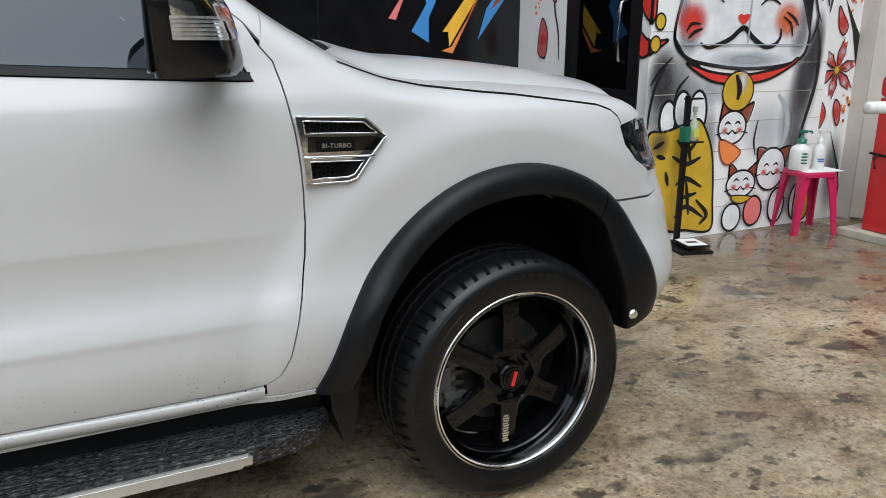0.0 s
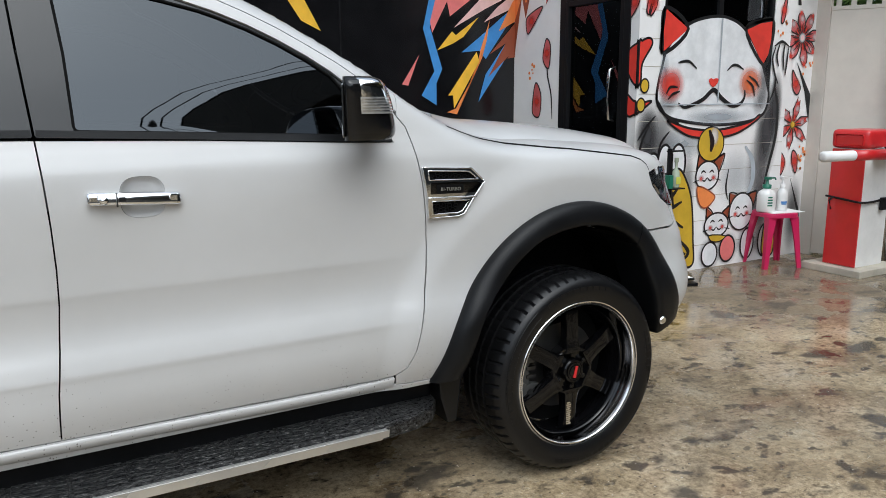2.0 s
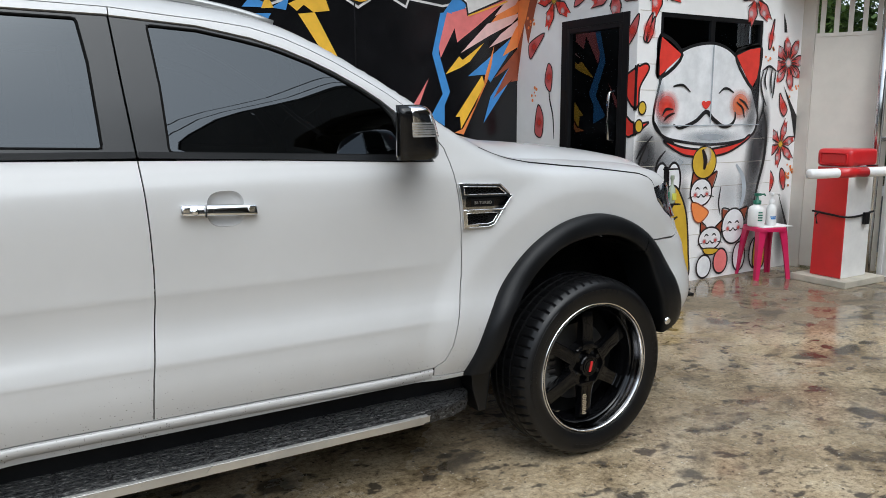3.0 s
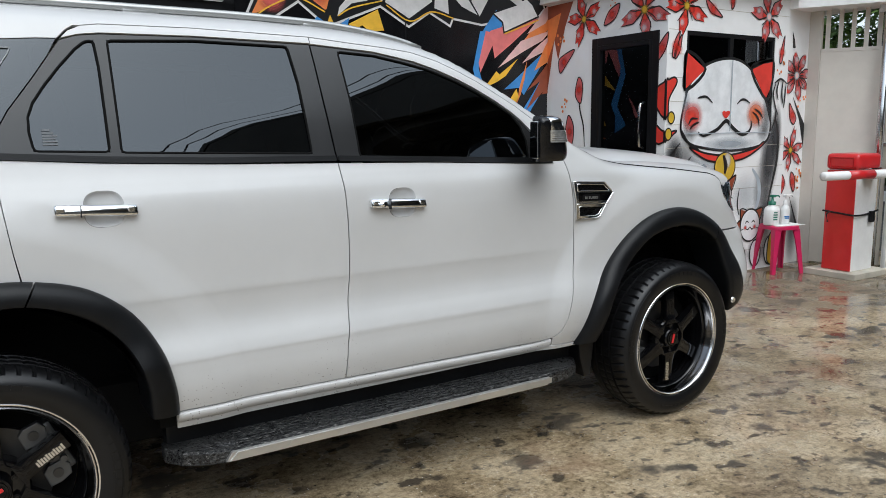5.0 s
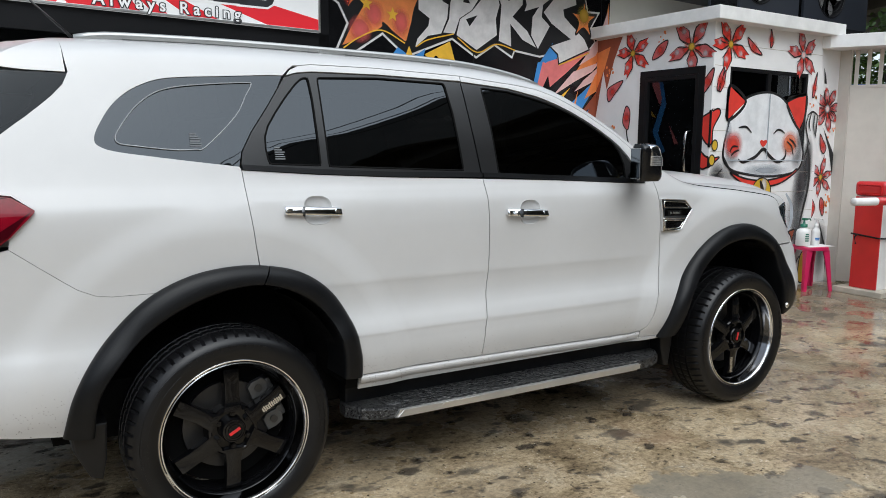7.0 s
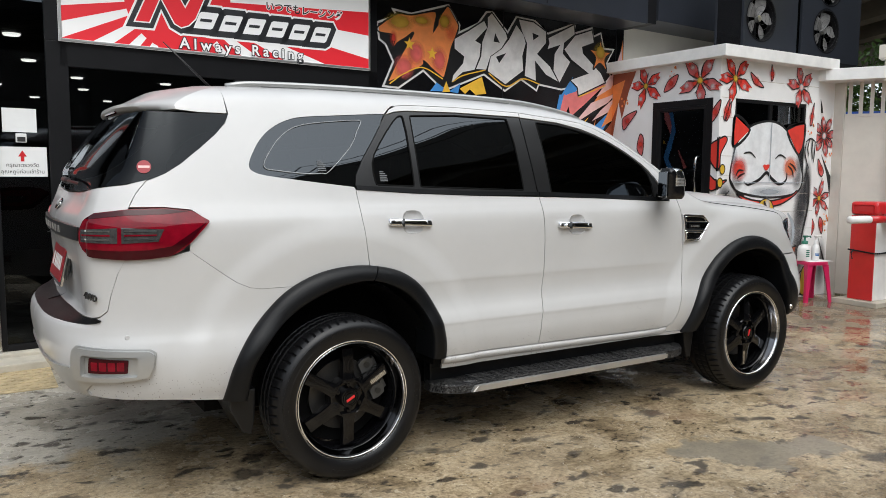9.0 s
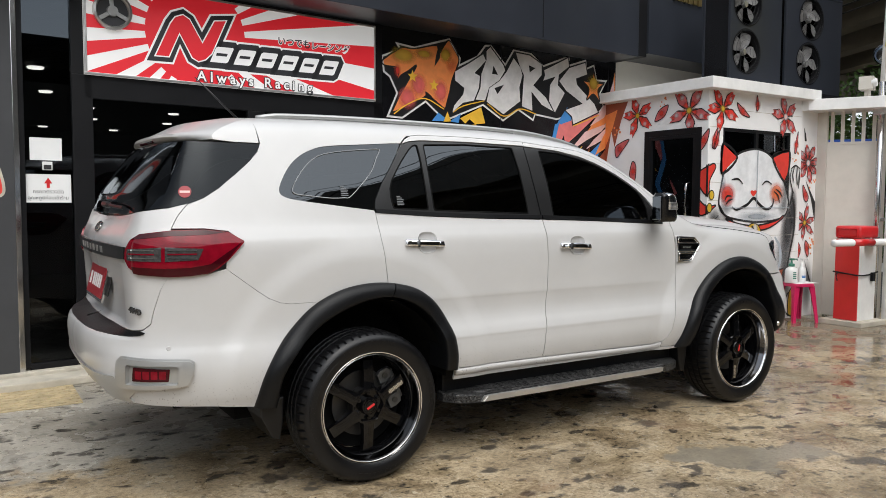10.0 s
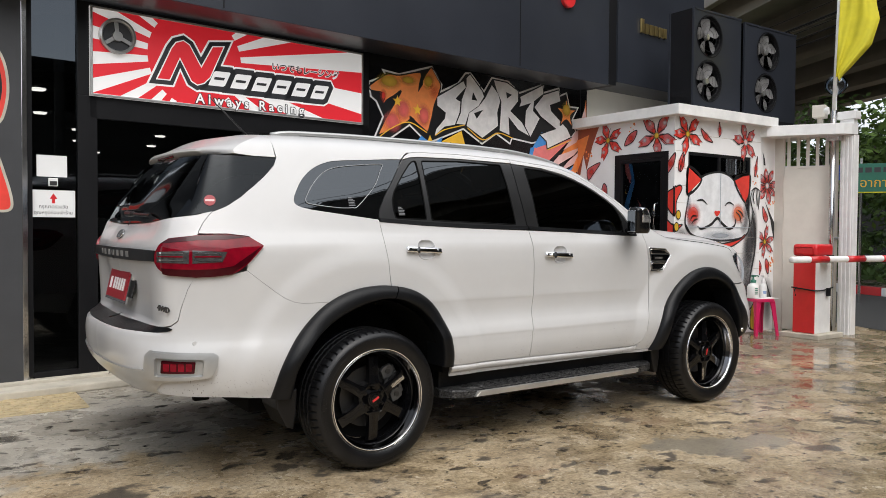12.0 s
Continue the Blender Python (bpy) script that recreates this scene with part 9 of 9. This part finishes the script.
for k, (x, y, h, r) in enumerate([(14.5, 6.0, 5.4, 2.5), (17.5, 9.8, 6.2, 3.0), (15.5, 11.8, 5.6, 2.6), (20.5, 12.5, 6.6, 3.2), (13.2, 12.6, 5.0, 2.4), (19.5, 6.2, 5.8, 2.8), (11.5, 10.2, 4.8, 2.1), (24.0, 17.0, 7.0, 3.6)]):
    tree(x, y, h * 0.73, r * 0.88, 40 + k, LEAF if k % 2 == 0 else LEAF_DARK)
tagged(mesh_ob("hedge", leaves_bm((18.5, 10.5, 0.7), 7.0, 6.0, 0.8, 9000, 9, 0.22), LEAF_DARK), "low dark hedge across the street", "hedge", kind="stuff")
struct("wall_across", turn_bm(box_bm((25.5, 15, 0), (25.9, 80, 4.2)), VM), GREYWALL, "dark shop fronts across the street", "wall")
struct("wall_across", turn_bm(box_bm((25.5, -60, 0), (25.9, 15, 8.0)), VM), GREYWALL, "dark shop houses across the street", "wall")
board = thing("street_sign_board", (10.6, 5.15, 0.0), "green shop board with orange Thai letters on posts", "sign")
BM_ = wall_face((10.17, 5.42, 1.98), (0.55, -0.83, 0))
part("panel", turn_bm(box_bm((0.0, 0.0, -0.04), (0.95, 0.50, 0.0), 0.004), BM_), GREEN, board, "green panel")
part("panel_edge", turn_bm(box_bm((-0.015, -0.02, -0.045), (0.965, 0.0, 0.004)), BM_), YELLOW, board)
part("board_words", text_bm("อากาศ", 0.22, BM_ @ Matrix.Translation((0.40, 0.15, 0.003)), 0.001), P_YELLOW, board, "orange Thai letters")
for k in range(5):
    part("board_bar", turn_bm(box_bm((0.06 + 0.14 * k, 0.34, 0.0), (0.16 + 0.14 * k, 0.43, 0.003)), BM_), GREYWALL, board)
for s in (0.15, 0.95):
    part("leg", turn_bm(cyl_bm((s, -1.98, -0.06), (s, 0.6, -0.06), 0.025), BM_), STEEL, board)

BLUE_M = wall_face((12.0, 7.85, 2.36), (0.55, -0.83, 0))
blue_board = thing("blue_street_board", (12.3, 7.4, 0.0), "blue street board with white bars beyond the gate", "sign")
part("panel", turn_bm(box_bm((0.0, 0.0, -0.03), (1.1, 0.32, 0.0), 0.004), BLUE_M), plain("blue_board", (0.02, 0.08, 0.36), 0.4), blue_board)
for k in range(7):
    part("board_bar", turn_bm(box_bm((0.08 + 0.14 * k, 0.08, 0.0), (0.17 + 0.14 * k, 0.22, 0.003)), BLUE_M), WHITE, blue_board)
for t in (0.15, 0.95):
    part("leg", turn_bm(cyl_bm((t, -2.36, -0.05), (t, 0.30, -0.05), 0.025), BLUE_M), STEEL, blue_board)

# ---- on the yard ----
TANPLATE = plain("tan_rubber_mat", (0.46, 0.37, 0.22), 0.7, vary=0.25, scale=9.0)
mat_ob = tagged(mesh_ob("door_mat", box_bm((-3.95, 4.22, 0.0), (-2.59, 4.95, 0.008), 0.002), TANPLATE), "tan ribbed rubber door mat on the yard", "door mat")
for i in range(30):
    for j in range(9):
        part("mat_rib", turn_bm(box_bm((-0.022, -0.008, 0), (0.022, 0.008, 0.004)), pose(-3.93 + 0.0455 * i, 4.26 + 0.081 * j, 0.0078, 0, 0, 45 if (i + j) % 2 else -45)), TANPLATE, mat_ob)
